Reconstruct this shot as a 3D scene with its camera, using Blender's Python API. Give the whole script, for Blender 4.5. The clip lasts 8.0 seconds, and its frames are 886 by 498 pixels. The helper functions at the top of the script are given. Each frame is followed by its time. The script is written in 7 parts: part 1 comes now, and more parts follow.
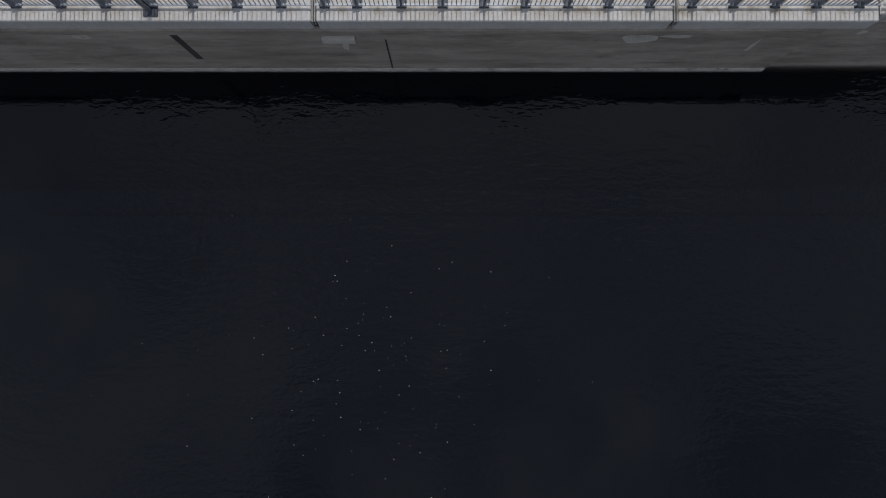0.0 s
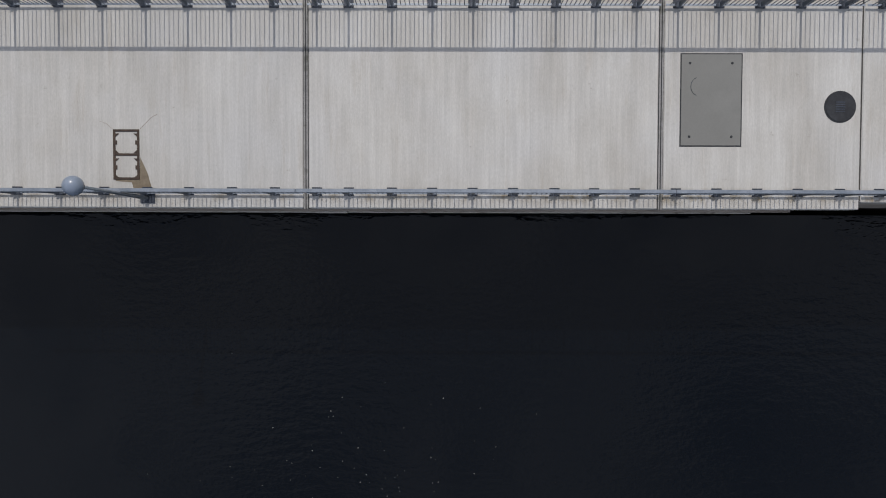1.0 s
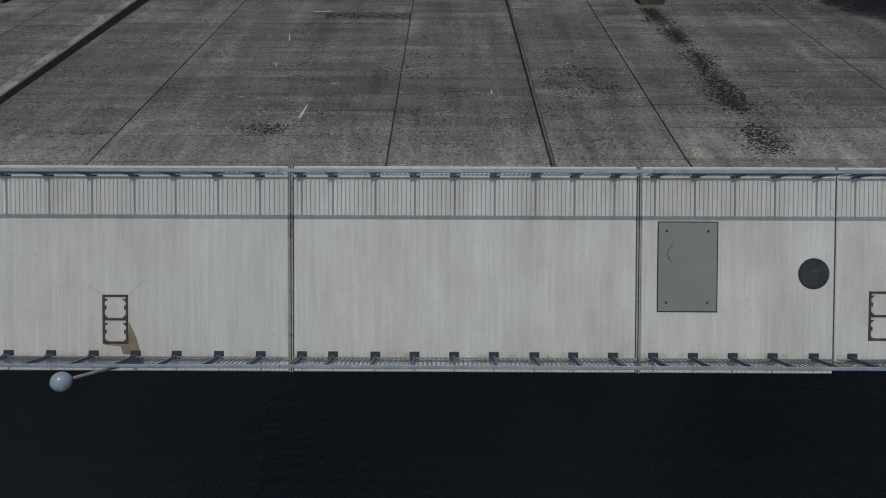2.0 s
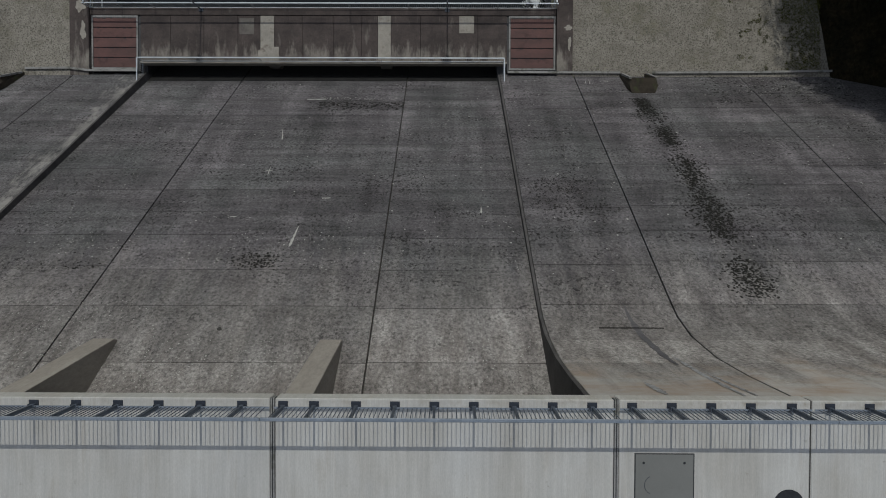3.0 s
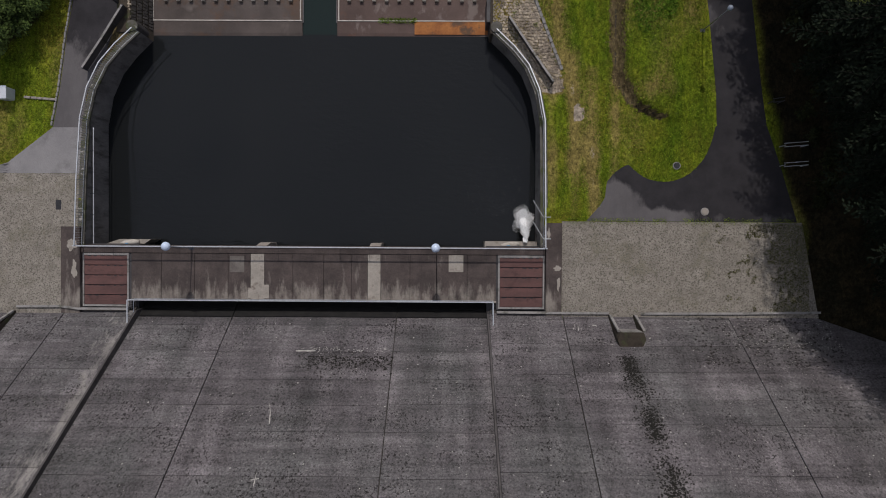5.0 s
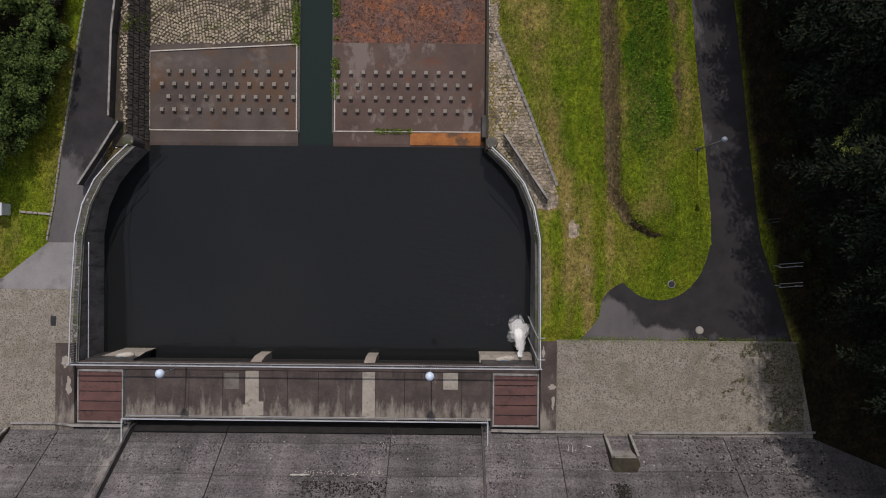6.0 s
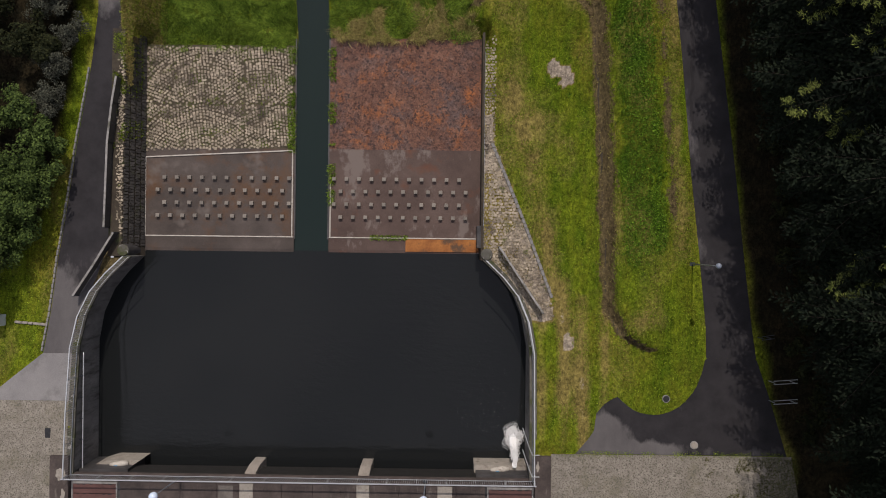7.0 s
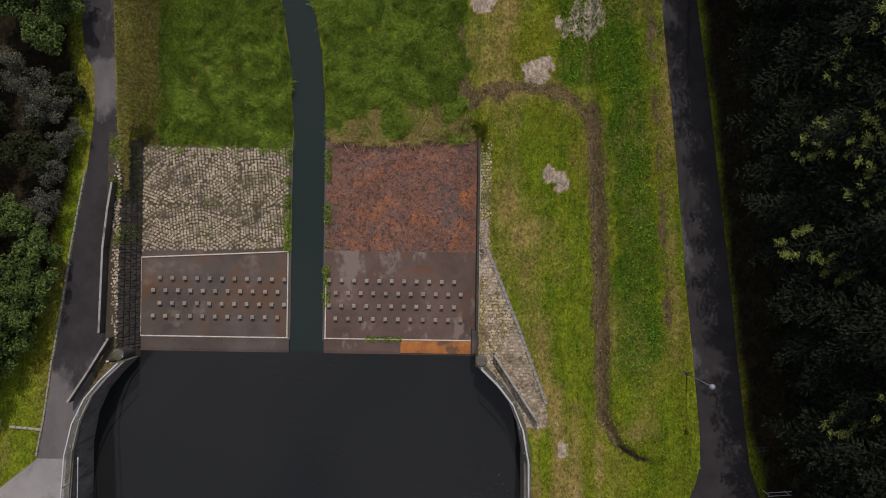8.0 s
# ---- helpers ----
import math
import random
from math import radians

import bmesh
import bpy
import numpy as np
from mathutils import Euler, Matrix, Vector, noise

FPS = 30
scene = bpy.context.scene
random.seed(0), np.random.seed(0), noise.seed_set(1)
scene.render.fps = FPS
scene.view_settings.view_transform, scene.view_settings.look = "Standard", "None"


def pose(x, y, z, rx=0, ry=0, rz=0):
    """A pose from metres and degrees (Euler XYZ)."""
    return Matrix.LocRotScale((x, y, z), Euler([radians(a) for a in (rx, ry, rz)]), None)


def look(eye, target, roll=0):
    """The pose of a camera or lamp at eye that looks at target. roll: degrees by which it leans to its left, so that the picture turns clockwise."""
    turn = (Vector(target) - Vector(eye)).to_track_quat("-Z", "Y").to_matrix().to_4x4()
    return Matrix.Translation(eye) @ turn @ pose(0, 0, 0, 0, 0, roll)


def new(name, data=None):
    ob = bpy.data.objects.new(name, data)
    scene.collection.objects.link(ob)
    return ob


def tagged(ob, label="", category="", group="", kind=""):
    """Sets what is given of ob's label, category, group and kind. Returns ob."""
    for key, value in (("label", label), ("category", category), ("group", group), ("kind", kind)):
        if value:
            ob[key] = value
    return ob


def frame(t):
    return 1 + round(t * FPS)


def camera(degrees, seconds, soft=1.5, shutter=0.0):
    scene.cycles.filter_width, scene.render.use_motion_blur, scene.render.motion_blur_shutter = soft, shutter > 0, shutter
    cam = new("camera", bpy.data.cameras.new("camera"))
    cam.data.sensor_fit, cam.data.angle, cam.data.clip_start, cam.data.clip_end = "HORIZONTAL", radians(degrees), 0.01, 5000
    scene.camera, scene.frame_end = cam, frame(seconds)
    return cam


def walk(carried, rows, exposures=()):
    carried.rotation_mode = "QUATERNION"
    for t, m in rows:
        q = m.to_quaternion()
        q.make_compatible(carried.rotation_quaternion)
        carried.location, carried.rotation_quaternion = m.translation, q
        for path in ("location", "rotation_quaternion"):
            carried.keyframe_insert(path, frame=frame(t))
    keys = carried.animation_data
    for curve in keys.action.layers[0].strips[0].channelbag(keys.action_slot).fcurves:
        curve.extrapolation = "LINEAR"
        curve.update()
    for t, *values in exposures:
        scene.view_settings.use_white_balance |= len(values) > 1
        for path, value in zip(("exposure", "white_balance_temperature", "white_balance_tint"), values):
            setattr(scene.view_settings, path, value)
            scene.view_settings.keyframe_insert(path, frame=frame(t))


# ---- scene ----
cam = camera(66.8, 8.0, soft=1.0)
METRES, EYE, TILT, LEAN, TURN = 50.0, 14.1, -88.3, 0.0, 0.0
ROWS = [
    (0.0, 0.0, 0.0, 0.0, -0.0, 0.0, 0.0),
    (0.5, 0.003, -0.0062, 0.0581, 0.17, -3.09, -0.06),
    (1.0, 0.0061, -0.008, 0.0967, 0.29, -3.46, -0.17),
    (2.5, 0.0181, -0.0099, 0.2136, 0.28, -3.15, -0.19),
    (3.0, 0.0225, -0.0084, 0.2706, 0.3, -3.05, -0.21),
    (3.5, 0.0261, -0.0049, 0.341, 0.34, -2.91, -0.22),
    (4.0, 0.03, -0.0018, 0.4182, 0.4, -2.79, -0.24),
    (4.5, 0.0337, 0.0012, 0.4954, 0.44, -2.7, -0.28),
    (6.0, 0.0426, 0.0103, 0.7182, 0.45, -2.25, -0.49),
    (6.5, 0.0453, 0.0127, 0.7904, 0.45, -2.14, -0.57),
    (7.0, 0.0491, 0.0155, 0.8605, 0.53, -1.96, -0.66),
    (7.5, 0.0516, 0.0174, 0.9304, 0.53, -1.87, -0.75),
    (8.0, 0.0534, 0.019, 0.9974, 0.5, -1.75, -0.85),
]
EXPOSURES = [(0.0, 0.0, 6400, 10), (1.2, 0.0, 6450, 10), (2.3, -0.50, 6220, 2), (3.0, -0.52, 6270, 4), (3.5, -0.30, 6300, 11), (4.5, -0.25, 6400, 14), (6.0, 0.06, 6800, 15), (8.0, 0.15, 7000, 16)]
walk(cam, [(t, pose(0, 0, EYE, TILT, LEAN, TURN) @ pose(METRES * x, METRES * y, METRES * z, 90 + pitch, roll, yaw)) for t, x, y, z, yaw, pitch, roll in ROWS], EXPOSURES)

# ---- world, sun ----
SUN_UP = 48.0
w = bpy.data.worlds.new("sky")
scene.world = w
w.use_nodes = True
wn = w.node_tree.nodes
sky = wn.new("ShaderNodeTexSky")
sky.sky_type = "NISHITA"
sky.sun_disc = False
sky.sun_elevation = radians(SUN_UP)
sky.sun_rotation = radians(0.0)
sky.air_density, sky.dust_density, sky.ozone_density = 1.0, 2.5, 1.0
wn["Background"].inputs["Strength"].default_value = 0.10
# broken cloud over the whole sky
tcw, cn, cr, cm = wn.new("ShaderNodeTexCoord"), wn.new("ShaderNodeTexNoise"), wn.new("ShaderNodeValToRGB"), wn.new("ShaderNodeMixRGB")
cn.inputs["Scale"].default_value, cn.inputs["Detail"].default_value, cn.inputs["Roughness"].default_value = 3.2, 6.0, 0.6
cr.color_ramp.elements[0].position, cr.color_ramp.elements[1].position = 0.38, 0.62
cr.color_ramp.elements[0].color, cr.color_ramp.elements[1].color = (0.30, 0.30, 0.30, 1), (0.97, 0.97, 0.97, 1)
cm.inputs[2].default_value = (4.9, 5.2, 6.0, 1)
w.node_tree.links.new(tcw.outputs["Generated"], cn.inputs["Vector"])
w.node_tree.links.new(cn.outputs["Fac"], cr.inputs["Fac"])
w.node_tree.links.new(cr.outputs["Color"], cm.inputs[0])
w.node_tree.links.new(sky.outputs[0], cm.inputs[1])
w.node_tree.links.new(cm.outputs[0], wn["Background"].inputs["Color"])
sun = new("sun", bpy.data.lights.new("sun", "SUN"))
sun.data.energy, sun.data.angle, sun.data.color = 2.2, radians(0.6), (1.0, 0.95, 0.88)
sun.matrix_world = look((0, 100 * math.cos(radians(SUN_UP)), 100 * math.sin(radians(SUN_UP))), (0, 0, 0))


# ---- materials ----
def nodes_of(name):
    m = bpy.data.materials.new(name)
    m.use_nodes = True
    return m, m.node_tree, m.node_tree.nodes["Principled BSDF"]


def link(nt, a, b):
    nt.links.new(a, b)


def noise_node(nt, scale, detail=4.0, rough=0.6, stretch=(1, 1, 1), shift=(0, 0, 0)):
    tc = nt.nodes.new("ShaderNodeTexCoord")
    mp = nt.nodes.new("ShaderNodeMapping")
    mp.inputs["Scale"].default_value = stretch
    mp.inputs["Location"].default_value = shift
    n = nt.nodes.new("ShaderNodeTexNoise")
    n.inputs["Scale"].default_value = scale
    n.inputs["Detail"].default_value = detail
    n.inputs["Roughness"].default_value = rough
    link(nt, tc.outputs["Object"], mp.inputs["Vector"])
    link(nt, mp.outputs[0], n.inputs["Vector"])
    return n.outputs["Fac"]


def ramp(nt, fac, stops):
    r = nt.nodes.new("ShaderNodeValToRGB")
    e = r.color_ramp.elements
    while len(e) < len(stops):
        e.new(0.5)
    for k, (p, c) in enumerate(stops):
        e[k].position = p
        e[k].color = (c[0], c[1], c[2], 1) if hasattr(c, "__len__") else (c, c, c, 1)
    link(nt, fac, r.inputs["Fac"])
    return r.outputs["Color"]


def mix(nt, fac, a, b, kind="MIX"):
    m = nt.nodes.new("ShaderNodeMixRGB")
    m.blend_type = kind
    for v, s in ((fac, m.inputs[0]), (a, m.inputs[1]), (b, m.inputs[2])):
        if isinstance(v, (int, float)):
            s.default_value = v if s.type == "VALUE" else (v, v, v, 1)
        elif isinstance(v, tuple):
            s.default_value = (*v, 1)
        else:
            link(nt, v, s)
    return m.outputs[0]


def bump(nt, bsdf, height, strength, distance=0.02):
    b = nt.nodes.new("ShaderNodeBump")
    b.inputs["Strength"].default_value = strength
    b.inputs["Distance"].default_value = distance
    link(nt, height, b.inputs["Height"])
    link(nt, b.outputs[0], bsdf.inputs["Normal"])


def rnd(nt):
    return nt.nodes.new("ShaderNodeObjectInfo").outputs["Random"]


def island(nt):
    return nt.nodes.new("ShaderNodeNewGeometry").outputs["Random Per Island"]


def surface(name, dark, light, scale=1.2, fine=14.0, rough=0.85, stretch=(1, 1, 1), stain=None, stain_at=(0.55, 0.72),
            stain_scale=0.5, stain_stretch=(1, 1, 1), speck=None, speck_at=(0.62, 0.68), speck_scale=5.0, vary=0.0, relief=0.4, depth=0.02, per_island=0.0, metal=0.0, grain=0.55):
    """Two scales of colour, an optional stain and specks, and fine relief."""
    m, nt, b = nodes_of(name)
    c = ramp(nt, noise_node(nt, scale, 6, 0.65, stretch), [(0.3, dark), (0.7, light)])
    f = noise_node(nt, fine, 5, 0.7, stretch, (3, 7, 1))
    c = mix(nt, grain, c, ramp(nt, f, [(0.25, 0.35), (0.75, 0.68)]), "OVERLAY")
    if stain:
        c = mix(nt, ramp(nt, noise_node(nt, stain_scale, 6, 0.7, stain_stretch, (11, 5, 2)), [(stain_at[0], 0.0), (stain_at[1], 1.0)]), c, stain)
    if speck:
        c = mix(nt, ramp(nt, noise_node(nt, speck_scale, 3, 0.6, (1, 1, 1), (1, 9, 4)), [(speck_at[0], 0.0), (speck_at[1], 1.0)]), c, speck)
    if vary:
        c = mix(nt, 1.0, c, ramp(nt, rnd(nt), [(0, 1 - vary), (1, 1 + vary * 0.6)]), "MULTIPLY")
    if per_island:
        c = mix(nt, 1.0, c, ramp(nt, island(nt), [(0, 1 - per_island), (1, 1 + per_island * 0.5)]), "MULTIPLY")
    link(nt, c, b.inputs["Base Color"])
    b.inputs["Roughness"].default_value = rough
    b.inputs["Metallic"].default_value = metal
    if relief:
        bump(nt, b, f, relief, depth)
    return m


def crest_material(name):
    """Pale brushed walkway concrete with thin dirt runs across it and brown grime along both railing feet."""
    m, nt, b = nodes_of(name)
    c = ramp(nt, noise_node(nt, 0.8, 6, 0.65, (1.2, 0.5, 1)), [(0.3, (0.412, 0.390, 0.358)), (0.7, (0.535, 0.522, 0.498))])
    c = mix(nt, ramp(nt, noise_node(nt, 0.35, 4, 0.6, (1, 1, 1), (8, 3, 1)), [(0.42, 0.0), (0.68, 0.7)]), c, (0.50, 0.495, 0.49))
    c = mix(nt, 0.32, c, ramp(nt, noise_node(nt, 2.2, 6, 0.75, (5.0, 0.16, 1), (2, 1, 7)), [(0.34, 0.34), (0.66, 0.64)]), "OVERLAY")
    c = mix(nt, ramp(nt, noise_node(nt, 1.4, 6, 0.75, (4.0, 0.35, 1), (12, 4, 1)), [(0.56, 0.0), (0.74, 0.5)]), c, (0.37, 0.325, 0.27))
    c = mix(nt, ramp(nt, noise_node(nt, 4.0, 4, 0.7, (1, 1, 1), (5, 14, 1)), [(0.66, 0.0), (0.72, 0.5)]), c, (0.30, 0.275, 0.24))
    f = noise_node(nt, 22.0, 4, 0.7, (2.0, 0.6, 1), (3, 7, 1))
    c = mix(nt, 0.22, c, ramp(nt, f, [(0.3, 0.3), (0.7, 0.7)]), "OVERLAY")
    tc = nt.nodes.new("ShaderNodeTexCoord")
    sp = nt.nodes.new("ShaderNodeSeparateXYZ")
    link(nt, tc.outputs["Object"], sp.inputs[0])
    g = None
    for at, wide, much in ((5.52, 0.24, 0.20), (9.74, 0.14, 0.09)):
        d = nt.nodes.new("ShaderNodeMath")
        d.operation = "SUBTRACT"
        link(nt, sp.outputs["Y"], d.inputs[0])
        d.inputs[1].default_value = at
        a = nt.nodes.new("ShaderNodeMath")
        a.operation = "ABSOLUTE"
        link(nt, d.outputs[0], a.inputs[0])
        r = nt.nodes.new("ShaderNodeMapRange")
        r.inputs["From Min"].default_value, r.inputs["From Max"].default_value = 0.0, wide
        r.inputs["To Min"].default_value, r.inputs["To Max"].default_value = much, 0.0
        link(nt, a.outputs[0], r.inputs["Value"])
        g = r.outputs[0] if g is None else mix(nt, 1.0, g, r.outputs[0], "ADD")
    along = nt.nodes.new("ShaderNodeMapRange")
    along.inputs["From Min"].default_value, along.inputs["From Max"].default_value = -6.0, 9.0
    along.inputs["To Min"].default_value, along.inputs["To Max"].default_value = 0.55, 1.1
    link(nt, sp.outputs["X"], along.inputs["Value"])
    g = mix(nt, 1.0, g, along.outputs[0], "MULTIPLY")
    n = mix(nt, 1.0, ramp(nt, noise_node(nt, 2.4, 6, 0.75, (1.4, 1.0, 1), (4, 4, 4)), [(0.44, 0.0), (0.64, 1.0)]), ramp(nt, g, [(0.02, 0.0), (0.16, 0.9)]), "MULTIPLY")
    c = mix(nt, n, c, (0.215, 0.165, 0.095))
    c = mix(nt, 1.0, c, ramp(nt, rnd(nt), [(0, 0.96), (1, 1.03)]), "MULTIPLY")
    link(nt, c, b.inputs["Base Color"])
    b.inputs["Roughness"].default_value = 0.85
    bump(nt, b, f, 0.12, 0.004)
    return m


CREST = crest_material("crest_concrete")
WALL = surface("wall_concrete", (0.20, 0.168, 0.14), (0.42, 0.365, 0.315), 0.8, 9, 0.9, (0.45, 1, 2.0), stain=(0.13, 0.11, 0.092),
               stain_at=(0.52, 0.78), stain_scale=1.0, stain_stretch=(0.6, 1, 2.2), relief=0.3)
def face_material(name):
    """Old lift-poured concrete: soft blotches, board bands, thin runs, pitted dark growth; paler with less growth
    higher up, tan under the crest.
    """
    m, nt, b = nodes_of(name)
    c = ramp(nt, noise_node(nt, 0.42, 5, 0.6, (1.0, 0.7, 0.7)), [(0.30, (0.078, 0.071, 0.076)), (0.5, (0.113, 0.103, 0.109)), (0.72, (0.158, 0.146, 0.152))])
    c = mix(nt, ramp(nt, noise_node(nt, 0.22, 4, 0.6, (1, 1, 1), (31, 4, 2)), [(0.42, 0.0), (0.66, 0.55)]), c, (0.092, 0.096, 0.094))
    c = mix(nt, 0.5, c, ramp(nt, noise_node(nt, 0.7, 4, 0.55, (1.5, 0.16, 0.16), (2, 2, 2)), [(0.32, 0.28), (0.68, 0.76)]), "OVERLAY")
    c = mix(nt, 0.55, c, ramp(nt, noise_node(nt, 1.0, 5, 0.75, (0.14, 1.5, 1.5), (9, 2, 5)), [(0.36, 0.24), (0.64, 0.76)]), "OVERLAY")
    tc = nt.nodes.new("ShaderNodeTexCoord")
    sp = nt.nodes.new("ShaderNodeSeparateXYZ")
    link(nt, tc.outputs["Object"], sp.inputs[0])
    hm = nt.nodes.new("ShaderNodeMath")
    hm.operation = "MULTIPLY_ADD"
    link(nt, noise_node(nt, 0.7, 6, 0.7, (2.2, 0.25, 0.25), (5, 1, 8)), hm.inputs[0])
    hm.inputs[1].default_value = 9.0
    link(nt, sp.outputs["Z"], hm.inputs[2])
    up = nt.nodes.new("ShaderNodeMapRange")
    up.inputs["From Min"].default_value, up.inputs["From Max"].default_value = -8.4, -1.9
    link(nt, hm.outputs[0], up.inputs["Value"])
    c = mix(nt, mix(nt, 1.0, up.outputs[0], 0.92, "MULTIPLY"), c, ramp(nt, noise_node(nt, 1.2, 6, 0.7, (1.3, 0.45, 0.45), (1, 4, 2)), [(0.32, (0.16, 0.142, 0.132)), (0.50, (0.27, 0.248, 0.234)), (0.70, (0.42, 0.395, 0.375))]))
    up2 = nt.nodes.new("ShaderNodeMapRange")
    up2.inputs["From Min"].default_value, up2.inputs["From Max"].default_value = -0.3, 2.7
    link(nt, hm.outputs[0], up2.inputs["Value"])
    growth_by_height = nt.nodes.new("ShaderNodeMapRange")
    growth_by_height.inputs["To Min"].default_value, growth_by_height.inputs["To Max"].default_value = 1.0, 0.35
    link(nt, up.outputs[0], growth_by_height.inputs["Value"])
    f = noise_node(nt, 9.0, 6, 0.8, (1.0, 0.9, 0.9), (3, 7, 1))
    c = mix(nt, 1.0, c, ramp(nt, f, [(0.33, 0.18), (0.67, 0.82)]), "OVERLAY")
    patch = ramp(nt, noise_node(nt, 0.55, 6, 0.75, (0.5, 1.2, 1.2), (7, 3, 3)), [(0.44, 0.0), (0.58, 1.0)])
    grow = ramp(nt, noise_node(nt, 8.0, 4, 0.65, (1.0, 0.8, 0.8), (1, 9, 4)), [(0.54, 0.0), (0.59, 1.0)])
    c = mix(nt, mix(nt, 1.0, mix(nt, 1.0, patch, grow, "MULTIPLY"), growth_by_height.outputs[0], "MULTIPLY"), c, (0.014, 0.012, 0.012))
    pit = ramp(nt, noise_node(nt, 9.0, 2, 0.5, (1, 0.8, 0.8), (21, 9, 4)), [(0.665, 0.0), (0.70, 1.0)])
    c = mix(nt, mix(nt, 1.0, pit, growth_by_height.outputs[0], "MULTIPLY"), c, (0.024, 0.022, 0.022))
    bright = ramp(nt, noise_node(nt, 0.5, 4, 0.7, (0.8, 1.2, 1.2), (17, 3, 3)), [(0.46, 0.0), (0.62, 1.0)])
    pale = ramp(nt, noise_node(nt, 9.0, 3, 0.6, (1, 1, 1), (15, 2, 4)), [(0.60, 0.0), (0.65, 1.0)])
    c = mix(nt, mix(nt, 1.0, mix(nt, 1.0, pale, bright, "MULTIPLY"), 0.55, "MULTIPLY"), c, (0.30, 0.285, 0.27))
    c = mix(nt, mix(nt, 1.0, up2.outputs[0], 0.9, "MULTIPLY"), c, ramp(nt, noise_node(nt, 0.7, 5, 0.6, (1, 1, 2)), [(0.35, (0.43, 0.335, 0.265)), (0.62, (0.53, 0.50, 0.475))]))
    edge_d = nt.nodes.new("ShaderNodeMapRange")
    edge_d.inputs["From Min"].default_value, edge_d.inputs["From Max"].default_value = -20.4, -18.7
    edge_d.inputs["To Min"].default_value, edge_d.inputs["To Max"].default_value = -0.08, 0.15
    link(nt, sp.outputs["X"], edge_d.inputs["Value"])
    west = nt.nodes.new("ShaderNodeMath")
    west.operation = "LESS_THAN"
    link(nt, sp.outputs["X"], west.inputs[0])
    west.inputs[1].default_value = -18.4
    wash = mix(nt, 1.0, noise_node(nt, 1.1, 6, 0.75, (1.4, 0.5, 0.5), (6, 2, 9)), edge_d.outputs[0], "ADD")
    c = mix(nt, mix(nt, 1.0, ramp(nt, wash, [(0.56, 0.0), (0.72, 0.75)]), west.outputs[0], "MULTIPLY"), c, (0.30, 0.285, 0.265))
    c = mix(nt, 1.0, c, ramp(nt, rnd(nt), [(0, 0.80), (1, 1.16)]), "MULTIPLY")
    link(nt, c, b.inputs["Base Color"])
    b.inputs["Roughness"].default_value = 0.93
    bump(nt, b, f, 0.8, 0.035)
    return m


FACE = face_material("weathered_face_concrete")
# Near black: the footbridge's shade on damp concrete, put into the base colour.
DAMP_SHADE = surface("damp_shaded_concrete", (0.006, 0.006, 0.006), (0.018, 0.017, 0.016), 2, 9, 0.8, relief=0.4)
CHEEK = surface("side_wall_concrete", (0.05, 0.046, 0.046), (0.105, 0.097, 0.096), 1.2, 9, 0.9, relief=0.3)
BODY = surface("joint_concrete", (0.03, 0.028, 0.027), (0.06, 0.055, 0.05), 2, 9)
PIER = surface("pier_concrete", (0.25, 0.222, 0.195), (0.37, 0.335, 0.30), 0.7, 10, 0.9, (1, 1, 0.4), relief=0.2)
def deck_material(name):
    """Dark deck concrete with lime runs that start at the chute edge and thin out across the deck."""
    m, nt, b = nodes_of(name)
    c = ramp(nt, noise_node(nt, 0.8, 6, 0.65), [(0.3, (0.046, 0.036, 0.034)), (0.7, (0.096, 0.076, 0.070))])
    f = noise_node(nt, 10, 5, 0.7, (1, 1, 1), (3, 7, 1))
    c = mix(nt, 0.6, c, ramp(nt, f, [(0.25, 0.3), (0.75, 0.7)]), "OVERLAY")
    tc = nt.nodes.new("ShaderNodeTexCoord")
    sp = nt.nodes.new("ShaderNodeSeparateXYZ")
    link(nt, tc.outputs["Object"], sp.inputs[0])
    e = nt.nodes.new("ShaderNodeMapRange")
    e.inputs["From Min"].default_value, e.inputs["From Max"].default_value = 24.5, 26.1
    e.inputs["To Min"].default_value, e.inputs["To Max"].default_value = 0.20, -0.06
    link(nt, sp.outputs["Y"], e.inputs["Value"])
    a = nt.nodes.new("ShaderNodeMath")
    a.operation = "ADD"
    link(nt, noise_node(nt, 1.5, 6, 0.65, (1.5, 0.4, 1), (11, 5, 2)), a.inputs[0])
    link(nt, e.outputs[0], a.inputs[1])
    c = mix(nt, ramp(nt, a.outputs[0], [(0.54, 0.0), (0.76, 0.85)]), c, mix(nt, f, (0.16, 0.14, 0.12), (0.36, 0.33, 0.29)))
    c = mix(nt, ramp(nt, noise_node(nt, 0.6, 5, 0.7, (1, 1, 1), (1, 15, 2)), [(0.5, 0.0), (0.7, 0.7)]), c, (0.03, 0.025, 0.024))
    link(nt, c, b.inputs["Base Color"])
    b.inputs["Roughness"].default_value = 0.9
    bump(nt, b, f, 0.3, 0.02)
    return m


DECK = deck_material("bridge_deck_concrete")
DECK_LIGHT = surface("bare_deck_concrete", (0.26, 0.24, 0.21), (0.36, 0.33, 0.29), 1.5, 12, 0.9, stain=(0.14, 0.11, 0.09), stain_at=(0.55, 0.7), stain_scale=1.5, relief=0.3)
DARK_CONC = surface("dark_wet_concrete", (0.035, 0.034, 0.036), (0.075, 0.072, 0.075), 0.8, 8, 0.6, (1, 1, 0.5), stain=(0.02, 0.02, 0.021), stain_scale=0.8, relief=0.4)
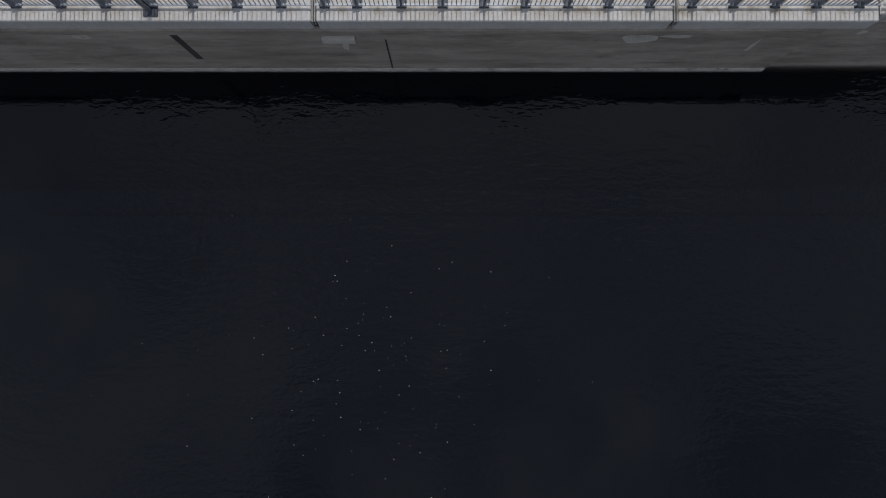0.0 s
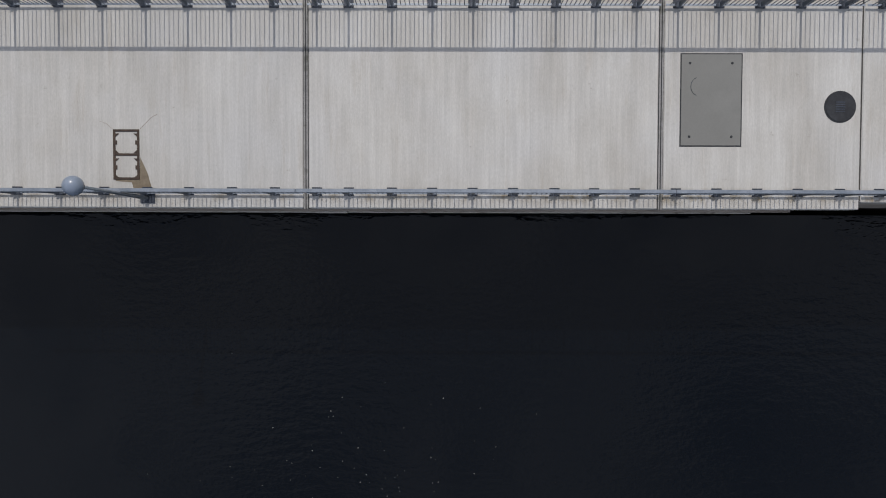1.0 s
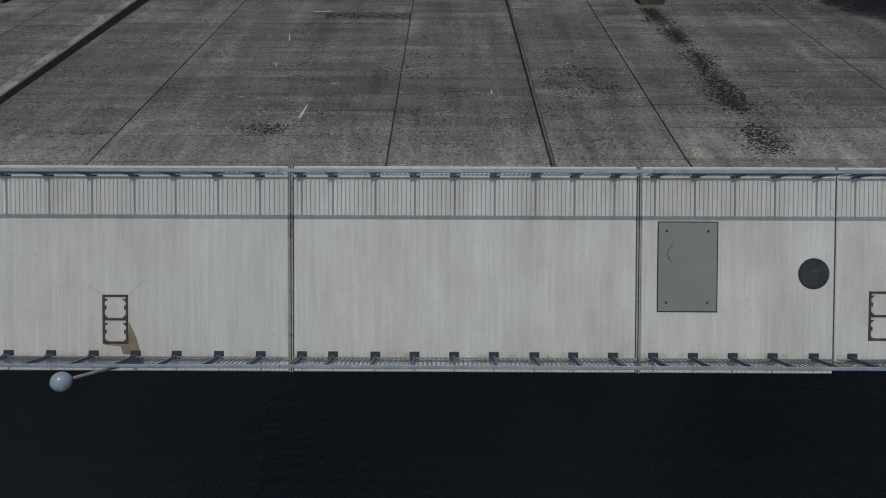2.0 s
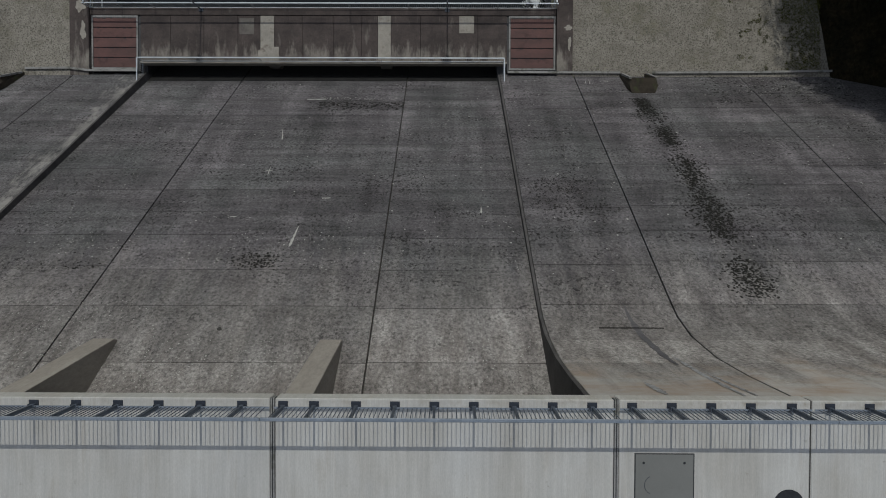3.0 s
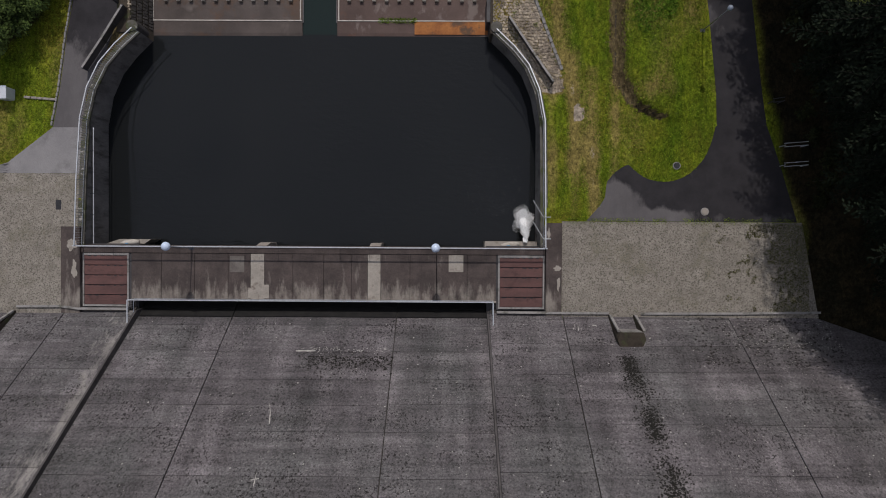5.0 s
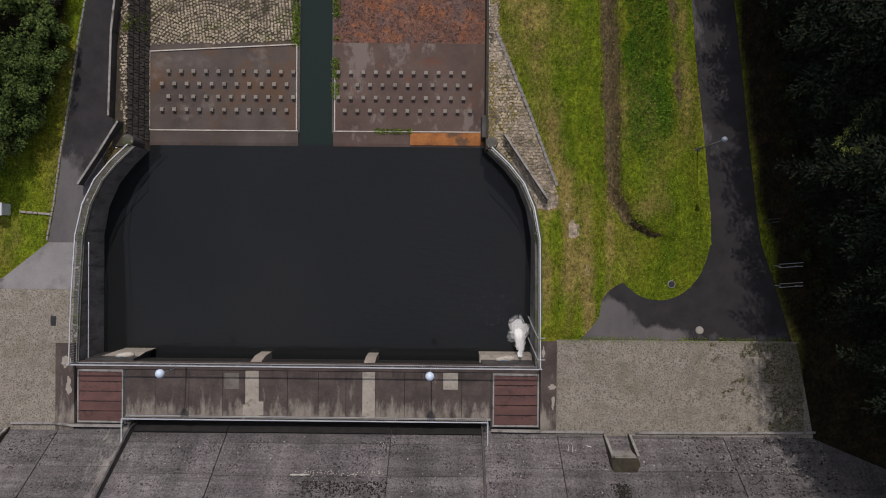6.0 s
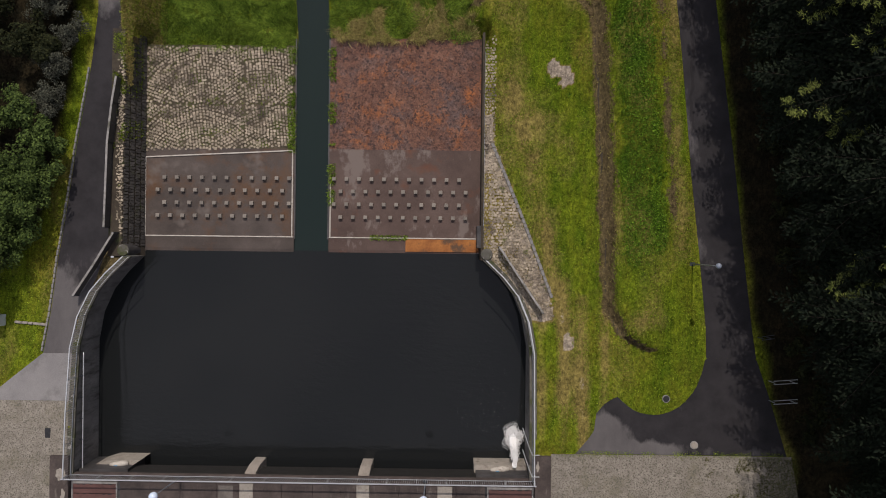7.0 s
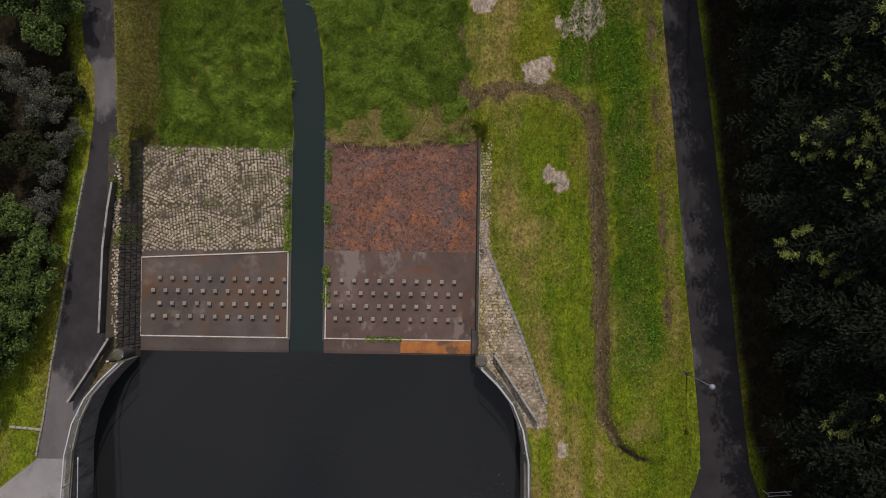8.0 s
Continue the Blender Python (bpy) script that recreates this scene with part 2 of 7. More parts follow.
POOLSIDE = surface("streaked_pool_wall_concrete", (0.10, 0.097, 0.096), (0.235, 0.228, 0.225), 0.7, 10, 0.88, (1, 1, 0.5), stain=(0.045, 0.043, 0.040), stain_at=(0.50, 0.72), stain_scale=1.1, stain_stretch=(1.6, 1.6, 0.35), relief=0.35)
MOSSY_TOP = surface("mossy_wall_top", (0.055, 0.052, 0.046), (0.13, 0.124, 0.108), 1.6, 12, 0.92, stain=(0.05, 0.06, 0.02), stain_at=(0.48, 0.64), stain_scale=1.2, speck=(0.30, 0.29, 0.27), speck_at=(0.62, 0.68), speck_scale=3.5, relief=0.4)
COPING = surface("coping_concrete", (0.20, 0.195, 0.19), (0.33, 0.32, 0.31), 1.2, 10, 0.88, stain=(0.09, 0.09, 0.07), stain_at=(0.52, 0.68), stain_scale=1.6, relief=0.4)
RED = surface("red_steel_cover", (0.070, 0.036, 0.033), (0.135, 0.062, 0.055), 1.0, 12, 0.7, (0.6, 1.6, 1), stain=(0.05, 0.022, 0.02), stain_scale=1.2, relief=0.2, vary=0.1)
STEEL = surface("galvanised_steel", (0.22, 0.25, 0.29), (0.34, 0.37, 0.42), 3, 30, 0.45, metal=0.6, relief=0.05, depth=0.004)
PALE_STEEL = surface("pale_galvanised_steel", (0.42, 0.45, 0.48), (0.58, 0.61, 0.64), 3, 30, 0.45, metal=0.4, relief=0.05, depth=0.004)
RAIL_STEEL = surface("blue_grey_rail_steel", (0.075, 0.090, 0.118), (0.135, 0.155, 0.190), 3, 30, 0.5, metal=0.4, relief=0.05, depth=0.004)
DARK_STEEL = surface("dark_steel", (0.035, 0.04, 0.055), (0.07, 0.08, 0.10), 3, 30, 0.5, metal=0.5, relief=0.05, depth=0.004)
PLATE = surface("grey_steel_plate", (0.178, 0.176, 0.163), (0.205, 0.203, 0.19), 0.5, 25, 0.5, stain=(0.228, 0.226, 0.212), stain_at=(0.50, 0.75), stain_scale=0.4, metal=0.1, relief=0.03, depth=0.003, grain=0.15)
IRON = surface("cast_iron", (0.018, 0.019, 0.022), (0.04, 0.042, 0.048), 6, 40, 0.6, metal=0.3, relief=0.4, depth=0.006)
PATCH = surface("grey_repair_mortar", (0.10, 0.088, 0.08), (0.17, 0.155, 0.14), 2.0, 12, 0.9, relief=0.3)
RUSTY = surface("rusty_frame", (0.03, 0.02, 0.015), (0.075, 0.05, 0.035), 6, 40, 0.8, relief=0.3, depth=0.006)
GRAVEL = surface("gravel", (0.200, 0.181, 0.153), (0.318, 0.292, 0.252), 1.6, 13, 0.95, stain=(0.135, 0.126, 0.070), stain_at=(0.54, 0.78), stain_scale=0.35,
                 speck=(0.13, 0.12, 0.098), speck_at=(0.51, 0.61), speck_scale=10.0, relief=1.0, depth=0.06, grain=1.0)
FORECOURT = surface("pale_concrete_paving", (0.19, 0.185, 0.19), (0.25, 0.245, 0.245), 0.5, 18, 0.85, stain=(0.13, 0.125, 0.125), stain_scale=0.5, relief=0.15)
SLAB = surface("stained_apron_concrete", (0.046, 0.035, 0.030), (0.092, 0.073, 0.064), 0.45, 10, 0.75, stain=(0.105, 0.045, 0.014), stain_at=(0.50, 0.70), stain_scale=0.30,
               speck=(0.14, 0.118, 0.105), speck_at=(0.58, 0.74), speck_scale=0.55, relief=0.25)
SLAB_RED = surface("rusty_apron_concrete", (0.062, 0.037, 0.030), (0.112, 0.074, 0.062), 0.4, 10, 0.75, stain=(0.155, 0.122, 0.108), stain_at=(0.54, 0.60), stain_scale=0.45, stain_stretch=(1.0, 0.6, 1),
                   speck=(0.13, 0.042, 0.016), speck_at=(0.58, 0.76), speck_scale=0.5, relief=0.25)
ORANGE = surface("iron_stained_concrete", (0.19, 0.060, 0.013), (0.40, 0.155, 0.038), 1.3, 8, 0.8, stain=(0.10, 0.055, 0.030), stain_at=(0.50, 0.62), stain_scale=0.9, relief=0.3)
def rust_material(name, stones):
    """Iron-stained rubble: red-brown and violet-grey patches with bright orange blooms over them."""
    m, nt, b = nodes_of(name)
    c = ramp(nt, noise_node(nt, 1.2, 6, 0.75), [(0.32, (0.085, 0.042, 0.033)), (0.52, (0.150, 0.072, 0.050)), (0.70, (0.215, 0.115, 0.08))])
    c = mix(nt, ramp(nt, noise_node(nt, 0.38, 6, 0.75, (1, 1, 1), (4, 9, 2)), [(0.49, 0.0), (0.64, 0.75)]), c, ramp(nt, noise_node(nt, 2.6, 4, 0.7), [(0.35, (0.058, 0.043, 0.043)), (0.65, (0.125, 0.098, 0.098))]))
    c = mix(nt, ramp(nt, noise_node(nt, 0.55, 7, 0.78, (1, 1, 1), (14, 2, 7)), [(0.53, 0.0), (0.70, 0.85)]), c, (0.37, 0.118, 0.028))
    f = noise_node(nt, 7.0, 6, 0.8, (1, 1, 1), (3, 7, 1))
    c = mix(nt, 1.0, c, ramp(nt, f, [(0.33, 0.22), (0.67, 0.80)]), "OVERLAY")
    if stones:
        c = mix(nt, 1.0, c, ramp(nt, island(nt), [(0, 0.45), (1, 1.3)]), "MULTIPLY")
    else:
        c = mix(nt, ramp(nt, noise_node(nt, 3.6, 4, 0.65, (1, 1, 1), (9, 9, 9)), [(0.55, 0.0), (0.60, 0.8)]), c, (0.038, 0.026, 0.024))
    link(nt, c, b.inputs["Base Color"])
    b.inputs["Roughness"].default_value = 0.9
    bump(nt, b, f, 0.9, 0.05)
    return m


RUST_BED = rust_material("iron_stained_bed", False)
RUST_STONE = rust_material("iron_stained_stone", True)
STONE = surface("paving_stone", (0.25, 0.208, 0.15), (0.50, 0.43, 0.335), 2.2, 18, 0.9, stain=(0.085, 0.066, 0.053), stain_at=(0.50, 0.64), stain_scale=0.5, speck=(0.10, 0.105, 0.035), speck_at=(0.60, 0.70), speck_scale=1.3, vary=0.42, relief=0.6)
STONE_REST = surface("paving_stone_field", (0.25, 0.208, 0.15), (0.50, 0.43, 0.335), 2.2, 18, 0.9, stain=(0.085, 0.066, 0.053), stain_at=(0.50, 0.64), stain_scale=0.5, speck=(0.10, 0.105, 0.035), speck_at=(0.60, 0.70), speck_scale=1.3, per_island=0.42, relief=0.6)
DARK_STONE = surface("damp_facing_stone", (0.030, 0.028, 0.028), (0.075, 0.068, 0.062), 2.0, 14, 0.85, stain=(0.05, 0.055, 0.025), stain_scale=0.8, per_island=0.4, relief=0.6)
MORTAR = surface("mossy_joint_bed", (0.028, 0.022, 0.017), (0.065, 0.052, 0.036), 2.0, 12, 0.95, stain=(0.06, 0.075, 0.025), stain_scale=1.0, relief=0.8)
PAVE_BED = surface("paving_joint_bed", (0.050, 0.040, 0.028), (0.115, 0.093, 0.062), 1.2, 12, 0.95, stain=(0.07, 0.078, 0.028), stain_at=(0.50, 0.64), stain_scale=0.8, relief=0.8)
WHITE = surface("white_line_concrete", (0.40, 0.37, 0.33), (0.55, 0.52, 0.47), 3, 20, 0.85, stain=(0.2, 0.16, 0.12), stain_at=(0.55, 0.7), stain_scale=2.0)
BLOCK = surface("baffle_block_concrete", (0.17, 0.15, 0.13), (0.28, 0.255, 0.225), 4, 25, 0.85, vary=0.25, relief=0.3)
TRUNK = surface("bark", (0.018, 0.014, 0.011), (0.045, 0.036, 0.029), 4, 20, 0.95, (1, 1, 0.3), relief=0.8)
MOSS = surface("dark_moss", (0.006, 0.006, 0.005), (0.017, 0.015, 0.011), 6, 30, 0.95, per_island=0.4)
LICHEN = surface("pale_lichen", (0.34, 0.33, 0.31), (0.5, 0.49, 0.46), 6, 30, 0.95, per_island=0.2)
FOAM = surface("white_water", (0.75, 0.77, 0.78), (0.88, 0.89, 0.9), 6, 20, 0.5)
PALE_PAINT = surface("pale_grey_paint", (0.50, 0.54, 0.58), (0.62, 0.66, 0.70), 2, 20, 0.5, relief=0.05)
BLUE = surface("blue_plastic", (0.05, 0.20, 0.38), (0.07, 0.26, 0.46), 6, 20, 0.5, relief=0)


def leafy(name, dark, light, rough=0.8, sheen=0.12):
    m, nt, b = nodes_of(name)
    c = ramp(nt, island(nt), [(0.0, dark), (1.0, light)])
    c = mix(nt, 0.6, c, ramp(nt, noise_node(nt, 0.35, 4, 0.6), [(0.3, 0.3), (0.7, 0.7)]), "OVERLAY")
    c = mix(nt, 0.7, c, ramp(nt, noise_node(nt, 5.5, 4, 0.7, (1, 1, 1), (6, 2, 1)), [(0.36, 0.16), (0.64, 0.84)]), "OVERLAY")
    link(nt, c, b.inputs["Base Color"])
    b.inputs["Roughness"].default_value = rough
    b.inputs["Specular IOR Level"].default_value = sheen
    return m


# Needle colours carry light: near black for shade, the tip tone for sunlit boughs.
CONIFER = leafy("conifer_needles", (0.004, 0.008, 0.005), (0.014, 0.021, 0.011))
CONIFER_TIP = leafy("sunlit_conifer_needles", (0.085, 0.115, 0.028), (0.27, 0.31, 0.085))
LEAF = leafy("broad_leaves", (0.018, 0.034, 0.010), (0.088, 0.13, 0.032))
TWIG = leafy("grey_twigs", (0.026, 0.029, 0.021), (0.100, 0.105, 0.080))
FERN = leafy("undergrowth_leaves", (0.008, 0.012, 0.005), (0.03, 0.034, 0.012))


def mark_of(nt, key):
    at = nt.nodes.new("ShaderNodeAttribute")
    at.attribute_name = key
    return at.outputs["Fac"]


def grassy(name, lush, lush2, dry, soil):
    """Turf whose worn attribute leads from lush grass over dry grass to bare soil."""
    m, nt, b = nodes_of(name)
    at = nt.nodes.new("ShaderNodeAttribute")
    at.attribute_name = "worn"
    n = noise_node(nt, 0.6, 6, 0.75, (1.5, 0.5, 1))
    c = ramp(nt, n, [(0.34, lush), (0.66, lush2)])
    c = mix(nt, mark_of(nt, "rank"), c, (0.040, 0.098, 0.007))
    c = mix(nt, ramp(nt, noise_node(nt, 0.22, 5, 0.7, (1.4, 0.6, 1), (3, 8, 5)), [(0.46, 0.0), (0.66, 0.75)]), c, (0.175, 0.150, 0.022))
    f = noise_node(nt, 9.0, 5, 0.75, (1, 1, 1), (4, 4, 4))
    add = nt.nodes.new("ShaderNodeMath")
    add.operation = "MULTIPLY_ADD"
    link(nt, f, add.inputs[0])
    add.inputs[1].default_value = 0.5
    link(nt, at.outputs["Fac"], add.inputs[2])
    c = mix(nt, ramp(nt, add.outputs[0], [(0.42, 0.0), (0.75, 1.0)]), c, dry)
    c = mix(nt, ramp(nt, add.outputs[0], [(0.92, 0.0), (1.08, 1.0)]), c, soil)
    wet = nt.nodes.new("ShaderNodeMath")
    wet.operation = "MULTIPLY_ADD"
    link(nt, noise_node(nt, 5.0, 6, 0.8, (1, 1, 1), (8, 1, 3)), wet.inputs[0])
    wet.inputs[1].default_value = 1.5
    link(nt, mark_of(nt, "mud"), wet.inputs[2])
    c = mix(nt, ramp(nt, wet.outputs[0], [(0.92, 0.0), (1.32, 0.92)]), c, (0.125, 0.092, 0.052))
    # litter under the trees, near black since it also holds their shade
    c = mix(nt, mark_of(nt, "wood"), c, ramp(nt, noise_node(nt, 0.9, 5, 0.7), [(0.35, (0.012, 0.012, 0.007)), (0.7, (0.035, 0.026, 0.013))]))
    c = mix(nt, 0.5, c, ramp(nt, noise_node(nt, 1.2, 5, 0.75, (1, 1, 1), (12, 6, 3)), [(0.34, 0.22), (0.66, 0.76)]), "OVERLAY")
    clump = noise_node(nt, 4.5, 5, 0.8, (1.2, 0.8, 1), (2, 6, 9))
    c = mix(nt, 0.9, c, ramp(nt, clump, [(0.36, 0.18), (0.64, 0.80)]), "OVERLAY")
    c = mix(nt, 0.6, c, ramp(nt, f, [(0.25, 0.3), (0.75, 0.7)]), "OVERLAY")
    c = mix(nt, 0.5, c, ramp(nt, noise_node(nt, 34.0, 3, 0.7), [(0.3, 0.25), (0.7, 0.75)]), "OVERLAY")
    link(nt, c, b.inputs["Base Color"])
    b.inputs["Roughness"].default_value = 0.95
    b.inputs["Specular IOR Level"].default_value = 0.1
    bump(nt, b, clump, 1.0, 0.16)
    return m


DRYMOSS = leafy("olive_moss", (0.045, 0.05, 0.014), (0.13, 0.13, 0.04))


def damp_shade_road(name):
    """Asphalt that its damp attribute leads from dry grey to dark wet, with ragged edges; on the forest lane it also
    paints tree shade.
    """
    m, nt, b = nodes_of(name)
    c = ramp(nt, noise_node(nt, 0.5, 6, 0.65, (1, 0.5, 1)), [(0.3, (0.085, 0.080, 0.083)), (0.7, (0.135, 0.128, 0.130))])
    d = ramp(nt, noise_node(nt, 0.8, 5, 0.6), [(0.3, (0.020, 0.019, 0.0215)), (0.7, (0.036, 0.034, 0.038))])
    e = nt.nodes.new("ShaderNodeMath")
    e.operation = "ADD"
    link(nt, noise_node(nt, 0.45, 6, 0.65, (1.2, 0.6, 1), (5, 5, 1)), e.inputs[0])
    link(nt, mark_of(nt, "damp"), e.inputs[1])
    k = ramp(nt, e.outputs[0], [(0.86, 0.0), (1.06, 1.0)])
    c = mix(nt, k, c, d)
    f = noise_node(nt, 25, 4, 0.7)
    c = mix(nt, 0.5, c, ramp(nt, f, [(0.25, 0.35), (0.75, 0.68)]), "OVERLAY")
    link(nt, c, b.inputs["Base Color"])
    b.inputs["Roughness"].default_value = 0.75
    b.inputs["Specular IOR Level"].default_value = 0.2
    bump(nt, b, f, 0.25, 0.01)
    return m


ROAD = damp_shade_road("asphalt")
TURF = grassy("turf", (0.052, 0.108, 0.006), (0.195, 0.240, 0.016), (0.235, 0.190, 0.060), (0.37, 0.315, 0.255))
BLADE = leafy("grass_blades", (0.060, 0.122, 0.007), (0.30, 0.385, 0.034))
TALL = leafy("tall_grass_blades", (0.036, 0.085, 0.009), (0.28, 0.40, 0.055))
WEED = leafy("weed_leaves", (0.025, 0.085, 0.007), (0.20, 0.34, 0.035))
DRY = leafy("dry_grass_blades", (0.15, 0.125, 0.04), (0.43, 0.36, 0.14))


def watery(name, deep, scale, strength, big, depth, calm=(0.40, 0.66)):
    """Dark clear water; a broad noise leads from calm stretches to rippled ones."""
    m, nt, b = nodes_of(name)
    b.inputs["Base Color"].default_value = (*deep, 1)
    b.inputs["Roughness"].default_value = 0.03
    b.inputs["IOR"].default_value = 1.33
    a = mix(nt, 0.35, noise_node(nt, scale, 2, 0.45, (0.55, 1.5, 1)), noise_node(nt, scale * 2.6, 2, 0.5, (0.8, 1.3, 1), (3, 1, 2)))
    z = ramp(nt, noise_node(nt, big, 3, 0.5), [(calm[0], 0.06), (calm[1], 1.0)])
    bump(nt, b, mix(nt, 1.0, a, z, "MULTIPLY"), strength, depth)
    return m


LAKE = watery("lake_water", (0.0010, 0.0020, 0.0038), 3.2, 1.0, 0.16, 0.040)
POOL = watery("pool_water", (0.0125, 0.0142, 0.0152), 2.2, 0.7, 0.12, 0.040)
CREEK = watery("creek_water", (0.012, 0.022, 0.020), 5.0, 0.4, 0.3, 0.03)
GLOBE, _nt, _b = nodes_of("opal_globe")
_b.inputs["Base Color"].default_value = (0.60, 0.72, 0.90, 1)
_b.inputs["Roughness"].default_value = 0.25
GLOBE_GREY, _nt, _b = nodes_of("grey_globe")
_b.inputs["Base Color"].default_value = (0.22, 0.26, 0.33, 1)
_b.inputs["Roughness"].default_value = 0.3


# ---- mesh helpers ----
def finish(bm):
    bmesh.ops.recalc_face_normals(bm, faces=bm.faces)
    return bm


def mesh_from(bm, name, mat, smooth=False):
    finish(bm)
    me = bpy.data.meshes.new(name)
    bm.to_mesh(me)
    bm.free()
    me.materials.append(mat)
    if smooth:
        for p in me.polygons:
            p.use_smooth = True
    return me


def part(name, bm, mat, parent=None, label="", smooth=False):
    ob = new(name, mesh_from(bm, name, mat, smooth))
    if parent is not None:
        ob.parent = parent
    if label:
        tagged(ob, label)
    return ob


def shared(name, me, parent, loc=(0, 0, 0), rz=0.0):
    ob = new(name, me)
    ob.parent = parent
    ob.matrix_basis = pose(*loc, 0, 0, rz)
    return ob


def thing(name, label, category, group="", kind=""):
    return tagged(new(name), label, category, group, kind)


def box(bm, x0, x1, y0, y1, z0, z1, bev=0.0):
    vs = [bm.verts.new((x, y, z)) for x in (x0, x1) for y in (y0, y1) for z in (z0, z1)]
    fs = [(0, 1, 3, 2), (4, 6, 7, 5), (0, 4, 5, 1), (2, 3, 7, 6), (0, 2, 6, 4), (1, 5, 7, 3)]
    faces = [bm.faces.new([vs[i] for i in f]) for f in fs]
    if bev:
        es = list({e for f in faces for e in f.edges})
        bmesh.ops.bevel(bm, geom=es, offset=bev, segments=1, affect="EDGES")
    return bm


def boxed(*a, **k):
    return box(bmesh.new(), *a, **k)


def bar(bm, p, q, wide, high, up=(0, 0, 1)):
    """A bar of rectangular section from p to q."""
    p, q = Vector(p), Vector(q)
    d = (q - p).normalized()
    s = d.cross(Vector(up))
    s = s.normalized() if s.length > 1e-4 else Vector((1, 0, 0))
    u = s.cross(d).normalized()
    ring = [(-wide / 2, -high / 2), (wide / 2, -high / 2), (wide / 2, high / 2), (-wide / 2, high / 2)]
    a = [bm.verts.new(p + s * i + u * j) for i, j in ring]
    b = [bm.verts.new(q + s * i + u * j) for i, j in ring]
    for k in range(4):
        bm.faces.new((a[k], a[(k + 1) % 4], b[(k + 1) % 4], b[k]))
    bm.faces.new(a[::-1])
    bm.faces.new(b)
    return bm


def tube(bm, pts, radii, n=8):
    rings = []
    for k, p in enumerate(pts):
        p = Vector(p)
        d = (Vector(pts[min(k + 1, len(pts) - 1)]) - Vector(pts[max(k - 1, 0)])).normalized()
        s = d.orthogonal().normalized()
        u = d.cross(s)
        r = radii[k] if hasattr(radii, "__len__") else radii
        rings.append([bm.verts.new(p + (s * math.cos(a) + u * math.sin(a)) * r) for a in (2 * math.pi * i / n for i in range(n))])
    for a, b in zip(rings, rings[1:]):
        for i in range(n):
            bm.faces.new((a[i], a[(i + 1) % n], b[(i + 1) % n], b[i]))
    bm.faces.new(rings[0][::-1])
    bm.faces.new(rings[-1])
    return bm


def ball(r, seg=20, rows=12, at=(0, 0, 0)):
    bm = bmesh.new()
    bmesh.ops.create_uvsphere(bm, u_segments=seg, v_segments=rows, radius=r, matrix=Matrix.Translation(at))
    return bm


def disc(bm, x, y, z0, z1, r, n=28, bev=0.0):
    lo = [bm.verts.new((x + r * math.cos(2 * math.pi * i / n), y + r * math.sin(2 * math.pi * i / n), z0)) for i in range(n)]
    hi = [bm.verts.new((x + (r - bev) * math.cos(2 * math.pi * i / n), y + (r - bev) * math.sin(2 * math.pi * i / n), z1)) for i in range(n)]
    for i in range(n):
        bm.faces.new((lo[i], lo[(i + 1) % n], hi[(i + 1) % n], hi[i]))
    bm.faces.new(hi)
    bm.faces.new(lo[::-1])
    return bm


def prism(bm, outline, z0, z1):
    """An upright prism; z1 may be a function of x, y."""
    top = z1 if callable(z1) else (lambda x, y: z1)
    low = z0 if callable(z0) else (lambda x, y: z0)
    lo = [bm.verts.new((x, y, low(x, y))) for x, y in outline]
    hi = [bm.verts.new((x, y, top(x, y))) for x, y in outline]
    n = len(outline)
    for i in range(n):
        bm.faces.new((lo[i], lo[(i + 1) % n], hi[(i + 1) % n], hi[i]))
    bm.faces.new(hi)
    bm.faces.new(lo[::-1])
    return bm


def loft(bm, sections, closed=True):
    """Joins sections of equal length along their order."""
    vs = [[bm.verts.new(p) for p in s] for s in sections]
    n = len(sections[0])
    for a, b in zip(vs, vs[1:]):
        for i in range(n if closed else n - 1):
            bm.faces.new((a[i], a[(i + 1) % n], b[(i + 1) % n], b[i]))
    if closed:
        bm.faces.new(vs[0][::-1])
        bm.faces.new(vs[-1])
    return bm


def arrays(name, verts, faces, mat, parent=None, smooth=False, **marks):
    me = bpy.data.meshes.new(name)
    me.from_pydata(verts, [], faces)
    me.materials.append(mat)
    for key, values in marks.items():
        me.attributes.new(key, "FLOAT", "POINT").data.foreach_set("value", np.asarray(values, dtype=np.float32))
    if smooth:
        me.polygons.foreach_set("use_smooth", [True] * len(me.polygons))
    me.update()
    ob = new(name, me)
    if parent is not None:
        ob.parent = parent
    return ob


# ---- levels and ground ----
ZW = -31.85     # pool water
ZS = -32.1     # apron
ZD = -28.72     # footbridge deck
LAKE_Z = -3.55


def steps(v, table):
    return float(np.interp(v, [p[0] for p in table], [p[1] for p in table]))


LEFT_Z = [(0, -28.5), (24, -28.5), (31, -28.75), (37, -29.4), (43, -29.9), (60, -30.3), (80, -30.7), (400, -34)]
RIGHT_Z = [(0, -28.5), (24, -28.5), (30, -28.7), (34, -29.15), (40, -29.75), (50, -30.15), (62, -30.5), (80, -31), (400, -34)]
ROAD_Z = [(0, -28.5), (24, -28.5), (30, -28.75), (60, -29.0), (80, -29.2), (400, -32)]


def blend(a, b, t):
    t = min(max(t, 0.0), 1.0)
    t = t * t * (3 - 2 * t)
    return a + (b - a) * t


def ditch_x(y):
    return steps(y, [(36, 16.9), (36.6, 15.2), (37.4, 13.8), (39.2, 12.9), (42, 12.8), (50, 12.5), (57, 12.1), (62, 11.9), (90, 11.5)])


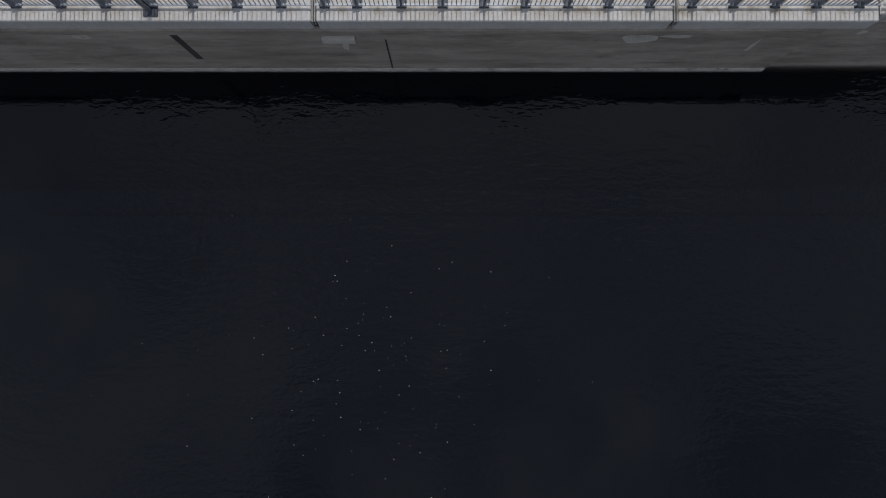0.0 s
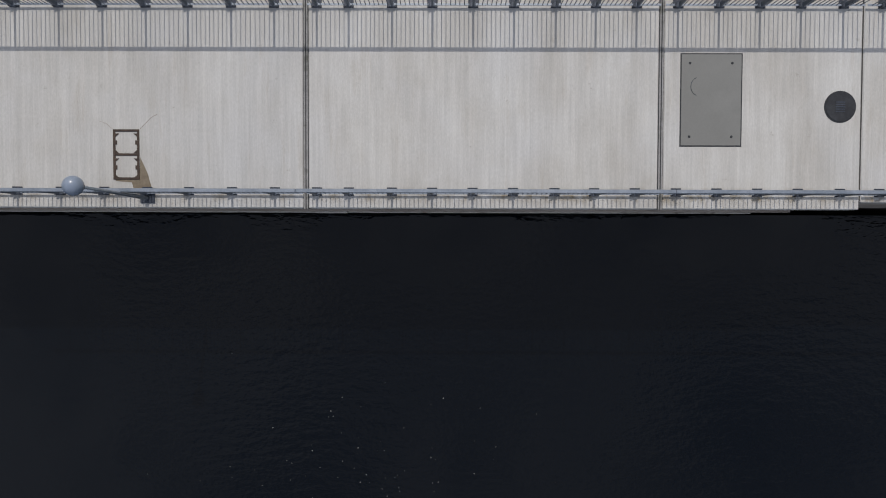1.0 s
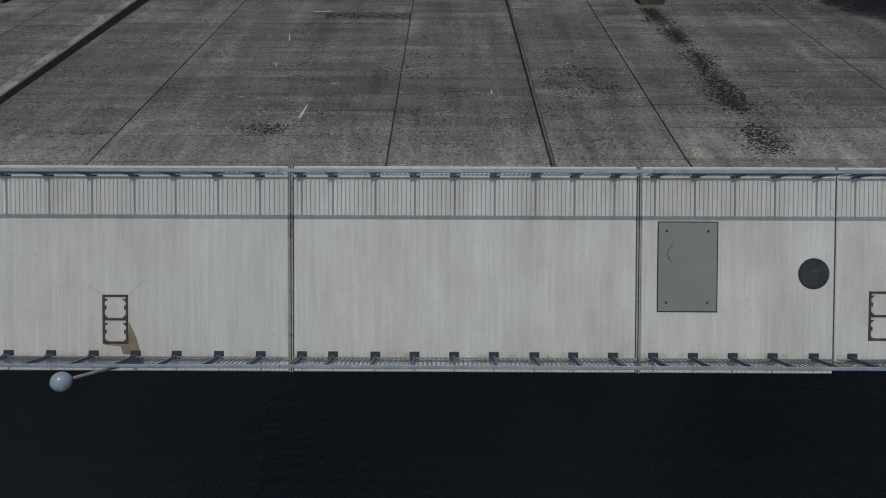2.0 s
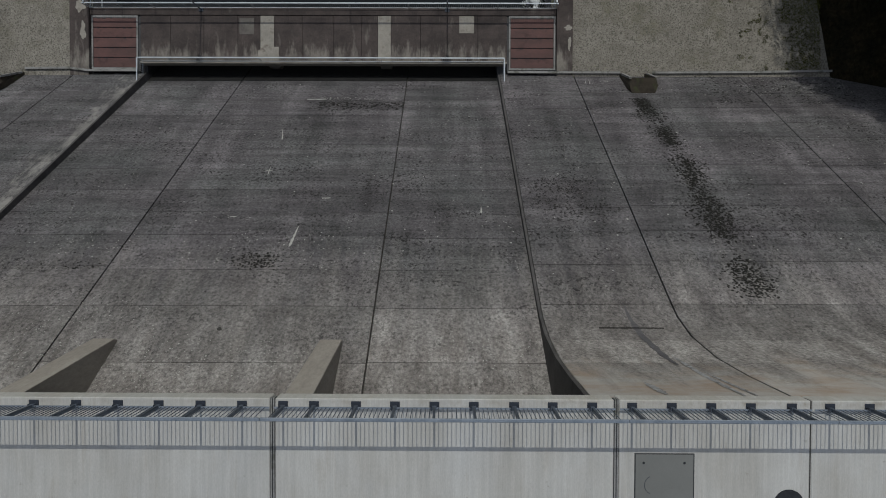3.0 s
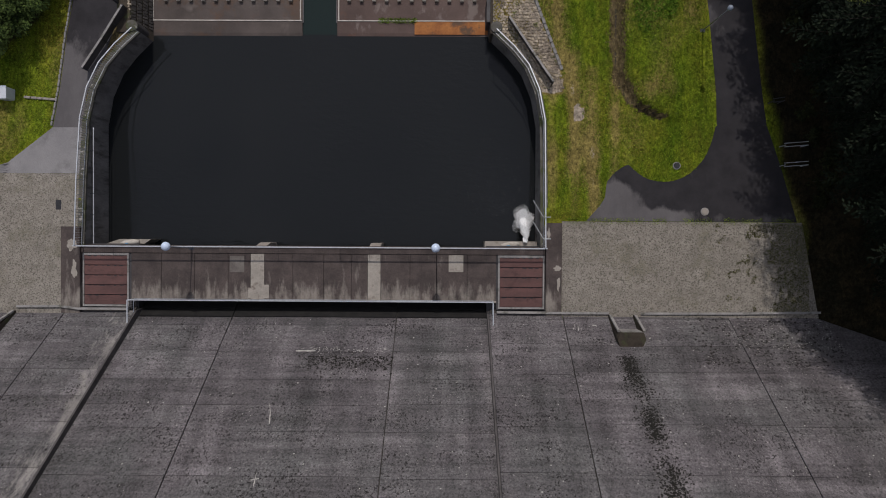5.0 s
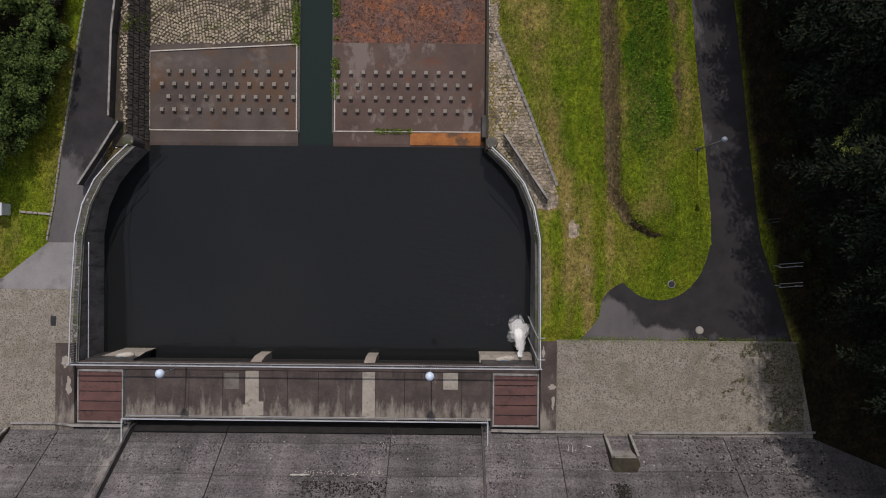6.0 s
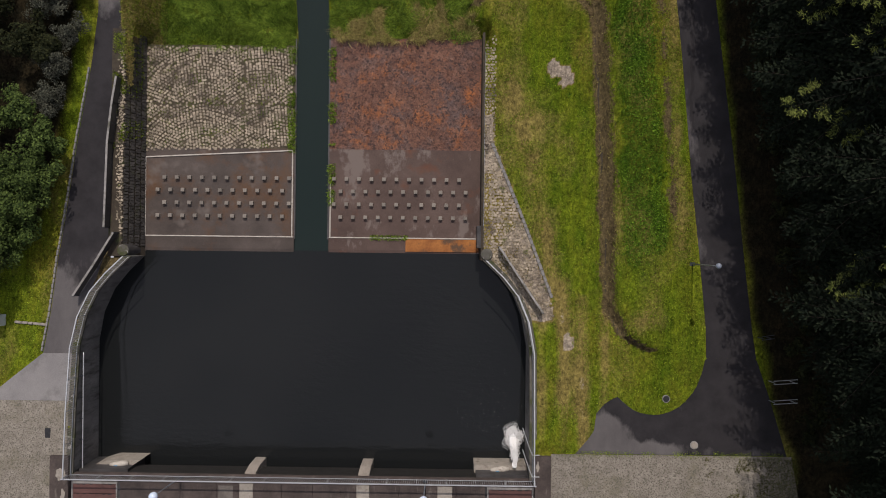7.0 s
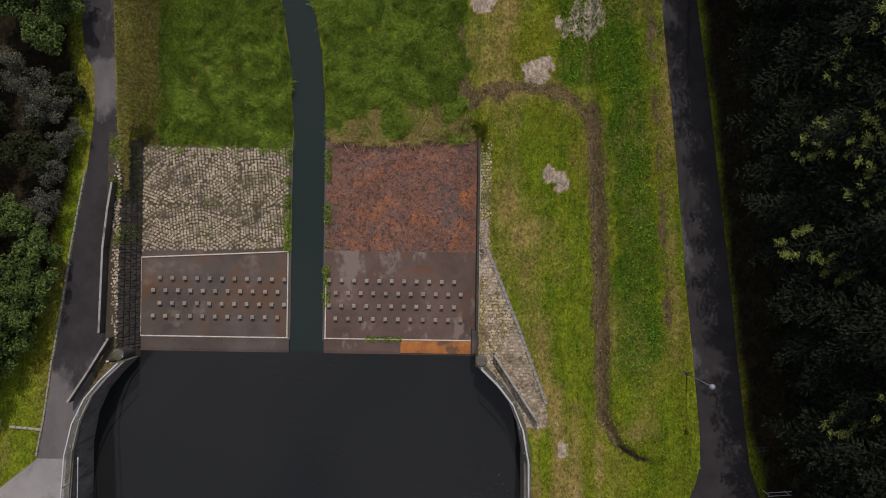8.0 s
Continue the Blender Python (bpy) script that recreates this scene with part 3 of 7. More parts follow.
def gz(x, y):
    """Height of the ground."""
    if x < -7:
        z = steps(y, LEFT_Z)
    else:
        z = blend(steps(y, RIGHT_Z), steps(y, ROAD_Z), (x - 9.5) / 6.5)
    if y > 36 and 10 < x < 18:
        d = x - ditch_x(y)
        bank = blend(-0.22, 0.62, (d + 0.05) / 0.55) if d > -0.25 else blend(0, -0.22, (d + 0.6) / 0.35)
        z += bank * blend(1, 0.1, (x - 14.5) / 3) * blend(0, 1, (y - 36) / 0.5)
    if y > 56.35 and -18.8 < x < 5.2:
        floor = ZS + 0.15
        z = blend(floor, z, max((blend(-18.5, -17.2, (y - 56.9) / 1.2) - x) / 1.6, (x - blend(4.5, 3.2, (y - 57.4) / 1.2)) / 1.9))
        z = min(z, blend(z, ZS - 0.5, 1.0 if abs(x - creek_x(y)) < 1.0 else 0.0))
    if x > 23.6:
        z += 0.02 * (x - 23.6) + 0.55 * max(0.0, x - 25.5)
    if x < -27.0:
        z += 0.45 * (-27.0 - x)
    if y < 8:
        z = min(z, -12) if abs(x) < 60 else z
    return min(z, 60)


def creek_x(y):
    return steps(y, [(40, -7.05), (57, -6.98), (63, -7.4), (67, -8.05), (80, -10.0), (200, -20)])


# pool outline, upstream end to apron, left side then right side
LEFT_WALL = [(-21.75, 28.0), (-21.75, 32.2), (-21.75, 36.2), (-21.4, 38.2), (-20.7, 39.8), (-19.75, 41.0), (-18.65, 42.1)]
RIGHT_WALL = [(7.85, 28.0), (7.85, 32.2), (7.85, 36.2), (7.5, 38.2), (6.85, 39.8), (5.9, 41.0), (4.75, 42.1)]


def in_hole(x, y):
    if 22.6 < y < 28.3:
        return -22.1 < x < 8.2
    if 28.3 <= y <= 42.1:
        lx = steps(y, [(p[1], p[0]) for p in LEFT_WALL]) - 0.25
        rx = steps(y, [(p[1], p[0]) for p in RIGHT_WALL]) + 0.25
        return lx < x < rx
    if 42.1 < y < 56.5:
        return -20.0 < x < 4.8
    return False


def worn_at(x, y):
    """How worn the turf is: 0 lush, 0.5 dry, 1 bare."""
    n = noise.noise(Vector((x * 0.35, y * 0.22, 0.3))) * 0.28 + noise.noise(Vector((x * 1.3, y * 0.9, 2.3))) * 0.13
    v = 0.12 + n * 1.25
    if 8 < x < 13 and 29 < y < 40:
        v += 0.16 * math.sin(x * 4.6) + 0.05
    if 0 < x < 25 and y > 29:
        track = steps(y, [(30, 11.7), (33, 10.9), (37, 10.2), (41, 9.4), (46, 8.3), (52, 7.2), (60, 6.5)])
        v += 0.46 * math.exp(-((x - track) / 1.0) ** 2) * blend(1, 0.45, (y - 40) / 8)
        v += 0.22 * math.exp(-((x - 6.3) / 1.4) ** 2) * blend(0, 1, (y - 44) / 6)
        v += 0.20 * math.exp(-((x - ditch_x(y)) / 0.6) ** 2) * blend(0, 1, (y - 37) / 2)
        v += 0.34 * math.exp(-((x - (17.3 - 0.045 * (y - 45))) / 0.55) ** 2) * blend(0, 1, (y - 41) / 4)
        bend = 60.6 - 0.38 * max(0.0, x - 9.3) ** 2 - 0.05 * max(0.0, 7.5 - x) ** 2
        v += 0.22 * math.exp(-((y - bend) / 0.8) ** 2) * (1 if 4.0 < x < 12.3 else 0)
        v += 0.3 * math.exp(-((x - steps(y, [(59, 4.0), (61, 3.1), (67, 1.9), (72, 1.0)]) - n) / 0.6) ** 2) * blend(0, 1, (y - 58.5) / 1)
        v += 0.30 * math.exp(-((x - 15.0) / 1.6) ** 2 - ((y - 38.5) / 1.0) ** 2)
        for px, py, r in ((9.72, 54.85, 0.52), (10.05, 54.2, 0.45), (9.4, 54.95, 0.4), (8.45, 61.7, 0.85), (8.9, 62.4, 0.6), (11.5, 65.3, 1.1), (10.3, 37.0, 0.3), (10.35, 36.5, 0.22), (4.8, 66.6, 0.7), (10.3, 64.9, 0.5)):
            d = math.hypot(x - px, (y - py) * 0.9) + noise.noise(Vector((x * 1.6, y * 1.6, 1))) * 0.45
            v += 1.3 if d < r else 0.0
    if 4.7 < x < 9.4 and 38 < y < 52 and x < steps(y, [(38, 9.5), (40, 9.1), (50, 5.4), (52, 5.3)]):
        v += 0.55
    if -20.6 < x < -17.5 and y > 56:
        v += 0.38
    if x < -25.5 and y > 40:
        v += 0.2
    return v


def mud_at(x, y):
    """Wet brown soil: the ditch and its bend."""
    n = noise.noise(Vector((x * 1.1, y * 0.8, 7.3))) * 0.35
    v = 0.0
    if x > 2 and y > 36:
        v = 0.8 * math.exp(-((x - ditch_x(y) + 0.05 + n * 0.6) / 0.27) ** 2) * blend(0, 1, (y - 36.2) / 0.4) * blend(1, 0, (y - 58.5) / 2)
        bend = 60.6 - 0.38 * max(0.0, x - 9.3) ** 2 - 0.05 * max(0.0, 7.5 - x) ** 2
        v += 0.75 * math.exp(-((y - bend + n * 1.4) / 0.36) ** 2) * (1 if 4.0 < x < 12.4 else 0)
        v += 0.22 * math.exp(-((x - ditch_x(y) - 0.3 + n) / 0.4) ** 2) * blend(0, 1, (y - 40) / 4) * blend(1, 0, (y - 58) / 2)
    v += 0.8 * math.exp(-((x - steps(y, [(59, 4.4), (61, 3.4), (67, 2.4), (72, 1.6)]) - n) / 0.55) ** 2) * blend(0, 1, (y - 59) / 1.5)
    v += 0.33 * math.exp(-((x - (16.9 - 0.075 * (y - 45)) - n) / 0.3) ** 2) * blend(0, 1, (y - 42) / 4) * (0.8 + 1.3 * noise.noise(Vector((3.1, y * 0.6, 1.2)))) if x > 10 else 0.0
    if (-20.3 < x < -18.2 and 42 < y < 57) or (-22.6 < x < -18.5 and 37.5 < y < 44):
        v = 1.0
    return min(max(v * (1.3 + n), 0.0), 1.0)


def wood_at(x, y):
    """Dark leaf litter under the forest and the bank bushes, with tree shade put into its colour."""
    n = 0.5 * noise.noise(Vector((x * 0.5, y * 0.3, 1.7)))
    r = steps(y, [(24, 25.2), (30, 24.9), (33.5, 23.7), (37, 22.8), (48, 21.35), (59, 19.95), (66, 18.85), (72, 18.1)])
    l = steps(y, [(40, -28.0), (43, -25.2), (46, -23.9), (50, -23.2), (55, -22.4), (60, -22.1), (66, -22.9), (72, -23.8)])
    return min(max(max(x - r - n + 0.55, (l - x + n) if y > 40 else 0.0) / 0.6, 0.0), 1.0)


def rank_at(x, y):
    """Dark rank growth on the bank between ditch and lane."""
    if x < 10 or y < 40:
        return 0.0
    d = x - ditch_x(y) - 0.7 + 0.6 * noise.noise(Vector((x * 0.4, y * 0.5, 6.1)))
    e = steps(y, [(40, 17.0), (50, 16.2), (60, 15.2), (70, 14.2)]) - x
    v = min(max(d / 0.6, 0), 1) * min(max(e / 0.6, 0), 1) * min(max((y - 41.5) / 2.5, 0), 1)
    if y > 58:
        v = max(v, min(max((y - 60.6) / 0.6, 0), 1) * min(max(e / 0.6, 0), 1) * 0.8)
    return v * (0.75 + 0.5 * noise.noise(Vector((x * 0.6, y * 0.4, 3.1))))


def axis(fine_lo, fine_hi, step, far):
    a = list(np.arange(fine_lo, fine_hi + 1e-6, step))
    lo, hi, k = [], [], step * 4
    v, u = fine_lo, fine_hi
    while v > -far:
        v -= k
        u += k
        lo.append(v)
        hi.append(u)
        k *= 1.5
    return np.array(lo[::-1] + a + hi)


gx, gy = axis(-30.0, 31.0, 0.25, 600), axis(20.0, 72.0, 0.25, 600)
zz = [(float(x), float(y), gz(float(x), float(y))) for y in gy for x in gx]
nx = len(gx)
gfaces = []
for j in range(len(gy) - 1):
    for i in range(nx - 1):
        if not in_hole((gx[i] + gx[i + 1]) / 2, (gy[j] + gy[j + 1]) / 2):
            gfaces.append((j * nx + i, j * nx + i + 1, (j + 1) * nx + i + 1, (j + 1) * nx + i))
near = [(-31 < x < 32 and 20 < y < 73) for x, y, z in zz]
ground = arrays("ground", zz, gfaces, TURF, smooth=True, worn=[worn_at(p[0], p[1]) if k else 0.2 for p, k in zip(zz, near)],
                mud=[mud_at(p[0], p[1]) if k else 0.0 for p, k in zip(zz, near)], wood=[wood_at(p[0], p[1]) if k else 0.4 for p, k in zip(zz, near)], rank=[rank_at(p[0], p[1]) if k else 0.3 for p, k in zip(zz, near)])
tagged(ground, "grassy valley floor with worn dry strips below the dam", "ground", kind="structure")


def strip(name, left, right, mat, dz, across=4, step=0.5, thick=0.0, damp=None):
    """A sheet between two edges given as (x, y) rows, laid on the ground."""
    ts = [0.0]
    for a, b in zip(left, left[1:]):
        ts.append(ts[-1] + math.hypot(b[0] - a[0], b[1] - a[1]))
    total = ts[-1]
    n = max(2, int(total / step))
    tr = [0.0]
    for a, b in zip(right, right[1:]):
        tr.append(tr[-1] + math.hypot(b[0] - a[0], b[1] - a[1]))
    verts, faces = [], []
    for k in range(n + 1):
        s = k / n
        lx, ly = np.interp(s * total, ts, [p[0] for p in left]), np.interp(s * total, ts, [p[1] for p in left])
        rx, ry = np.interp(s * tr[-1], tr, [p[0] for p in right]), np.interp(s * tr[-1], tr, [p[1] for p in right])
        for i in range(across + 1):
            u = i / across
            x, y = float(lx + (rx - lx) * u), float(ly + (ry - ly) * u)
            verts.append((x, y, gz(x, y) + dz))
    m = across + 1
    for k in range(n):
        for i in range(across):
            faces.append((k * m + i, k * m + i + 1, (k + 1) * m + i + 1, (k + 1) * m + i))
    nv = len(verts)
    rim = [k * m for k in range(n + 1)], [k * m + across for k in range(n + 1)]
    for row, flip in ((rim[0], False), (rim[1], True)):
        base = len(verts)
        verts += [(verts[i][0], verts[i][1], verts[i][2] - 0.12 - dz) for i in row]
        for k in range(len(row) - 1):
            q = (row[k], row[k + 1], base + k + 1, base + k)
            faces.append(q[::-1] if flip else q)
    marks = {"damp": [damp(v[0], v[1]) for v in verts]} if damp else {}
    return arrays(name, verts, faces, mat, **marks)


LANE_L = [(19.1, 36.0), (19.05, 38), (18.6, 42.6), (18.0, 48.0), (17.35, 55.3), (16.75, 60.8), (16.1, 66.3), (14.0, 80), (10.5, 110)]
LANE_R = [(22.3, 36.0), (22.0, 38), (21.45, 42.6), (20.85, 48.1), (20.05, 54.5), (19.5, 59), (18.5, 66.3), (16.6, 80), (13.2, 110)]


def lane_damp_shade(x, y):
    """The lane darkens away from its lawn side: damp, plus tree shade put into the colour."""
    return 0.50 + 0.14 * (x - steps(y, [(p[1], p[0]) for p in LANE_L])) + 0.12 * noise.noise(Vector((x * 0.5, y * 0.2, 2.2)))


tagged(strip("road", LANE_L, LANE_R, ROAD, 0.02, 12, damp=lane_damp_shade), "grey asphalt lane along the forest edge, dark with damp and painted tree shade", "road", kind="structure")


def yard_tone(x, y):
    """A pale corner that runs out along the gravel."""
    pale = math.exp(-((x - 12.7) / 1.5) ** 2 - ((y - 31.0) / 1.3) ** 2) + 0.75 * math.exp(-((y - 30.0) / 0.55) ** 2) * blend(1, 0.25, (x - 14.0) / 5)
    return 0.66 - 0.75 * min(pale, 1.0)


def sheet(name, x0, x1, low, high, mat, dz, step=0.15, rows=40, damp=None):
    """A sheet laid on the ground between two curves y = low(x) and y = high(x)."""
    verts, faces = [], []
    n = int((x1 - x0) / step)
    for k in range(n + 1):
        x = x0 + (x1 - x0) * k / n
        for i in range(rows + 1):
            y = low(x) + (high(x) - low(x)) * i / rows
            verts.append((x, y, gz(x, y) + dz))
    for k in range(n):
        for i in range(rows):
            a = k * (rows + 1) + i
            faces.append((a, a + rows + 1, a + rows + 2, a + 1))
    return arrays(name, verts, faces, mat, damp=[damp(v[0], v[1]) for v in verts])


YARD_TOP = [(10.75, 29.76), (11.5, 30.6), (11.95, 31.2), (12.02, 32.2), (12.58, 32.9), (13.1, 33.25), (13.45, 33.42), (13.6, 33.3), (13.92, 33.0), (14.3, 32.7), (14.76, 32.46), (15.3, 32.34), (15.86, 32.3), (16.4, 32.38), (16.94, 32.58),
            (17.4, 32.86), (17.84, 33.25), (18.25, 33.75), (18.55, 34.25), (18.85, 35.1), (19.06, 36.0), (22.3, 36.0), (23.2, 33.4), (24.3, 29.76)]
tagged(sheet("road", 10.75, 24.3, lambda x: 29.75, lambda x: steps(x, YARD_TOP), ROAD, 0.024, damp=yard_tone), "dark asphalt turning area with a pale corner", "road", kind="structure")
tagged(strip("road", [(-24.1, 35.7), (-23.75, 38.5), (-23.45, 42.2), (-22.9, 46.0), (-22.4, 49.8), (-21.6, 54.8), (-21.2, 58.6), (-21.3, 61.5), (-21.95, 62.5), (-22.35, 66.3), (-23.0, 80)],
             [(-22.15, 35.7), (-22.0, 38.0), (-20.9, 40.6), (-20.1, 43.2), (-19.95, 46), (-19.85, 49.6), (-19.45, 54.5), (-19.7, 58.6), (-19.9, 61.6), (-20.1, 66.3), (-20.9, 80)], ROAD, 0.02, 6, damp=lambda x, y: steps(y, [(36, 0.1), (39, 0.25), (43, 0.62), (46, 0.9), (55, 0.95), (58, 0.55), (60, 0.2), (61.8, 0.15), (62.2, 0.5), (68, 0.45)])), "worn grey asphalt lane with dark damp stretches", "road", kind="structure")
tagged(strip("pavement", [(-31, 32.65), (-27.1, 33.2), (-24.1, 35.7)], [(-22.15, 32.65), (-22.15, 34.0), (-22.15, 35.7)], FORECOURT, 0.04, 40), "pale smooth paved forecourt beside the pool", "pavement", kind="structure")
tagged(strip("pavement", [(-31, 29.2), (-31, 32.64)], [(-22.15, 29.2), (-22.15, 32.64)], GRAVEL, 0.035, 36), "fine pale gravel strip beside the pool railing", "pavement", kind="structure")
tagged(strip("pavement", [(-31, 23.6), (-31, 29.2)], [(-23.15, 23.6), (-23.15, 29.2)], GRAVEL, 0.035, 36), "fine pale gravel yard beside the footbridge", "pavement", kind="structure")
tagged(strip("pavement", [(9.18, 23.6), (9.18, 29.72)], [(25.6, 23.6), (24.6, 29.72)], GRAVEL, 0.035, 20), "fine pale gravel yard with mossy edges", "pavement", kind="structure")

ys_ = [36.55 + 0.3 * k for k in range(72)]
wig = [0.3 * noise.noise(Vector((0.5, y * 0.9, 4.4))) for y in ys_]
# Extra width near y 37 stands in for the shade under the bank end.
half = [max(0.012, 0.045 + 0.16 * math.exp(-((y - 37.2) / 0.8) ** 2) + 0.13 * noise.noise(Vector((2.5, y * 1.6, 8.1)))) for y in ys_]
tagged(strip("ditch", [(ditch_x(y) - 0.12 + w_ - h_, y) for y, w_, h_ in zip(ys_, wig, half)], [(ditch_x(y) - 0.12 + w_ + h_, y) for y, w_, h_ in zip(ys_, wig, half)], MORTAR, 0.012, 2, 0.3),
       "narrow dark wet gully in the grass, its wide end painted bank shade", "ditch", kind="structure")

# ---- water ----
def water(name, outline, z, mat, label):
    ob = arrays(name, [(x, y, z) for x, y in outline], [tuple(range(len(outline)))], mat)
    return tagged(ob, label, "water", kind="structure")


water("water", [(-400, -500), (400, -500), (400, 5.2), (-400, 5.2)], LAKE_Z, LAKE, "dark rippled reservoir water against the dam")
water("water", [(-18.4, 24.2), (4.4, 24.2), (4.4, 27.5), (8.0, 27.5)] + [(x + 0.15, y) for x, y in RIGHT_WALL] + [(4.6, 42.6), (-18.5, 42.6)] + [(x - 0.15, y) for x, y in LEFT_WALL[::-1]] + [(-21.9, 27.5), (-18.4, 27.5)], ZW, POOL, "still dark water filling the stilling pool")
crk = [(creek_x(y), y) for y in np.arange(42.3, 90, 1.0)]
creek = arrays("water", [(x - (1.22 if y < 57 else 1.12), y, ZW - 0.012) for x, y in crk] + [(x + (1.22 if y < 57 else 1.12), y, ZW - 0.012) for x, y in crk], [(i, i + len(crk), i + len(crk) + 1, i + 1) for i in range(len(crk) - 1)], CREEK)
tagged(creek, "narrow straight dark green creek", "water", kind="structure")


# ---- the dam ----
dam = thing("dam", "weathered grey concrete gravity dam with a broad spillway chute", "dam", kind="structure")
RIGHT_PROFILE = [(9.72, -0.55), (9.72, -3.0), (9.82, -5.2), (10.15, -7.3), (10.62, -8.65), (11.14, -9.5), (23.78, -28.71), (24.1, -29.2)]
CHUTE_PROFILE = [(5.6, -3.9), (6.2, -3.6), (6.9, -3.75), (7.5, -4.3), (8.1, -5.1), (12.04, -11.25), (23.95, -29.83), (25.4, -32.1)]


def profile_between(prof, za, zb):
    """Points of a falling profile between two heights."""
    zs = [-p[1] for p in prof]
    ys = [p[0] for p in prof]
    inner = [p for p in prof if zb < p[1] < za]
    return [(float(np.interp(-za, zs, ys)), za)] + inner + [(float(np.interp(-zb, zs, ys)), zb)]


def slab_along(pts, x0, x1, thick, gap=0.030, bev=0.016):
    """A facing slab that follows (y, z) points, its outer edges chamfered."""
    bm = bmesh.new()
    x0, x1 = x0 + gap, x1 - gap
    a, b = Vector(pts[0]), Vector(pts[-1])
    d0 = (Vector(pts[1]) - a).normalized() * gap * 0.5
    d1 = (Vector(pts[-2]) - b).normalized() * gap * 0.5
    pts = [tuple(a + d0)] + list(pts[1:-1]) + [tuple(b + d1)]
    secs = []
    for k, (y, z) in enumerate(pts):
        p, q = Vector(pts[max(k - 1, 0)]), Vector(pts[min(k + 1, len(pts) - 1)])
        t = (q - p).normalized()
        n = Vector((-t.y, t.x))
        if n.x < 0:
            n = -n
        i = Vector((y, z)) - n * thick
        e = n * (-bev if k in (0, len(pts) - 1) else 0)
        c = Vector((y, z)) + e
        m = Vector((y, z)) - n * bev
        secs.append([(x0, i.x, i.y), (x0, m.x, m.y), (x0 + bev, c.x, c.y), (x1 - bev, c.x, c.y), (x1, m.x, m.y), (x1, i.x, i.y)])
    return loft(bm, secs)


# solid body behind the facing slabs
def body_section(prof, x0, x1, back):
    bm = bmesh.new()
    pts = [(y - 0.13, z - 0.06) for y, z in prof] + [(prof[-1][0] - 0.13, -33.5), (back, -33.5), (back, prof[0][1] - 0.06)]
    loft(bm, [[(x, y, z) for y, z in pts] for x in (x0, x1)])
    return bm


part("body", body_section(RIGHT_PROFILE, 4.62, 70, 5.6), BODY, dam)
part("body", body_section(RIGHT_PROFILE, -70, -18.57, 5.6), BODY, dam)
part("body", body_section(CHUTE_PROFILE, -18.57, 4.62, 5.6), BODY, dam)
LIFTS = [-0.55, -4.6, -6.9, -9.3, -11.4, -13.3, -15.0, -16.8, -18.4, -20.95, -22.6, -24.2, -26.2, -28.2, -28.95, -29.83]
rj = random.Random(5)


def facing(prof, joints, top, low, name):
    for x0, x1 in zip(joints, joints[1:]):
        zs = [z for z in LIFTS if low < z < top]
        zs = [top] + [z + rj.uniform(-0.12, 0.12) for z in zs] + [low]
        for za, zb in zip(zs, zs[1:]):
            if za - zb > 0.25:
                high = za > -5.0 and prof is RIGHT_PROFILE
                # the chute foot takes the bridge's shade as its colour
                part(name, slab_along(profile_between(prof, za, zb), x0, x1, 0.12), DAMP_SHADE if zb < -29.3 else FACE, dam)


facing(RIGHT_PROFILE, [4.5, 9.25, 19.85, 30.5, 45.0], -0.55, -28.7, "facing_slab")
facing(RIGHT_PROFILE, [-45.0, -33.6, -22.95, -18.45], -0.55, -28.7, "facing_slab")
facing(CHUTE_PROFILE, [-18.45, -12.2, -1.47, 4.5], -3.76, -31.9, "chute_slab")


def side_wall(x0, x1):
    bm = bmesh.new()
    up = [(y, z + 0.004) for y, z in RIGHT_PROFILE[1:-1]]
    pts = [(8.9, -0.6), (9.7, -0.6)] + up + [(23.9, -30.2), (12.0, -11.9), (7.0, -5.0), (6.5, -0.6)]
    return loft(bm, [[(x, y, z) for y, z in pts] for x in (x0, x1)])


part("side_wall", side_wall(4.40, 4.505), CHEEK, dam)
part("side_wall", side_wall(-18.46, -18.35), CHEEK, dam)
# piers under the crest
for px in (-10.42, -2.75):
    bm = bmesh.new()
    pts = [(5.3, -0.45), (8.95, -0.45), (9.05, -1.2), (9.92, -7.6), (9.6, -8.4), (5.3, -5.0)]
    loft(bm, [[(x, y, z) for y, z in pts] for x in (px - 0.37, px + 0.37)])
    bmesh.ops.bevel(bm, geom=bm.edges[:], offset=0.02, segments=1, affect="EDGES")
    part("pier", bm, PIER, dam, "pale battered concrete pier")
def bar_patch(cx, cz, rx, rz):
    """A thin irregular crust on the upstream wall."""
    bm = bmesh.new()
    out = []
    for k in range(18):
        a = 6.283 * k / 18
        q = 0.75 + 0.5 * noise.noise(Vector((cx + math.cos(a) * 1.5, cz + math.sin(a) * 1.5, 2)))
        out.append((cx + rx * q * math.cos(a), cz + rz * q * math.sin(a)))
    y = 5.27 if cx < 8.4 else 5.41
    lo, hi = [bm.verts.new((x, y + 0.01, z)) for x, z in out], [bm.verts.new((x, y - 0.004, z)) for x, z in out]
    for k in range(18):
        bm.faces.new((lo[k], lo[(k + 1) % 18], hi[(k + 1) % 18], hi[k]))
    bm.faces.new(hi)
    return bm


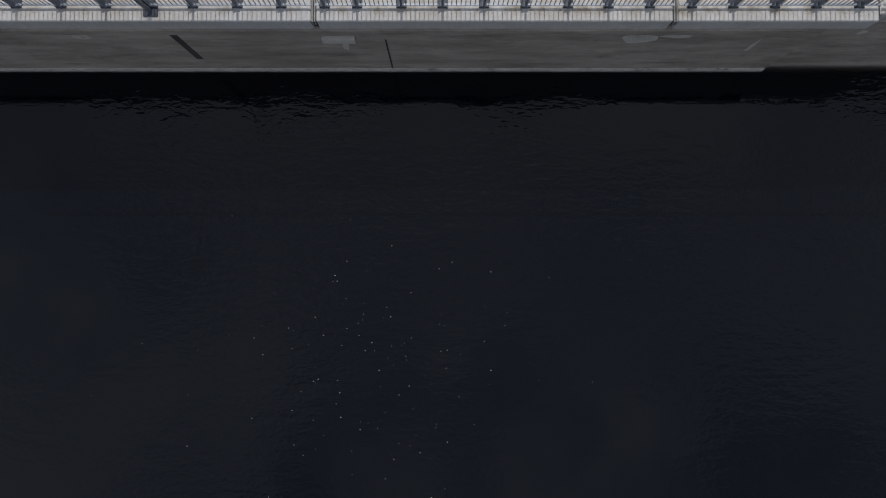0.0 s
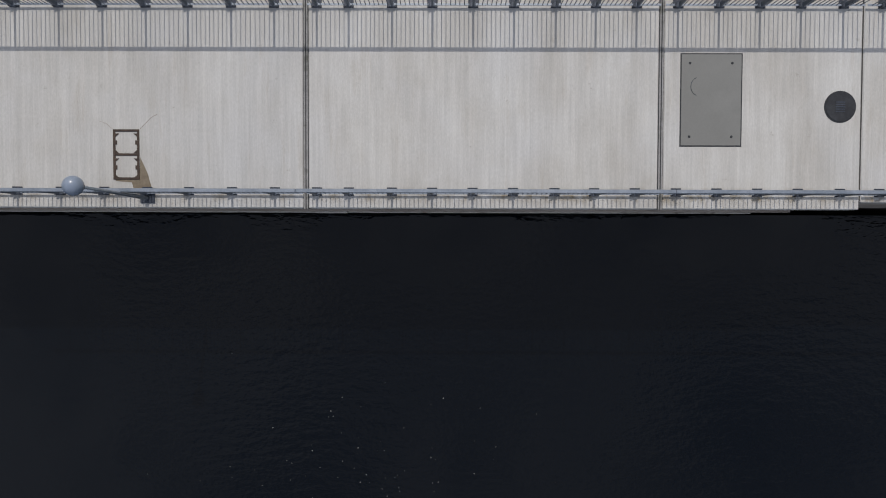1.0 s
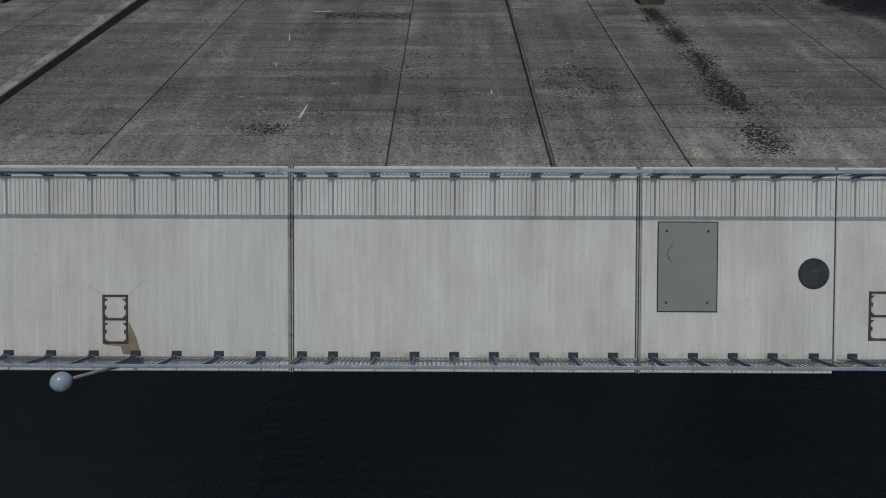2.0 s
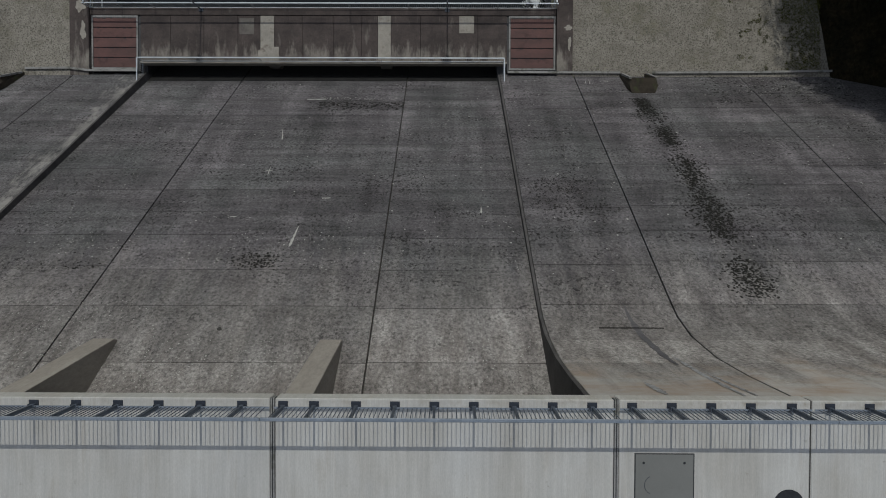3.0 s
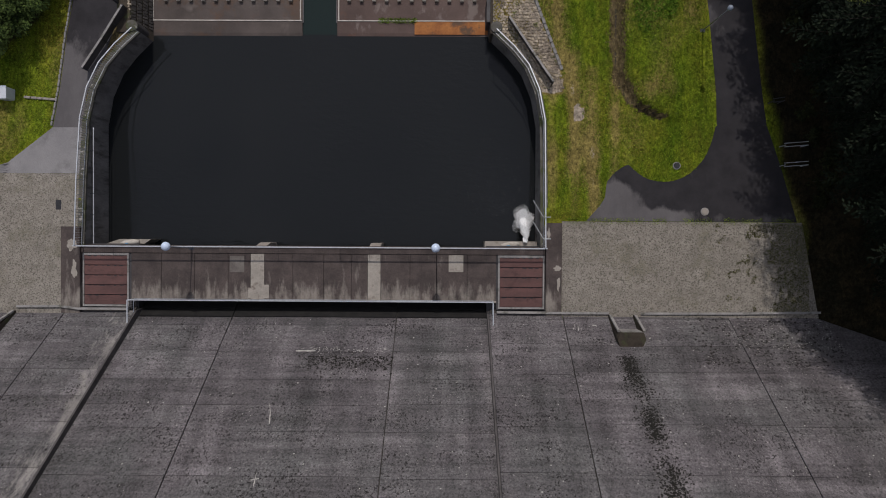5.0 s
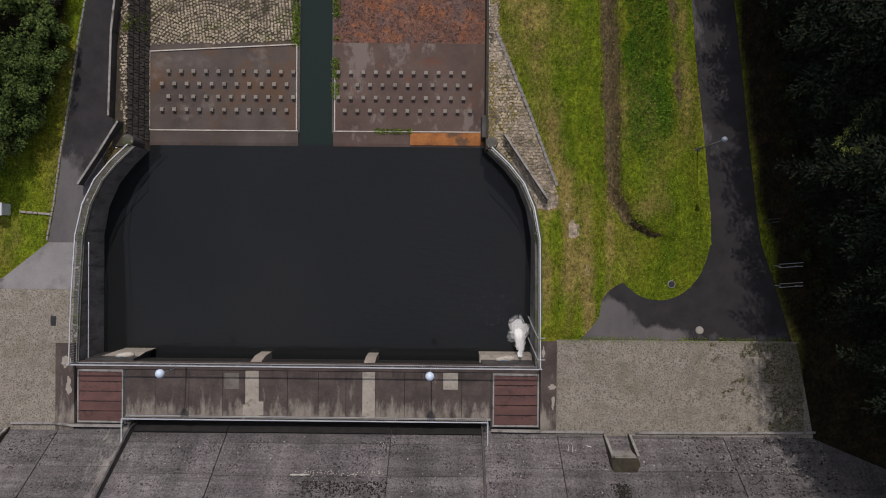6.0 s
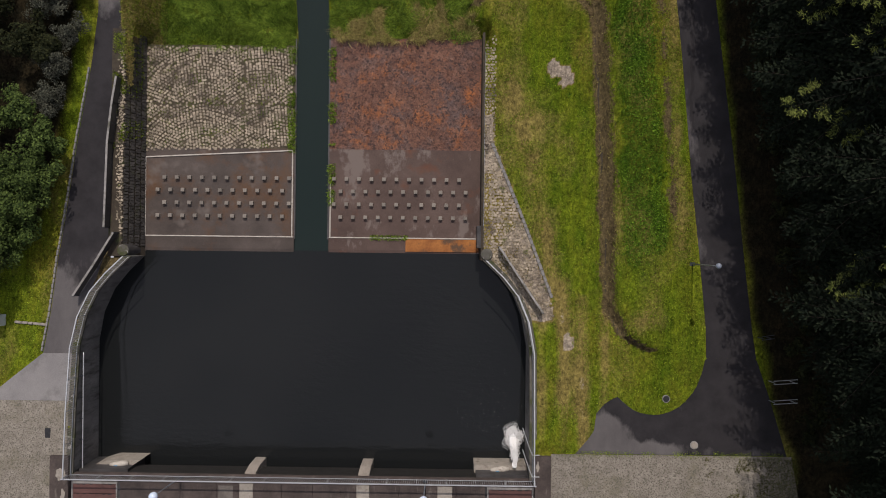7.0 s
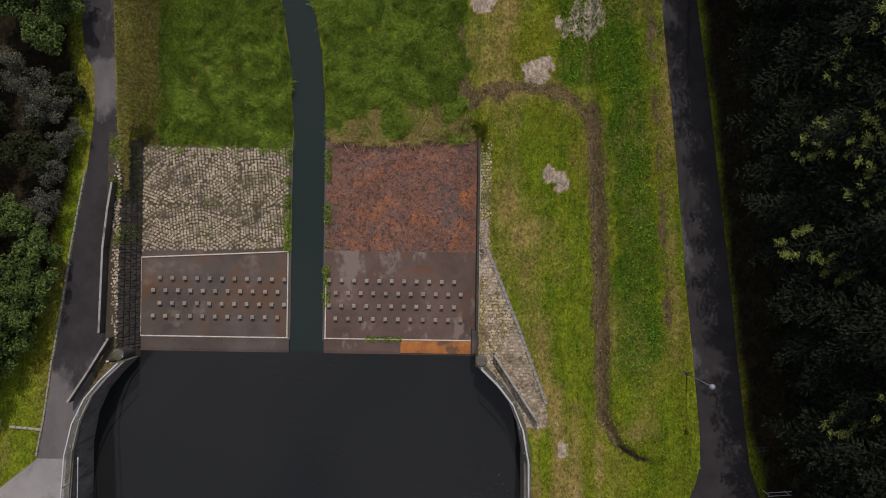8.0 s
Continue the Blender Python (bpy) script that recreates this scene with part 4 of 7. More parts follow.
# upstream wall, stepped back past the third crest joint
bm = bmesh.new()
prism(bm, [(-45, 5.27), (8.45, 5.27), (8.65, 5.41), (45, 5.41), (45, 6.4), (-45, 6.4)], -14, -0.45)
part("upstream_wall", bm, WALL, dam, "stained grey concrete wall above the water")
part("plinth", boxed(-45, 8.44, 5.235, 5.27, LAKE_Z - 1, LAKE_Z + 0.16), WHITE, dam)
part("wall_joint", boxed(-1.34, -1.30, 5.262, 5.27, LAKE_Z, -1.2), BODY, dam)
part("ledge", boxed(-2.75, -2.0, 5.17, 5.27, -1.2, -0.95, 0.01), WHITE, dam)
for cx, cz, rx, rz in ((4.5, -1.15, 0.55, 0.35), (5.3, -0.95, 0.5, 0.18), (-8.2, -1.0, 0.3, 0.2), (9.6, -1.1, 0.12, 0.2), (7.3, -1.6, 0.06, 0.55), (-2.3, -1.6, 0.10, 0.45)):
    part("lime_patch", bar_patch(cx, cz, rx, rz), WHITE, dam, "whitish lime patch on the wall")
part("drain_stain", boxed(-6.17, -6.0, 5.263, 5.27, -2.6, -0.6), BODY, dam, "black drain stain on the wall")
for y0, y1 in ((5.20, 5.27),):
    part("string_course", boxed(-45, 8.0, y0, y1, -0.70, -0.45), WALL, dam)

# ---- crest walkway ----
JOINTS = [-45, -18.1, -10.42, -2.75, 4.94, 9.27, 19.85, 45]
for k, (x0, x1) in enumerate(zip(JOINTS, JOINTS[1:])):
    y0 = 5.25 if x1 < 9.5 else 5.40
    bm = boxed(x0 + (0.016 if x0 > 9 else 0.058), x1 - (0.016 if x1 > 9 else 0.058), y0, 9.81, -0.45, 0.0, 0.02)
    tagged(part("crest_slab", bm, CREST), "pale brushed concrete crest walkway slab", "slab", "crest slabs", "structure")
for k, jx in enumerate((-10.42, -2.75, 4.94)):
    j = thing("expansion_joint", "steel expansion joint strip let into the walkway", "joint", "expansion joints")
    part("strip", boxed(jx - 0.043, jx - 0.011, 5.24, 9.82, -0.2, 0.010, 0.003), COPING, j)
    part("strip", boxed(jx + 0.011, jx + 0.043, 5.24, 9.82, -0.2, 0.010, 0.003), COPING, j)
    part("seal", boxed(jx - 0.06, jx + 0.06, 5.25, 9.81, -0.2, -0.02), IRON, j, "black rubber seal")
tagged(part("joint_filler", boxed(9.25, 9.29, 5.42, 9.80, -0.3, -0.02), BODY), "dark open joint across the walkway", "joint")

POSTS = [-9.95, -9.05, -8.1, -7.15, -6.21, -5.3, -4.36, -3.43, -2.51, -1.82, -0.88, -0.01, 0.87, 1.75, 2.65, 3.51, 4.39, 5.28, 6.16, 7.04, 7.92, 8.83, 9.68, 10.56, 11.45, 12.3]
base_me = mesh_from(box(boxed(-0.11, 0.11, -0.05, 0.13, 0, 0.02, 0.004), -0.085, -0.045, -0.05, 0.05, 0.018, 0.11), "base_plate", DARK_STEEL)
post_me = mesh_from(box(boxed(-0.024, 0.024, -0.04, 0.04, 0.0, 1.0), -0.05, 0.05, -0.045, 0.045, 0.0, 0.10, 0.006), "post", RAIL_STEEL)
bal_me = mesh_from(tube(bmesh.new(), [(0, 0, 0.09), (0, 0, 1.02)], 0.009, 6), "baluster", RAIL_STEEL)


def crest_rail(y, x0, x1):
    r = thing("railing", "blue-grey steel railing with upright bars on the crest edge", "railing", "crest railings")
    part("top_rail", boxed(x0 - 0.049, x1 + 0.049, y - 0.04, y + 0.04, 1.02, 1.06, 0.012), STEEL, r, "broad flat handrail")
    part("bottom_rail", boxed(x0, x1, y - 0.02, y + 0.02, 0.075, 0.095), STEEL, r)
    ps = [p for p in POSTS if x0 <= p <= x1]
    for p in ps:
        po = shared("post", post_me, r, (p, y, 0))
        shared("base_plate", base_me, r, (p, y, 0))
    marks = [x0] + ps + [x1]
    for a, b in zip(marks, marks[1:]):
        n = max(1, round((b - a) / 0.098))
        for i in range(1, n):
            shared("baluster", bal_me, r, (a + (b - a) * i / n, y, 0))


for yy in (5.575, 9.62):
    for x0, x1 in ((-10.37, -2.8), (-2.7, 4.89), (4.99, 9.24), (9.3, 12.6)):
        crest_rail(yy, x0, x1)


def globe_lamp(x, y, z, high, r, lean, mat, name_label, base=0.06):
    la = thing("street_lamp", name_label, "lamp", "globe lamps")
    top = (x + lean[0], y + lean[1], z + high)
    part("pole", tube(bmesh.new(), [(x, y, z), (x + lean[0] * 0.5, y + lean[1] * 0.5, z + high * 0.5), top], [base, base * 0.75, base * 0.6], 10), STEEL, la, smooth=True)
    part("base_plate", boxed(x - 0.16, x + 0.16, y - 0.11, y + 0.11, z, z + 0.03, 0.006), DARK_STEEL, la)
    part("collar", disc(bmesh.new(), top[0], top[1], top[2] - 0.10, top[2] + 0.02, r * 0.42, 14, 0.01), DARK_STEEL, la)
    part("globe", ball(r, 24, 16, (top[0], top[1], top[2] + r * 0.9)), mat, la, "round globe shade", smooth=True)
    return la


globe_lamp(-6.2, 5.46, 0, 2.33, 0.185, (-0.25, 0.11), GLOBE_GREY, "blue-grey globe lamp on a slim pole at the crest railing", 0.05)
cov = thing("access_cover", "grey steel hatch plate bolted flush into the walkway", "cover")
part("plate", boxed(5.37, 6.66, 6.63, 8.59, 0.0, 0.014, 0.004), PLATE, cov)
part("seat", boxed(5.345, 6.685, 6.605, 8.615, -0.01, 0.004), IRON, cov, "dark gap round the plate")
for bx in (5.55, 6.46):
    for by in (6.82, 8.40):
        part("bolt", disc(bmesh.new(), bx, by, 0.01, 0.022, 0.032, 10, 0.006), IRON, cov)
part("lifting_ring", tube(bmesh.new(), [(5.75 + 0.18 * math.cos(a), 7.9 + 0.2 * math.sin(a), 0.016) for a in np.linspace(1.9, 4.4, 9)], 0.006, 5), DARK_STEEL, cov)
mh = thing("manhole_cover", "round dark cast iron manhole cover in pale concrete", "manhole cover")
part("rim", disc(bmesh.new(), 8.8, 7.47, -0.01, 0.006, 0.345, 32), IRON, mh)
part("lid", disc(bmesh.new(), 8.8, 7.47, 0.006, 0.016, 0.315, 32, 0.006), IRON, mh)
for a in range(-2, 3):
    part("rib", boxed(8.8 - 0.1, 8.8 + 0.1, 7.47 + a * 0.05 - 0.012, 7.47 + a * 0.05 + 0.012, 0.015, 0.022), DARK_STEEL, mh)


def pit_frame(x, y, label):
    t = thing("pit_frame", label, "frame", "pit frames")
    for a in ((x - 0.285, x - 0.235), (x + 0.235, x + 0.285)):
        part("side", boxed(a[0], a[1], y - 0.545, y + 0.545, 0, 0.02, 0.004), RUSTY, t)
    for b in (y - 0.545, y - 0.025, y + 0.495):
        part("crossbar", boxed(x - 0.235, x + 0.235, b, b + 0.05, 0, 0.018, 0.004), RUSTY, t)
    for b in (y - 0.28, y + 0.26):
        for s in (-1, 1):
            part("lug", boxed(x + s * 0.235 - 0.02 - s * 0.015, x + s * 0.235 + 0.02 - s * 0.015, b - 0.045, b + 0.045, 0, 0.019), RUSTY, t)
            for c in (-0.2, 0.17):
                part("corner", prism(bmesh.new(), [(x + s * 0.236, b + c * 1.15), (x + s * 0.16, b + c * 1.15), (x + s * 0.236, b + c * 1.15 - math.copysign(0.07, c))], 0.0, 0.017), RUSTY, t)
    return t


pit_frame(-6.66, 6.405, "rusty twin steel pit frame filled with concrete")
pit_frame(10.31, 6.54, "rusty twin steel pit frame in the walkway")
tagged(arrays("stain", [(x, y, 0.004) for x, y in [(-6.36, 6.35), (-6.2, 6.0), (-6.1, 5.62), (-6.5, 5.62), (-6.55, 5.8), (-6.9, 5.83), (-6.9, 5.9), (-6.38, 5.9)]], [tuple(range(8))], surface("rust_stain", (0.14, 0.11, 0.075), (0.22, 0.18, 0.13), 4, 20)), "brown rust stain run from the pit frame", "stain")
crack = bmesh.new()
for pts in ([(-6.36, 6.96), (-6.2, 7.12), (-6.13, 7.2), (-5.98, 7.28)], [(-6.96, 6.96), (-7.1, 7.08), (-7.25, 7.13)]):
    for p, q in zip(pts, pts[1:]):
        bar(crack, (*p, 0.001), (*q, 0.001), 0.008, 0.006)
tagged(part("crack", crack, WALL), "fine dark crack running from the pit frame", "crack")

# ---- footbridge over the toe of the chute ----
bridge = thing("footbridge", "weathered dark concrete footbridge across the spillway toe", "bridge", kind="structure")
rb = random.Random(11)
xs = [-18.7, -16.75, -14.6, -12.4, -10.95, -10.05, -8.2, -6.2, -4.4, -3.35, -2.5, -0.6, 1.12, 3.1, 4.98]
for x0, x1 in zip(xs, xs[1:]):
    light = (x0, x1) in ((-10.95, -10.05), (-3.35, -2.5))
    part("deck_slab", boxed(x0 + 0.008, x1 - 0.008, 24.55, 27.5, ZD - 0.35, ZD + (0.006 if light else rb.uniform(-0.004, 0.004)), 0.012), DECK_LIGHT if light else DECK, bridge, "pale bare deck strip over a pier" if light else "")
part("edge_beam", boxed(-21.95, 8.1, 27.52, 28.03, ZD - 0.26, ZD + 0.05, 0.02), DECK, bridge)
part("front_beam", boxed(-18.7, 4.98, 24.42, 24.55, ZD - 0.6, ZD + 0.08, 0.015), DECK_LIGHT, bridge)
for a, b, c, d, mt in ((1.9, 2.85, 26.4, 27.49, DECK_LIGHT), (-10.5, -9.75, 24.62, 25.5, DECK_LIGHT), (-11.1, -10.75, 24.62, 25.3, DECK_LIGHT), (-12.3, -11.35, 26.3, 27.35, PATCH)):
    part("repair_patch", boxed(a, b, c, d, ZD - 0.02, ZD + 0.012, 0.004), mt, bridge)
for px in (-10.4, -2.95):
    bm = bmesh.new()
    loft(bm, [[(x, y, z) for y, z in ((24.6, ZD - 0.36), (28.02, ZD - 0.56), (28.06, -29.5), (28.22, -30.3), (28.26, -34), (24.6, -34))] for x in (px - 0.36, px + 0.36)])
    part("pier", bm, PIER, bridge, "pale concrete bridge pier in the water")


def cover_field(x0, x1, y0, y1):
    f = thing("hatch_covers", "faded red steel hatch covers in a concrete rim", "cover", "red hatch covers")
    part("rim", boxed(x0 - 0.1, x0, y0 - 0.12, y1 + 0.14, ZD - 0.3, ZD + 0.06, 0.01), COPING, f)
    part("rim", boxed(x1, x1 + 0.1, y0 - 0.12, y1 + 0.14, ZD - 0.3, ZD + 0.06, 0.01), COPING, f)
    part("rim", boxed(x0, x1, y0 - 0.12, y0, ZD - 0.3, ZD + 0.05, 0.01), COPING, f)
    part("rim", boxed(x0, x1, y1, y1 + 0.14, ZD - 0.3, ZD + 0.05, 0.01), COPING, f)
    n = 5
    for k in range(n):
        a, b = y0 + (y1 - y0) * k / n, y0 + (y1 - y0) * (k + 1) / n
        p = part("cover", boxed(x0 + 0.01, x1 - 0.01, a + 0.02, b - 0.02, ZD - 0.05, ZD + 0.045, 0.012), RED, f)
        for q in np.linspace(x0 + 0.35, x1 - 0.35, 6):
            part("lifting_hole", boxed(q - rb.uniform(0.06, 0.2), q + rb.uniform(0.04, 0.16), b - rb.uniform(0.03, 0.07), b - 0.018, ZD + 0.03, ZD + 0.049), IRON, p)
    part("frame", boxed(x0, x1, y0, y1, ZD - 0.2, ZD - 0.03), IRON, f)


cover_field(-21.75, -18.95, 24.15, 27.35)
cover_field(5.2, 7.98, 24.15, 27.35)
for a, b in ((-23.15, -21.93), (8.15, 9.17)):
    y1 = 29.2 if a < 0 else 29.6
    tagged(part("pavement", boxed(a, b, 23.6, y1, ZD - 0.4, -28.455, 0.01), DECK), "dark stained concrete apron beside the hatches", "pavement", kind="structure")
tagged(part("pavement", boxed(-21.93, -18.72, 23.95, 27.5, ZD - 0.6, ZD - 0.06), DARK_CONC), "concrete bed under the hatch covers", "pavement", kind="structure")
tagged(part("pavement", boxed(4.99, 8.14, 23.95, 27.5, ZD - 0.6, ZD - 0.06), DARK_CONC), "concrete bed under the hatch covers", "pavement", kind="structure")
for k, (px, py, ra, rbb) in enumerate(((8.85, 26.7, 0.28, 0.22), (8.95, 25.7, 0.12, 0.5), (8.3, 28.9, 0.12, 0.4), (-22.45, 28.0, 0.35, 0.5), (-22.3, 26.4, 0.2, 0.6))):
    ring = []
    for i in range(24):
        a = 6.283 * i / 24
        q = 0.8 + 0.6 * noise.noise(Vector((math.cos(a) * 1.8 + px, math.sin(a) * 1.8 + py, 0.5)))
        ring.append((px + math.cos(a) * ra * q, py + math.sin(a) * rbb * q, -28.451 + 0.0002 * k))
    tagged(arrays("stain", ring, [tuple(range(24))], DECK_LIGHT), "pale worn patch on the dark apron", "stain", "apron patches")
# abutments that carry the hatches
for a, b in ((-22.3, -18.5), (4.4, 8.3)):
    tagged(part("abutment", boxed(a, b, 23.6, 28.1, -34, ZD - 0.6), DARK_CONC), "dark concrete bridge abutment", "abutment", kind="structure")
# toe kerb
for pts in ([(8.2, 23.83), (12.2, 23.83)], [(14.25, 23.83), (20, 23.87), (27.5, 24.0)], [(-18.8, 23.9), (-22.0, 23.9), (-23.2, 24.05), (-26.0, 24.02)], [(5.0, 23.85), (8.2, 23.83)], [(-28.2, 24.02), (-34, 24.1)]):
    bm = bmesh.new()
    for p, q in zip(pts, pts[1:]):
        bar(bm, (*p, -28.48), (*q, -28.48), 0.13, 0.28)
    tagged(part("kerb", bm, COPING), "narrow pale concrete kerb along the dam toe", "kerb", "toe kerbs", "structure")


def portal(cx, label):
    t = thing("portal", label, "portal", "toe portals")
    ring = [(cx - 0.88, 23.75), (cx - 0.86, 22.5), (cx - 0.72, 22.1), (cx - 0.4, 21.88), (cx, 21.82), (cx + 0.4, 21.88), (cx + 0.72, 22.1), (cx + 0.86, 22.5), (cx + 0.88, 23.75)]
    inner = [(cx + (x - cx) * 0.80, 22.95 if y < 22.95 else y) for x, y in ring]

    def top(y):
        return steps(y, [(21.8, -26.15), (22.9, -25.95), (23.75, -28.35)])
    bm = bmesh.new()
    secs = []
    for (x, y), (u, v) in zip(ring, inner):
        secs.append([(x, y, -29.5), (x, y, top(y)), (u, v, top(v) if v > 23 else -25.95), (u, v, -29.5)])
    loft(bm, secs)
    # The dark tone covers moss and the shade on the upstream front.
    part("hood", bm, MORTAR, t, "dark mossy rounded concrete hood, front shade put into its colour")
    sides = [((cx - 0.80, 23.72), (cx - 0.78, 22.98)), ((cx + 0.78, 22.98), (cx + 0.80, 23.72))]
    for p, q in sides:
        part("rim", bar(bmesh.new(), (*p, top(p[1]) + 0.03), (*q, top(q[1]) + 0.03), 0.15, 0.12), COPING, t, "pale concrete rim")
    part("back_wall", boxed(cx - 0.7, cx + 0.7, 22.9, 22.96, -29.2, -26.0), COPING, t)
    part("floor", boxed(cx - 0.72, cx + 0.72, 22.96, 23.98, -28.9, -28.46), GRAVEL, t)


portal(13.05, "small rounded concrete portal standing out of the dam toe")
portal(-26.95, "small rounded concrete portal at the far dam toe")

# ---- pool walls ----
def wall_top(x, y):
    return gz(x, y) + 0.06


def pool_wall(line, side, label):
    """A wall along the pool with its top on the ground's level and a coping."""
    w_ = thing("pool_wall", label, "wall", "pool walls", "structure")
    outer = [(x + side * 0.42, y + (0.12 if k > 2 else 0)) for k, (x, y) in enumerate(line)]
    for k in range(len(line) - 1):
        a, b, c, d = line[k], line[k + 1], outer[k + 1], outer[k]
        bm = bmesh.new()
        prism(bm, [a, b, c, d], -34, lambda x, y: wall_top(x, y) - 0.16)
        part("panel", bm, POOLSIDE, w_)
        bm = bmesh.new()
        ai, bi = (a[0] - side * 0.05, a[1]), (b[0] - side * 0.05, b[1])
        prism(bm, [ai, bi, c, d], lambda x, y: wall_top(x, y) - 0.16, wall_top)
        part("coping", bm, MOSSY_TOP, w_)
    return w_


pool_wall(LEFT_WALL, -1, "dark damp concrete pool wall with a mossy coping")
pool_wall(RIGHT_WALL, 1, "dark damp concrete pool wall beside the lawn")
# Shade below the deck is in this wall's colour.
part("back_wall", boxed(-21.9, 8.0, 27.6, 27.9, -30.9, ZD - 0.26), DAMP_SHADE, bridge)
part("base_slab", boxed(-22.2, 8.2, 24.0, 43.0, -35.5, -34.6), DARK_CONC, bridge)

rail_post = mesh_from(boxed(-0.02, 0.02, -0.02, 0.02, 0, 1.0), "post", PALE_STEEL)
rail_bal = mesh_from(boxed(-0.009, 0.009, -0.009, 0.009, 0.1, 0.97), "baluster", PALE_STEEL)


def fence(path, base, label, group, high=1.0, every=2.0, gap=0.14, bars=True, wide=0.07):
    """A railing along (x, y) points; base gives the height of its foot."""
    r = thing("railing", label, "railing", group)
    for p, q in zip(path, path[1:]):
        zp, zq = base(*p), base(*q)
        part("top_rail", bar(bmesh.new(), (*p, zp + high), (*q, zq + high), wide, 0.05), PALE_STEEL, r)
        part("bottom_rail", bar(bmesh.new(), (*p, zp + 0.12), (*q, zq + 0.12), 0.03, 0.03), PALE_STEEL, r)
        length = math.hypot(q[0] - p[0], q[1] - p[1])
        n = max(1, round(length / every))
        for k in range(n + 1):
            u = k / n
            x, y = p[0] + (q[0] - p[0]) * u, p[1] + (q[1] - p[1]) * u
            if k < n or q == path[-1]:
                shared("post", rail_post, r, (x, y, base(x, y)))
        if bars:
            m = max(1, round(length / gap))
            for k in range(1, m):
                u = k / m
                x, y = p[0] + (q[0] - p[0]) * u, p[1] + (q[1] - p[1]) * u
                shared("baluster", rail_bal, r, (x, y, base(x, y)))
    return r


fence([(-21.97, 27.96), (-7.0, 27.96)], lambda x, y: ZD + 0.05, "pale galvanised railing along the bridge over the pool", "bridge railings")
fence([(-7.0, 27.96), (8.12, 27.96)], lambda x, y: ZD + 0.05, "pale galvanised railing along the bridge over the pool", "bridge railings")
fence([(-18.5, 22.95), (-18.5, 24.55), (-7.0, 24.55)], lambda x, y: ZD + 0.0, "pale galvanised railing along the chute side of the bridge", "bridge railings")
fence([(-7.0, 24.55), (4.74, 24.55), (4.74, 22.85)], lambda x, y: ZD + 0.0, "pale galvanised railing along the chute side of the bridge", "bridge railings")
fence([(x - 0.05, y) for x, y in LEFT_WALL], wall_top, "pale galvanised railing following the curved pool wall", "pool railings", gap=0.16)
fence([(x + 0.15, y) for x, y in RIGHT_WALL], wall_top, "pale galvanised railing following the curved pool wall", "pool railings", gap=0.16)
arm = thing("hose_arm", "bent pale steel arm hooked over the pool railing", "arm", "hose arms")
part("tube", tube(bmesh.new(), [(8.3, 29.95, -27.6), (7.85, 29.95, -27.58), (7.7, 30.3, -28.1), (7.45, 31.1, -29.6)], 0.03, 7), PALE_STEEL, arm)
arm = thing("hose_arm", "bent pale steel arm hooked over the pool railing", "arm", "hose arms")
part("tube", tube(bmesh.new(), [(8.3, 28.58, -27.6), (7.85, 28.58, -27.58), (7.7, 28.95, -28.1), (7.45, 29.7, -29.6)], 0.03, 7), PALE_STEEL, arm)
pipe = thing("wall_pipe", "pale slim pipe running along the pool wall", "pipe")
part("tube", tube(bmesh.new(), [(-21.55, 28.1, -29.45), (-21.55, 35.6, -29.45), (-21.58, 35.72, -29.5)], 0.035, 8), PALE_STEEL, pipe)
for yy in np.arange(28.6, 35.6, 1.4):
    part("clip", boxed(-21.75, -21.53, yy - 0.02, yy + 0.02, -29.5, -29.4), DARK_STEEL, pipe)
for x0, x1, lab in ((-21.7, -18.1, "pale concrete outlet block in the pool corner"), (4.3, 7.8, "pale concrete outlet block beside the water jet")):
    o = thing("outlet_block", lab, "outlet block", "outlet blocks")
    bm = bmesh.new()
    sh = 0.75 if x0 < -10 else 0.0
    loft(bm, [[(x0, 27.9, z), (x1 - sh, 27.9, z), (x1, 28.40, z), (x0 + 2 * sh, 28.40, z)] for z in (-34, -30.25)])
    part("block", bm, DECK_LIGHT, o)
    cx = x0 + (2.1 if sh else 1.55)
    part("pipe_end", tube(bmesh.new(), [(cx - 0.45, 28.10, -30.13), (cx - 0.2, 28.14, -30.12), (cx + 0.35, 28.2, -30.12), (cx + 0.75, 28.22, -30.14)], [0.11, 0.17, 0.2, 0.12], 14), WHITE, o, "white plastic pipe end", smooth=True)
    part("clamp", tube(bmesh.new(), [(cx - 0.1, 28.02, -30.02), (cx + 0.12, 28.05, -30.02)], 0.14, 12), BLUE, o, "blue plastic clamp", smooth=True)
    part("stub", tube(bmesh.new(), [(x0 + 0.6, 28.05, -30.3), (x0 + 0.6, 28.05, -29.75)], 0.04, 8), PALE_STEEL, o)
for gx0 in (-14.75, 1.12):
    la = globe_lamp(gx0, 27.85, ZD + 0.05, 3.5, 0.27, (0.0 if gx0 > 0 else -0.12, 0.15), GLOBE, "white globe lamp on a slim pole at the bridge railing", 0.045)
globe_lamp(18.15, 42.05, gz(18.15, 42.05), 4.1, 0.17, (0.0, 0.0), GLOBE_GREY, "slim grey globe lamp on the lawn beside the lane", 0.045)

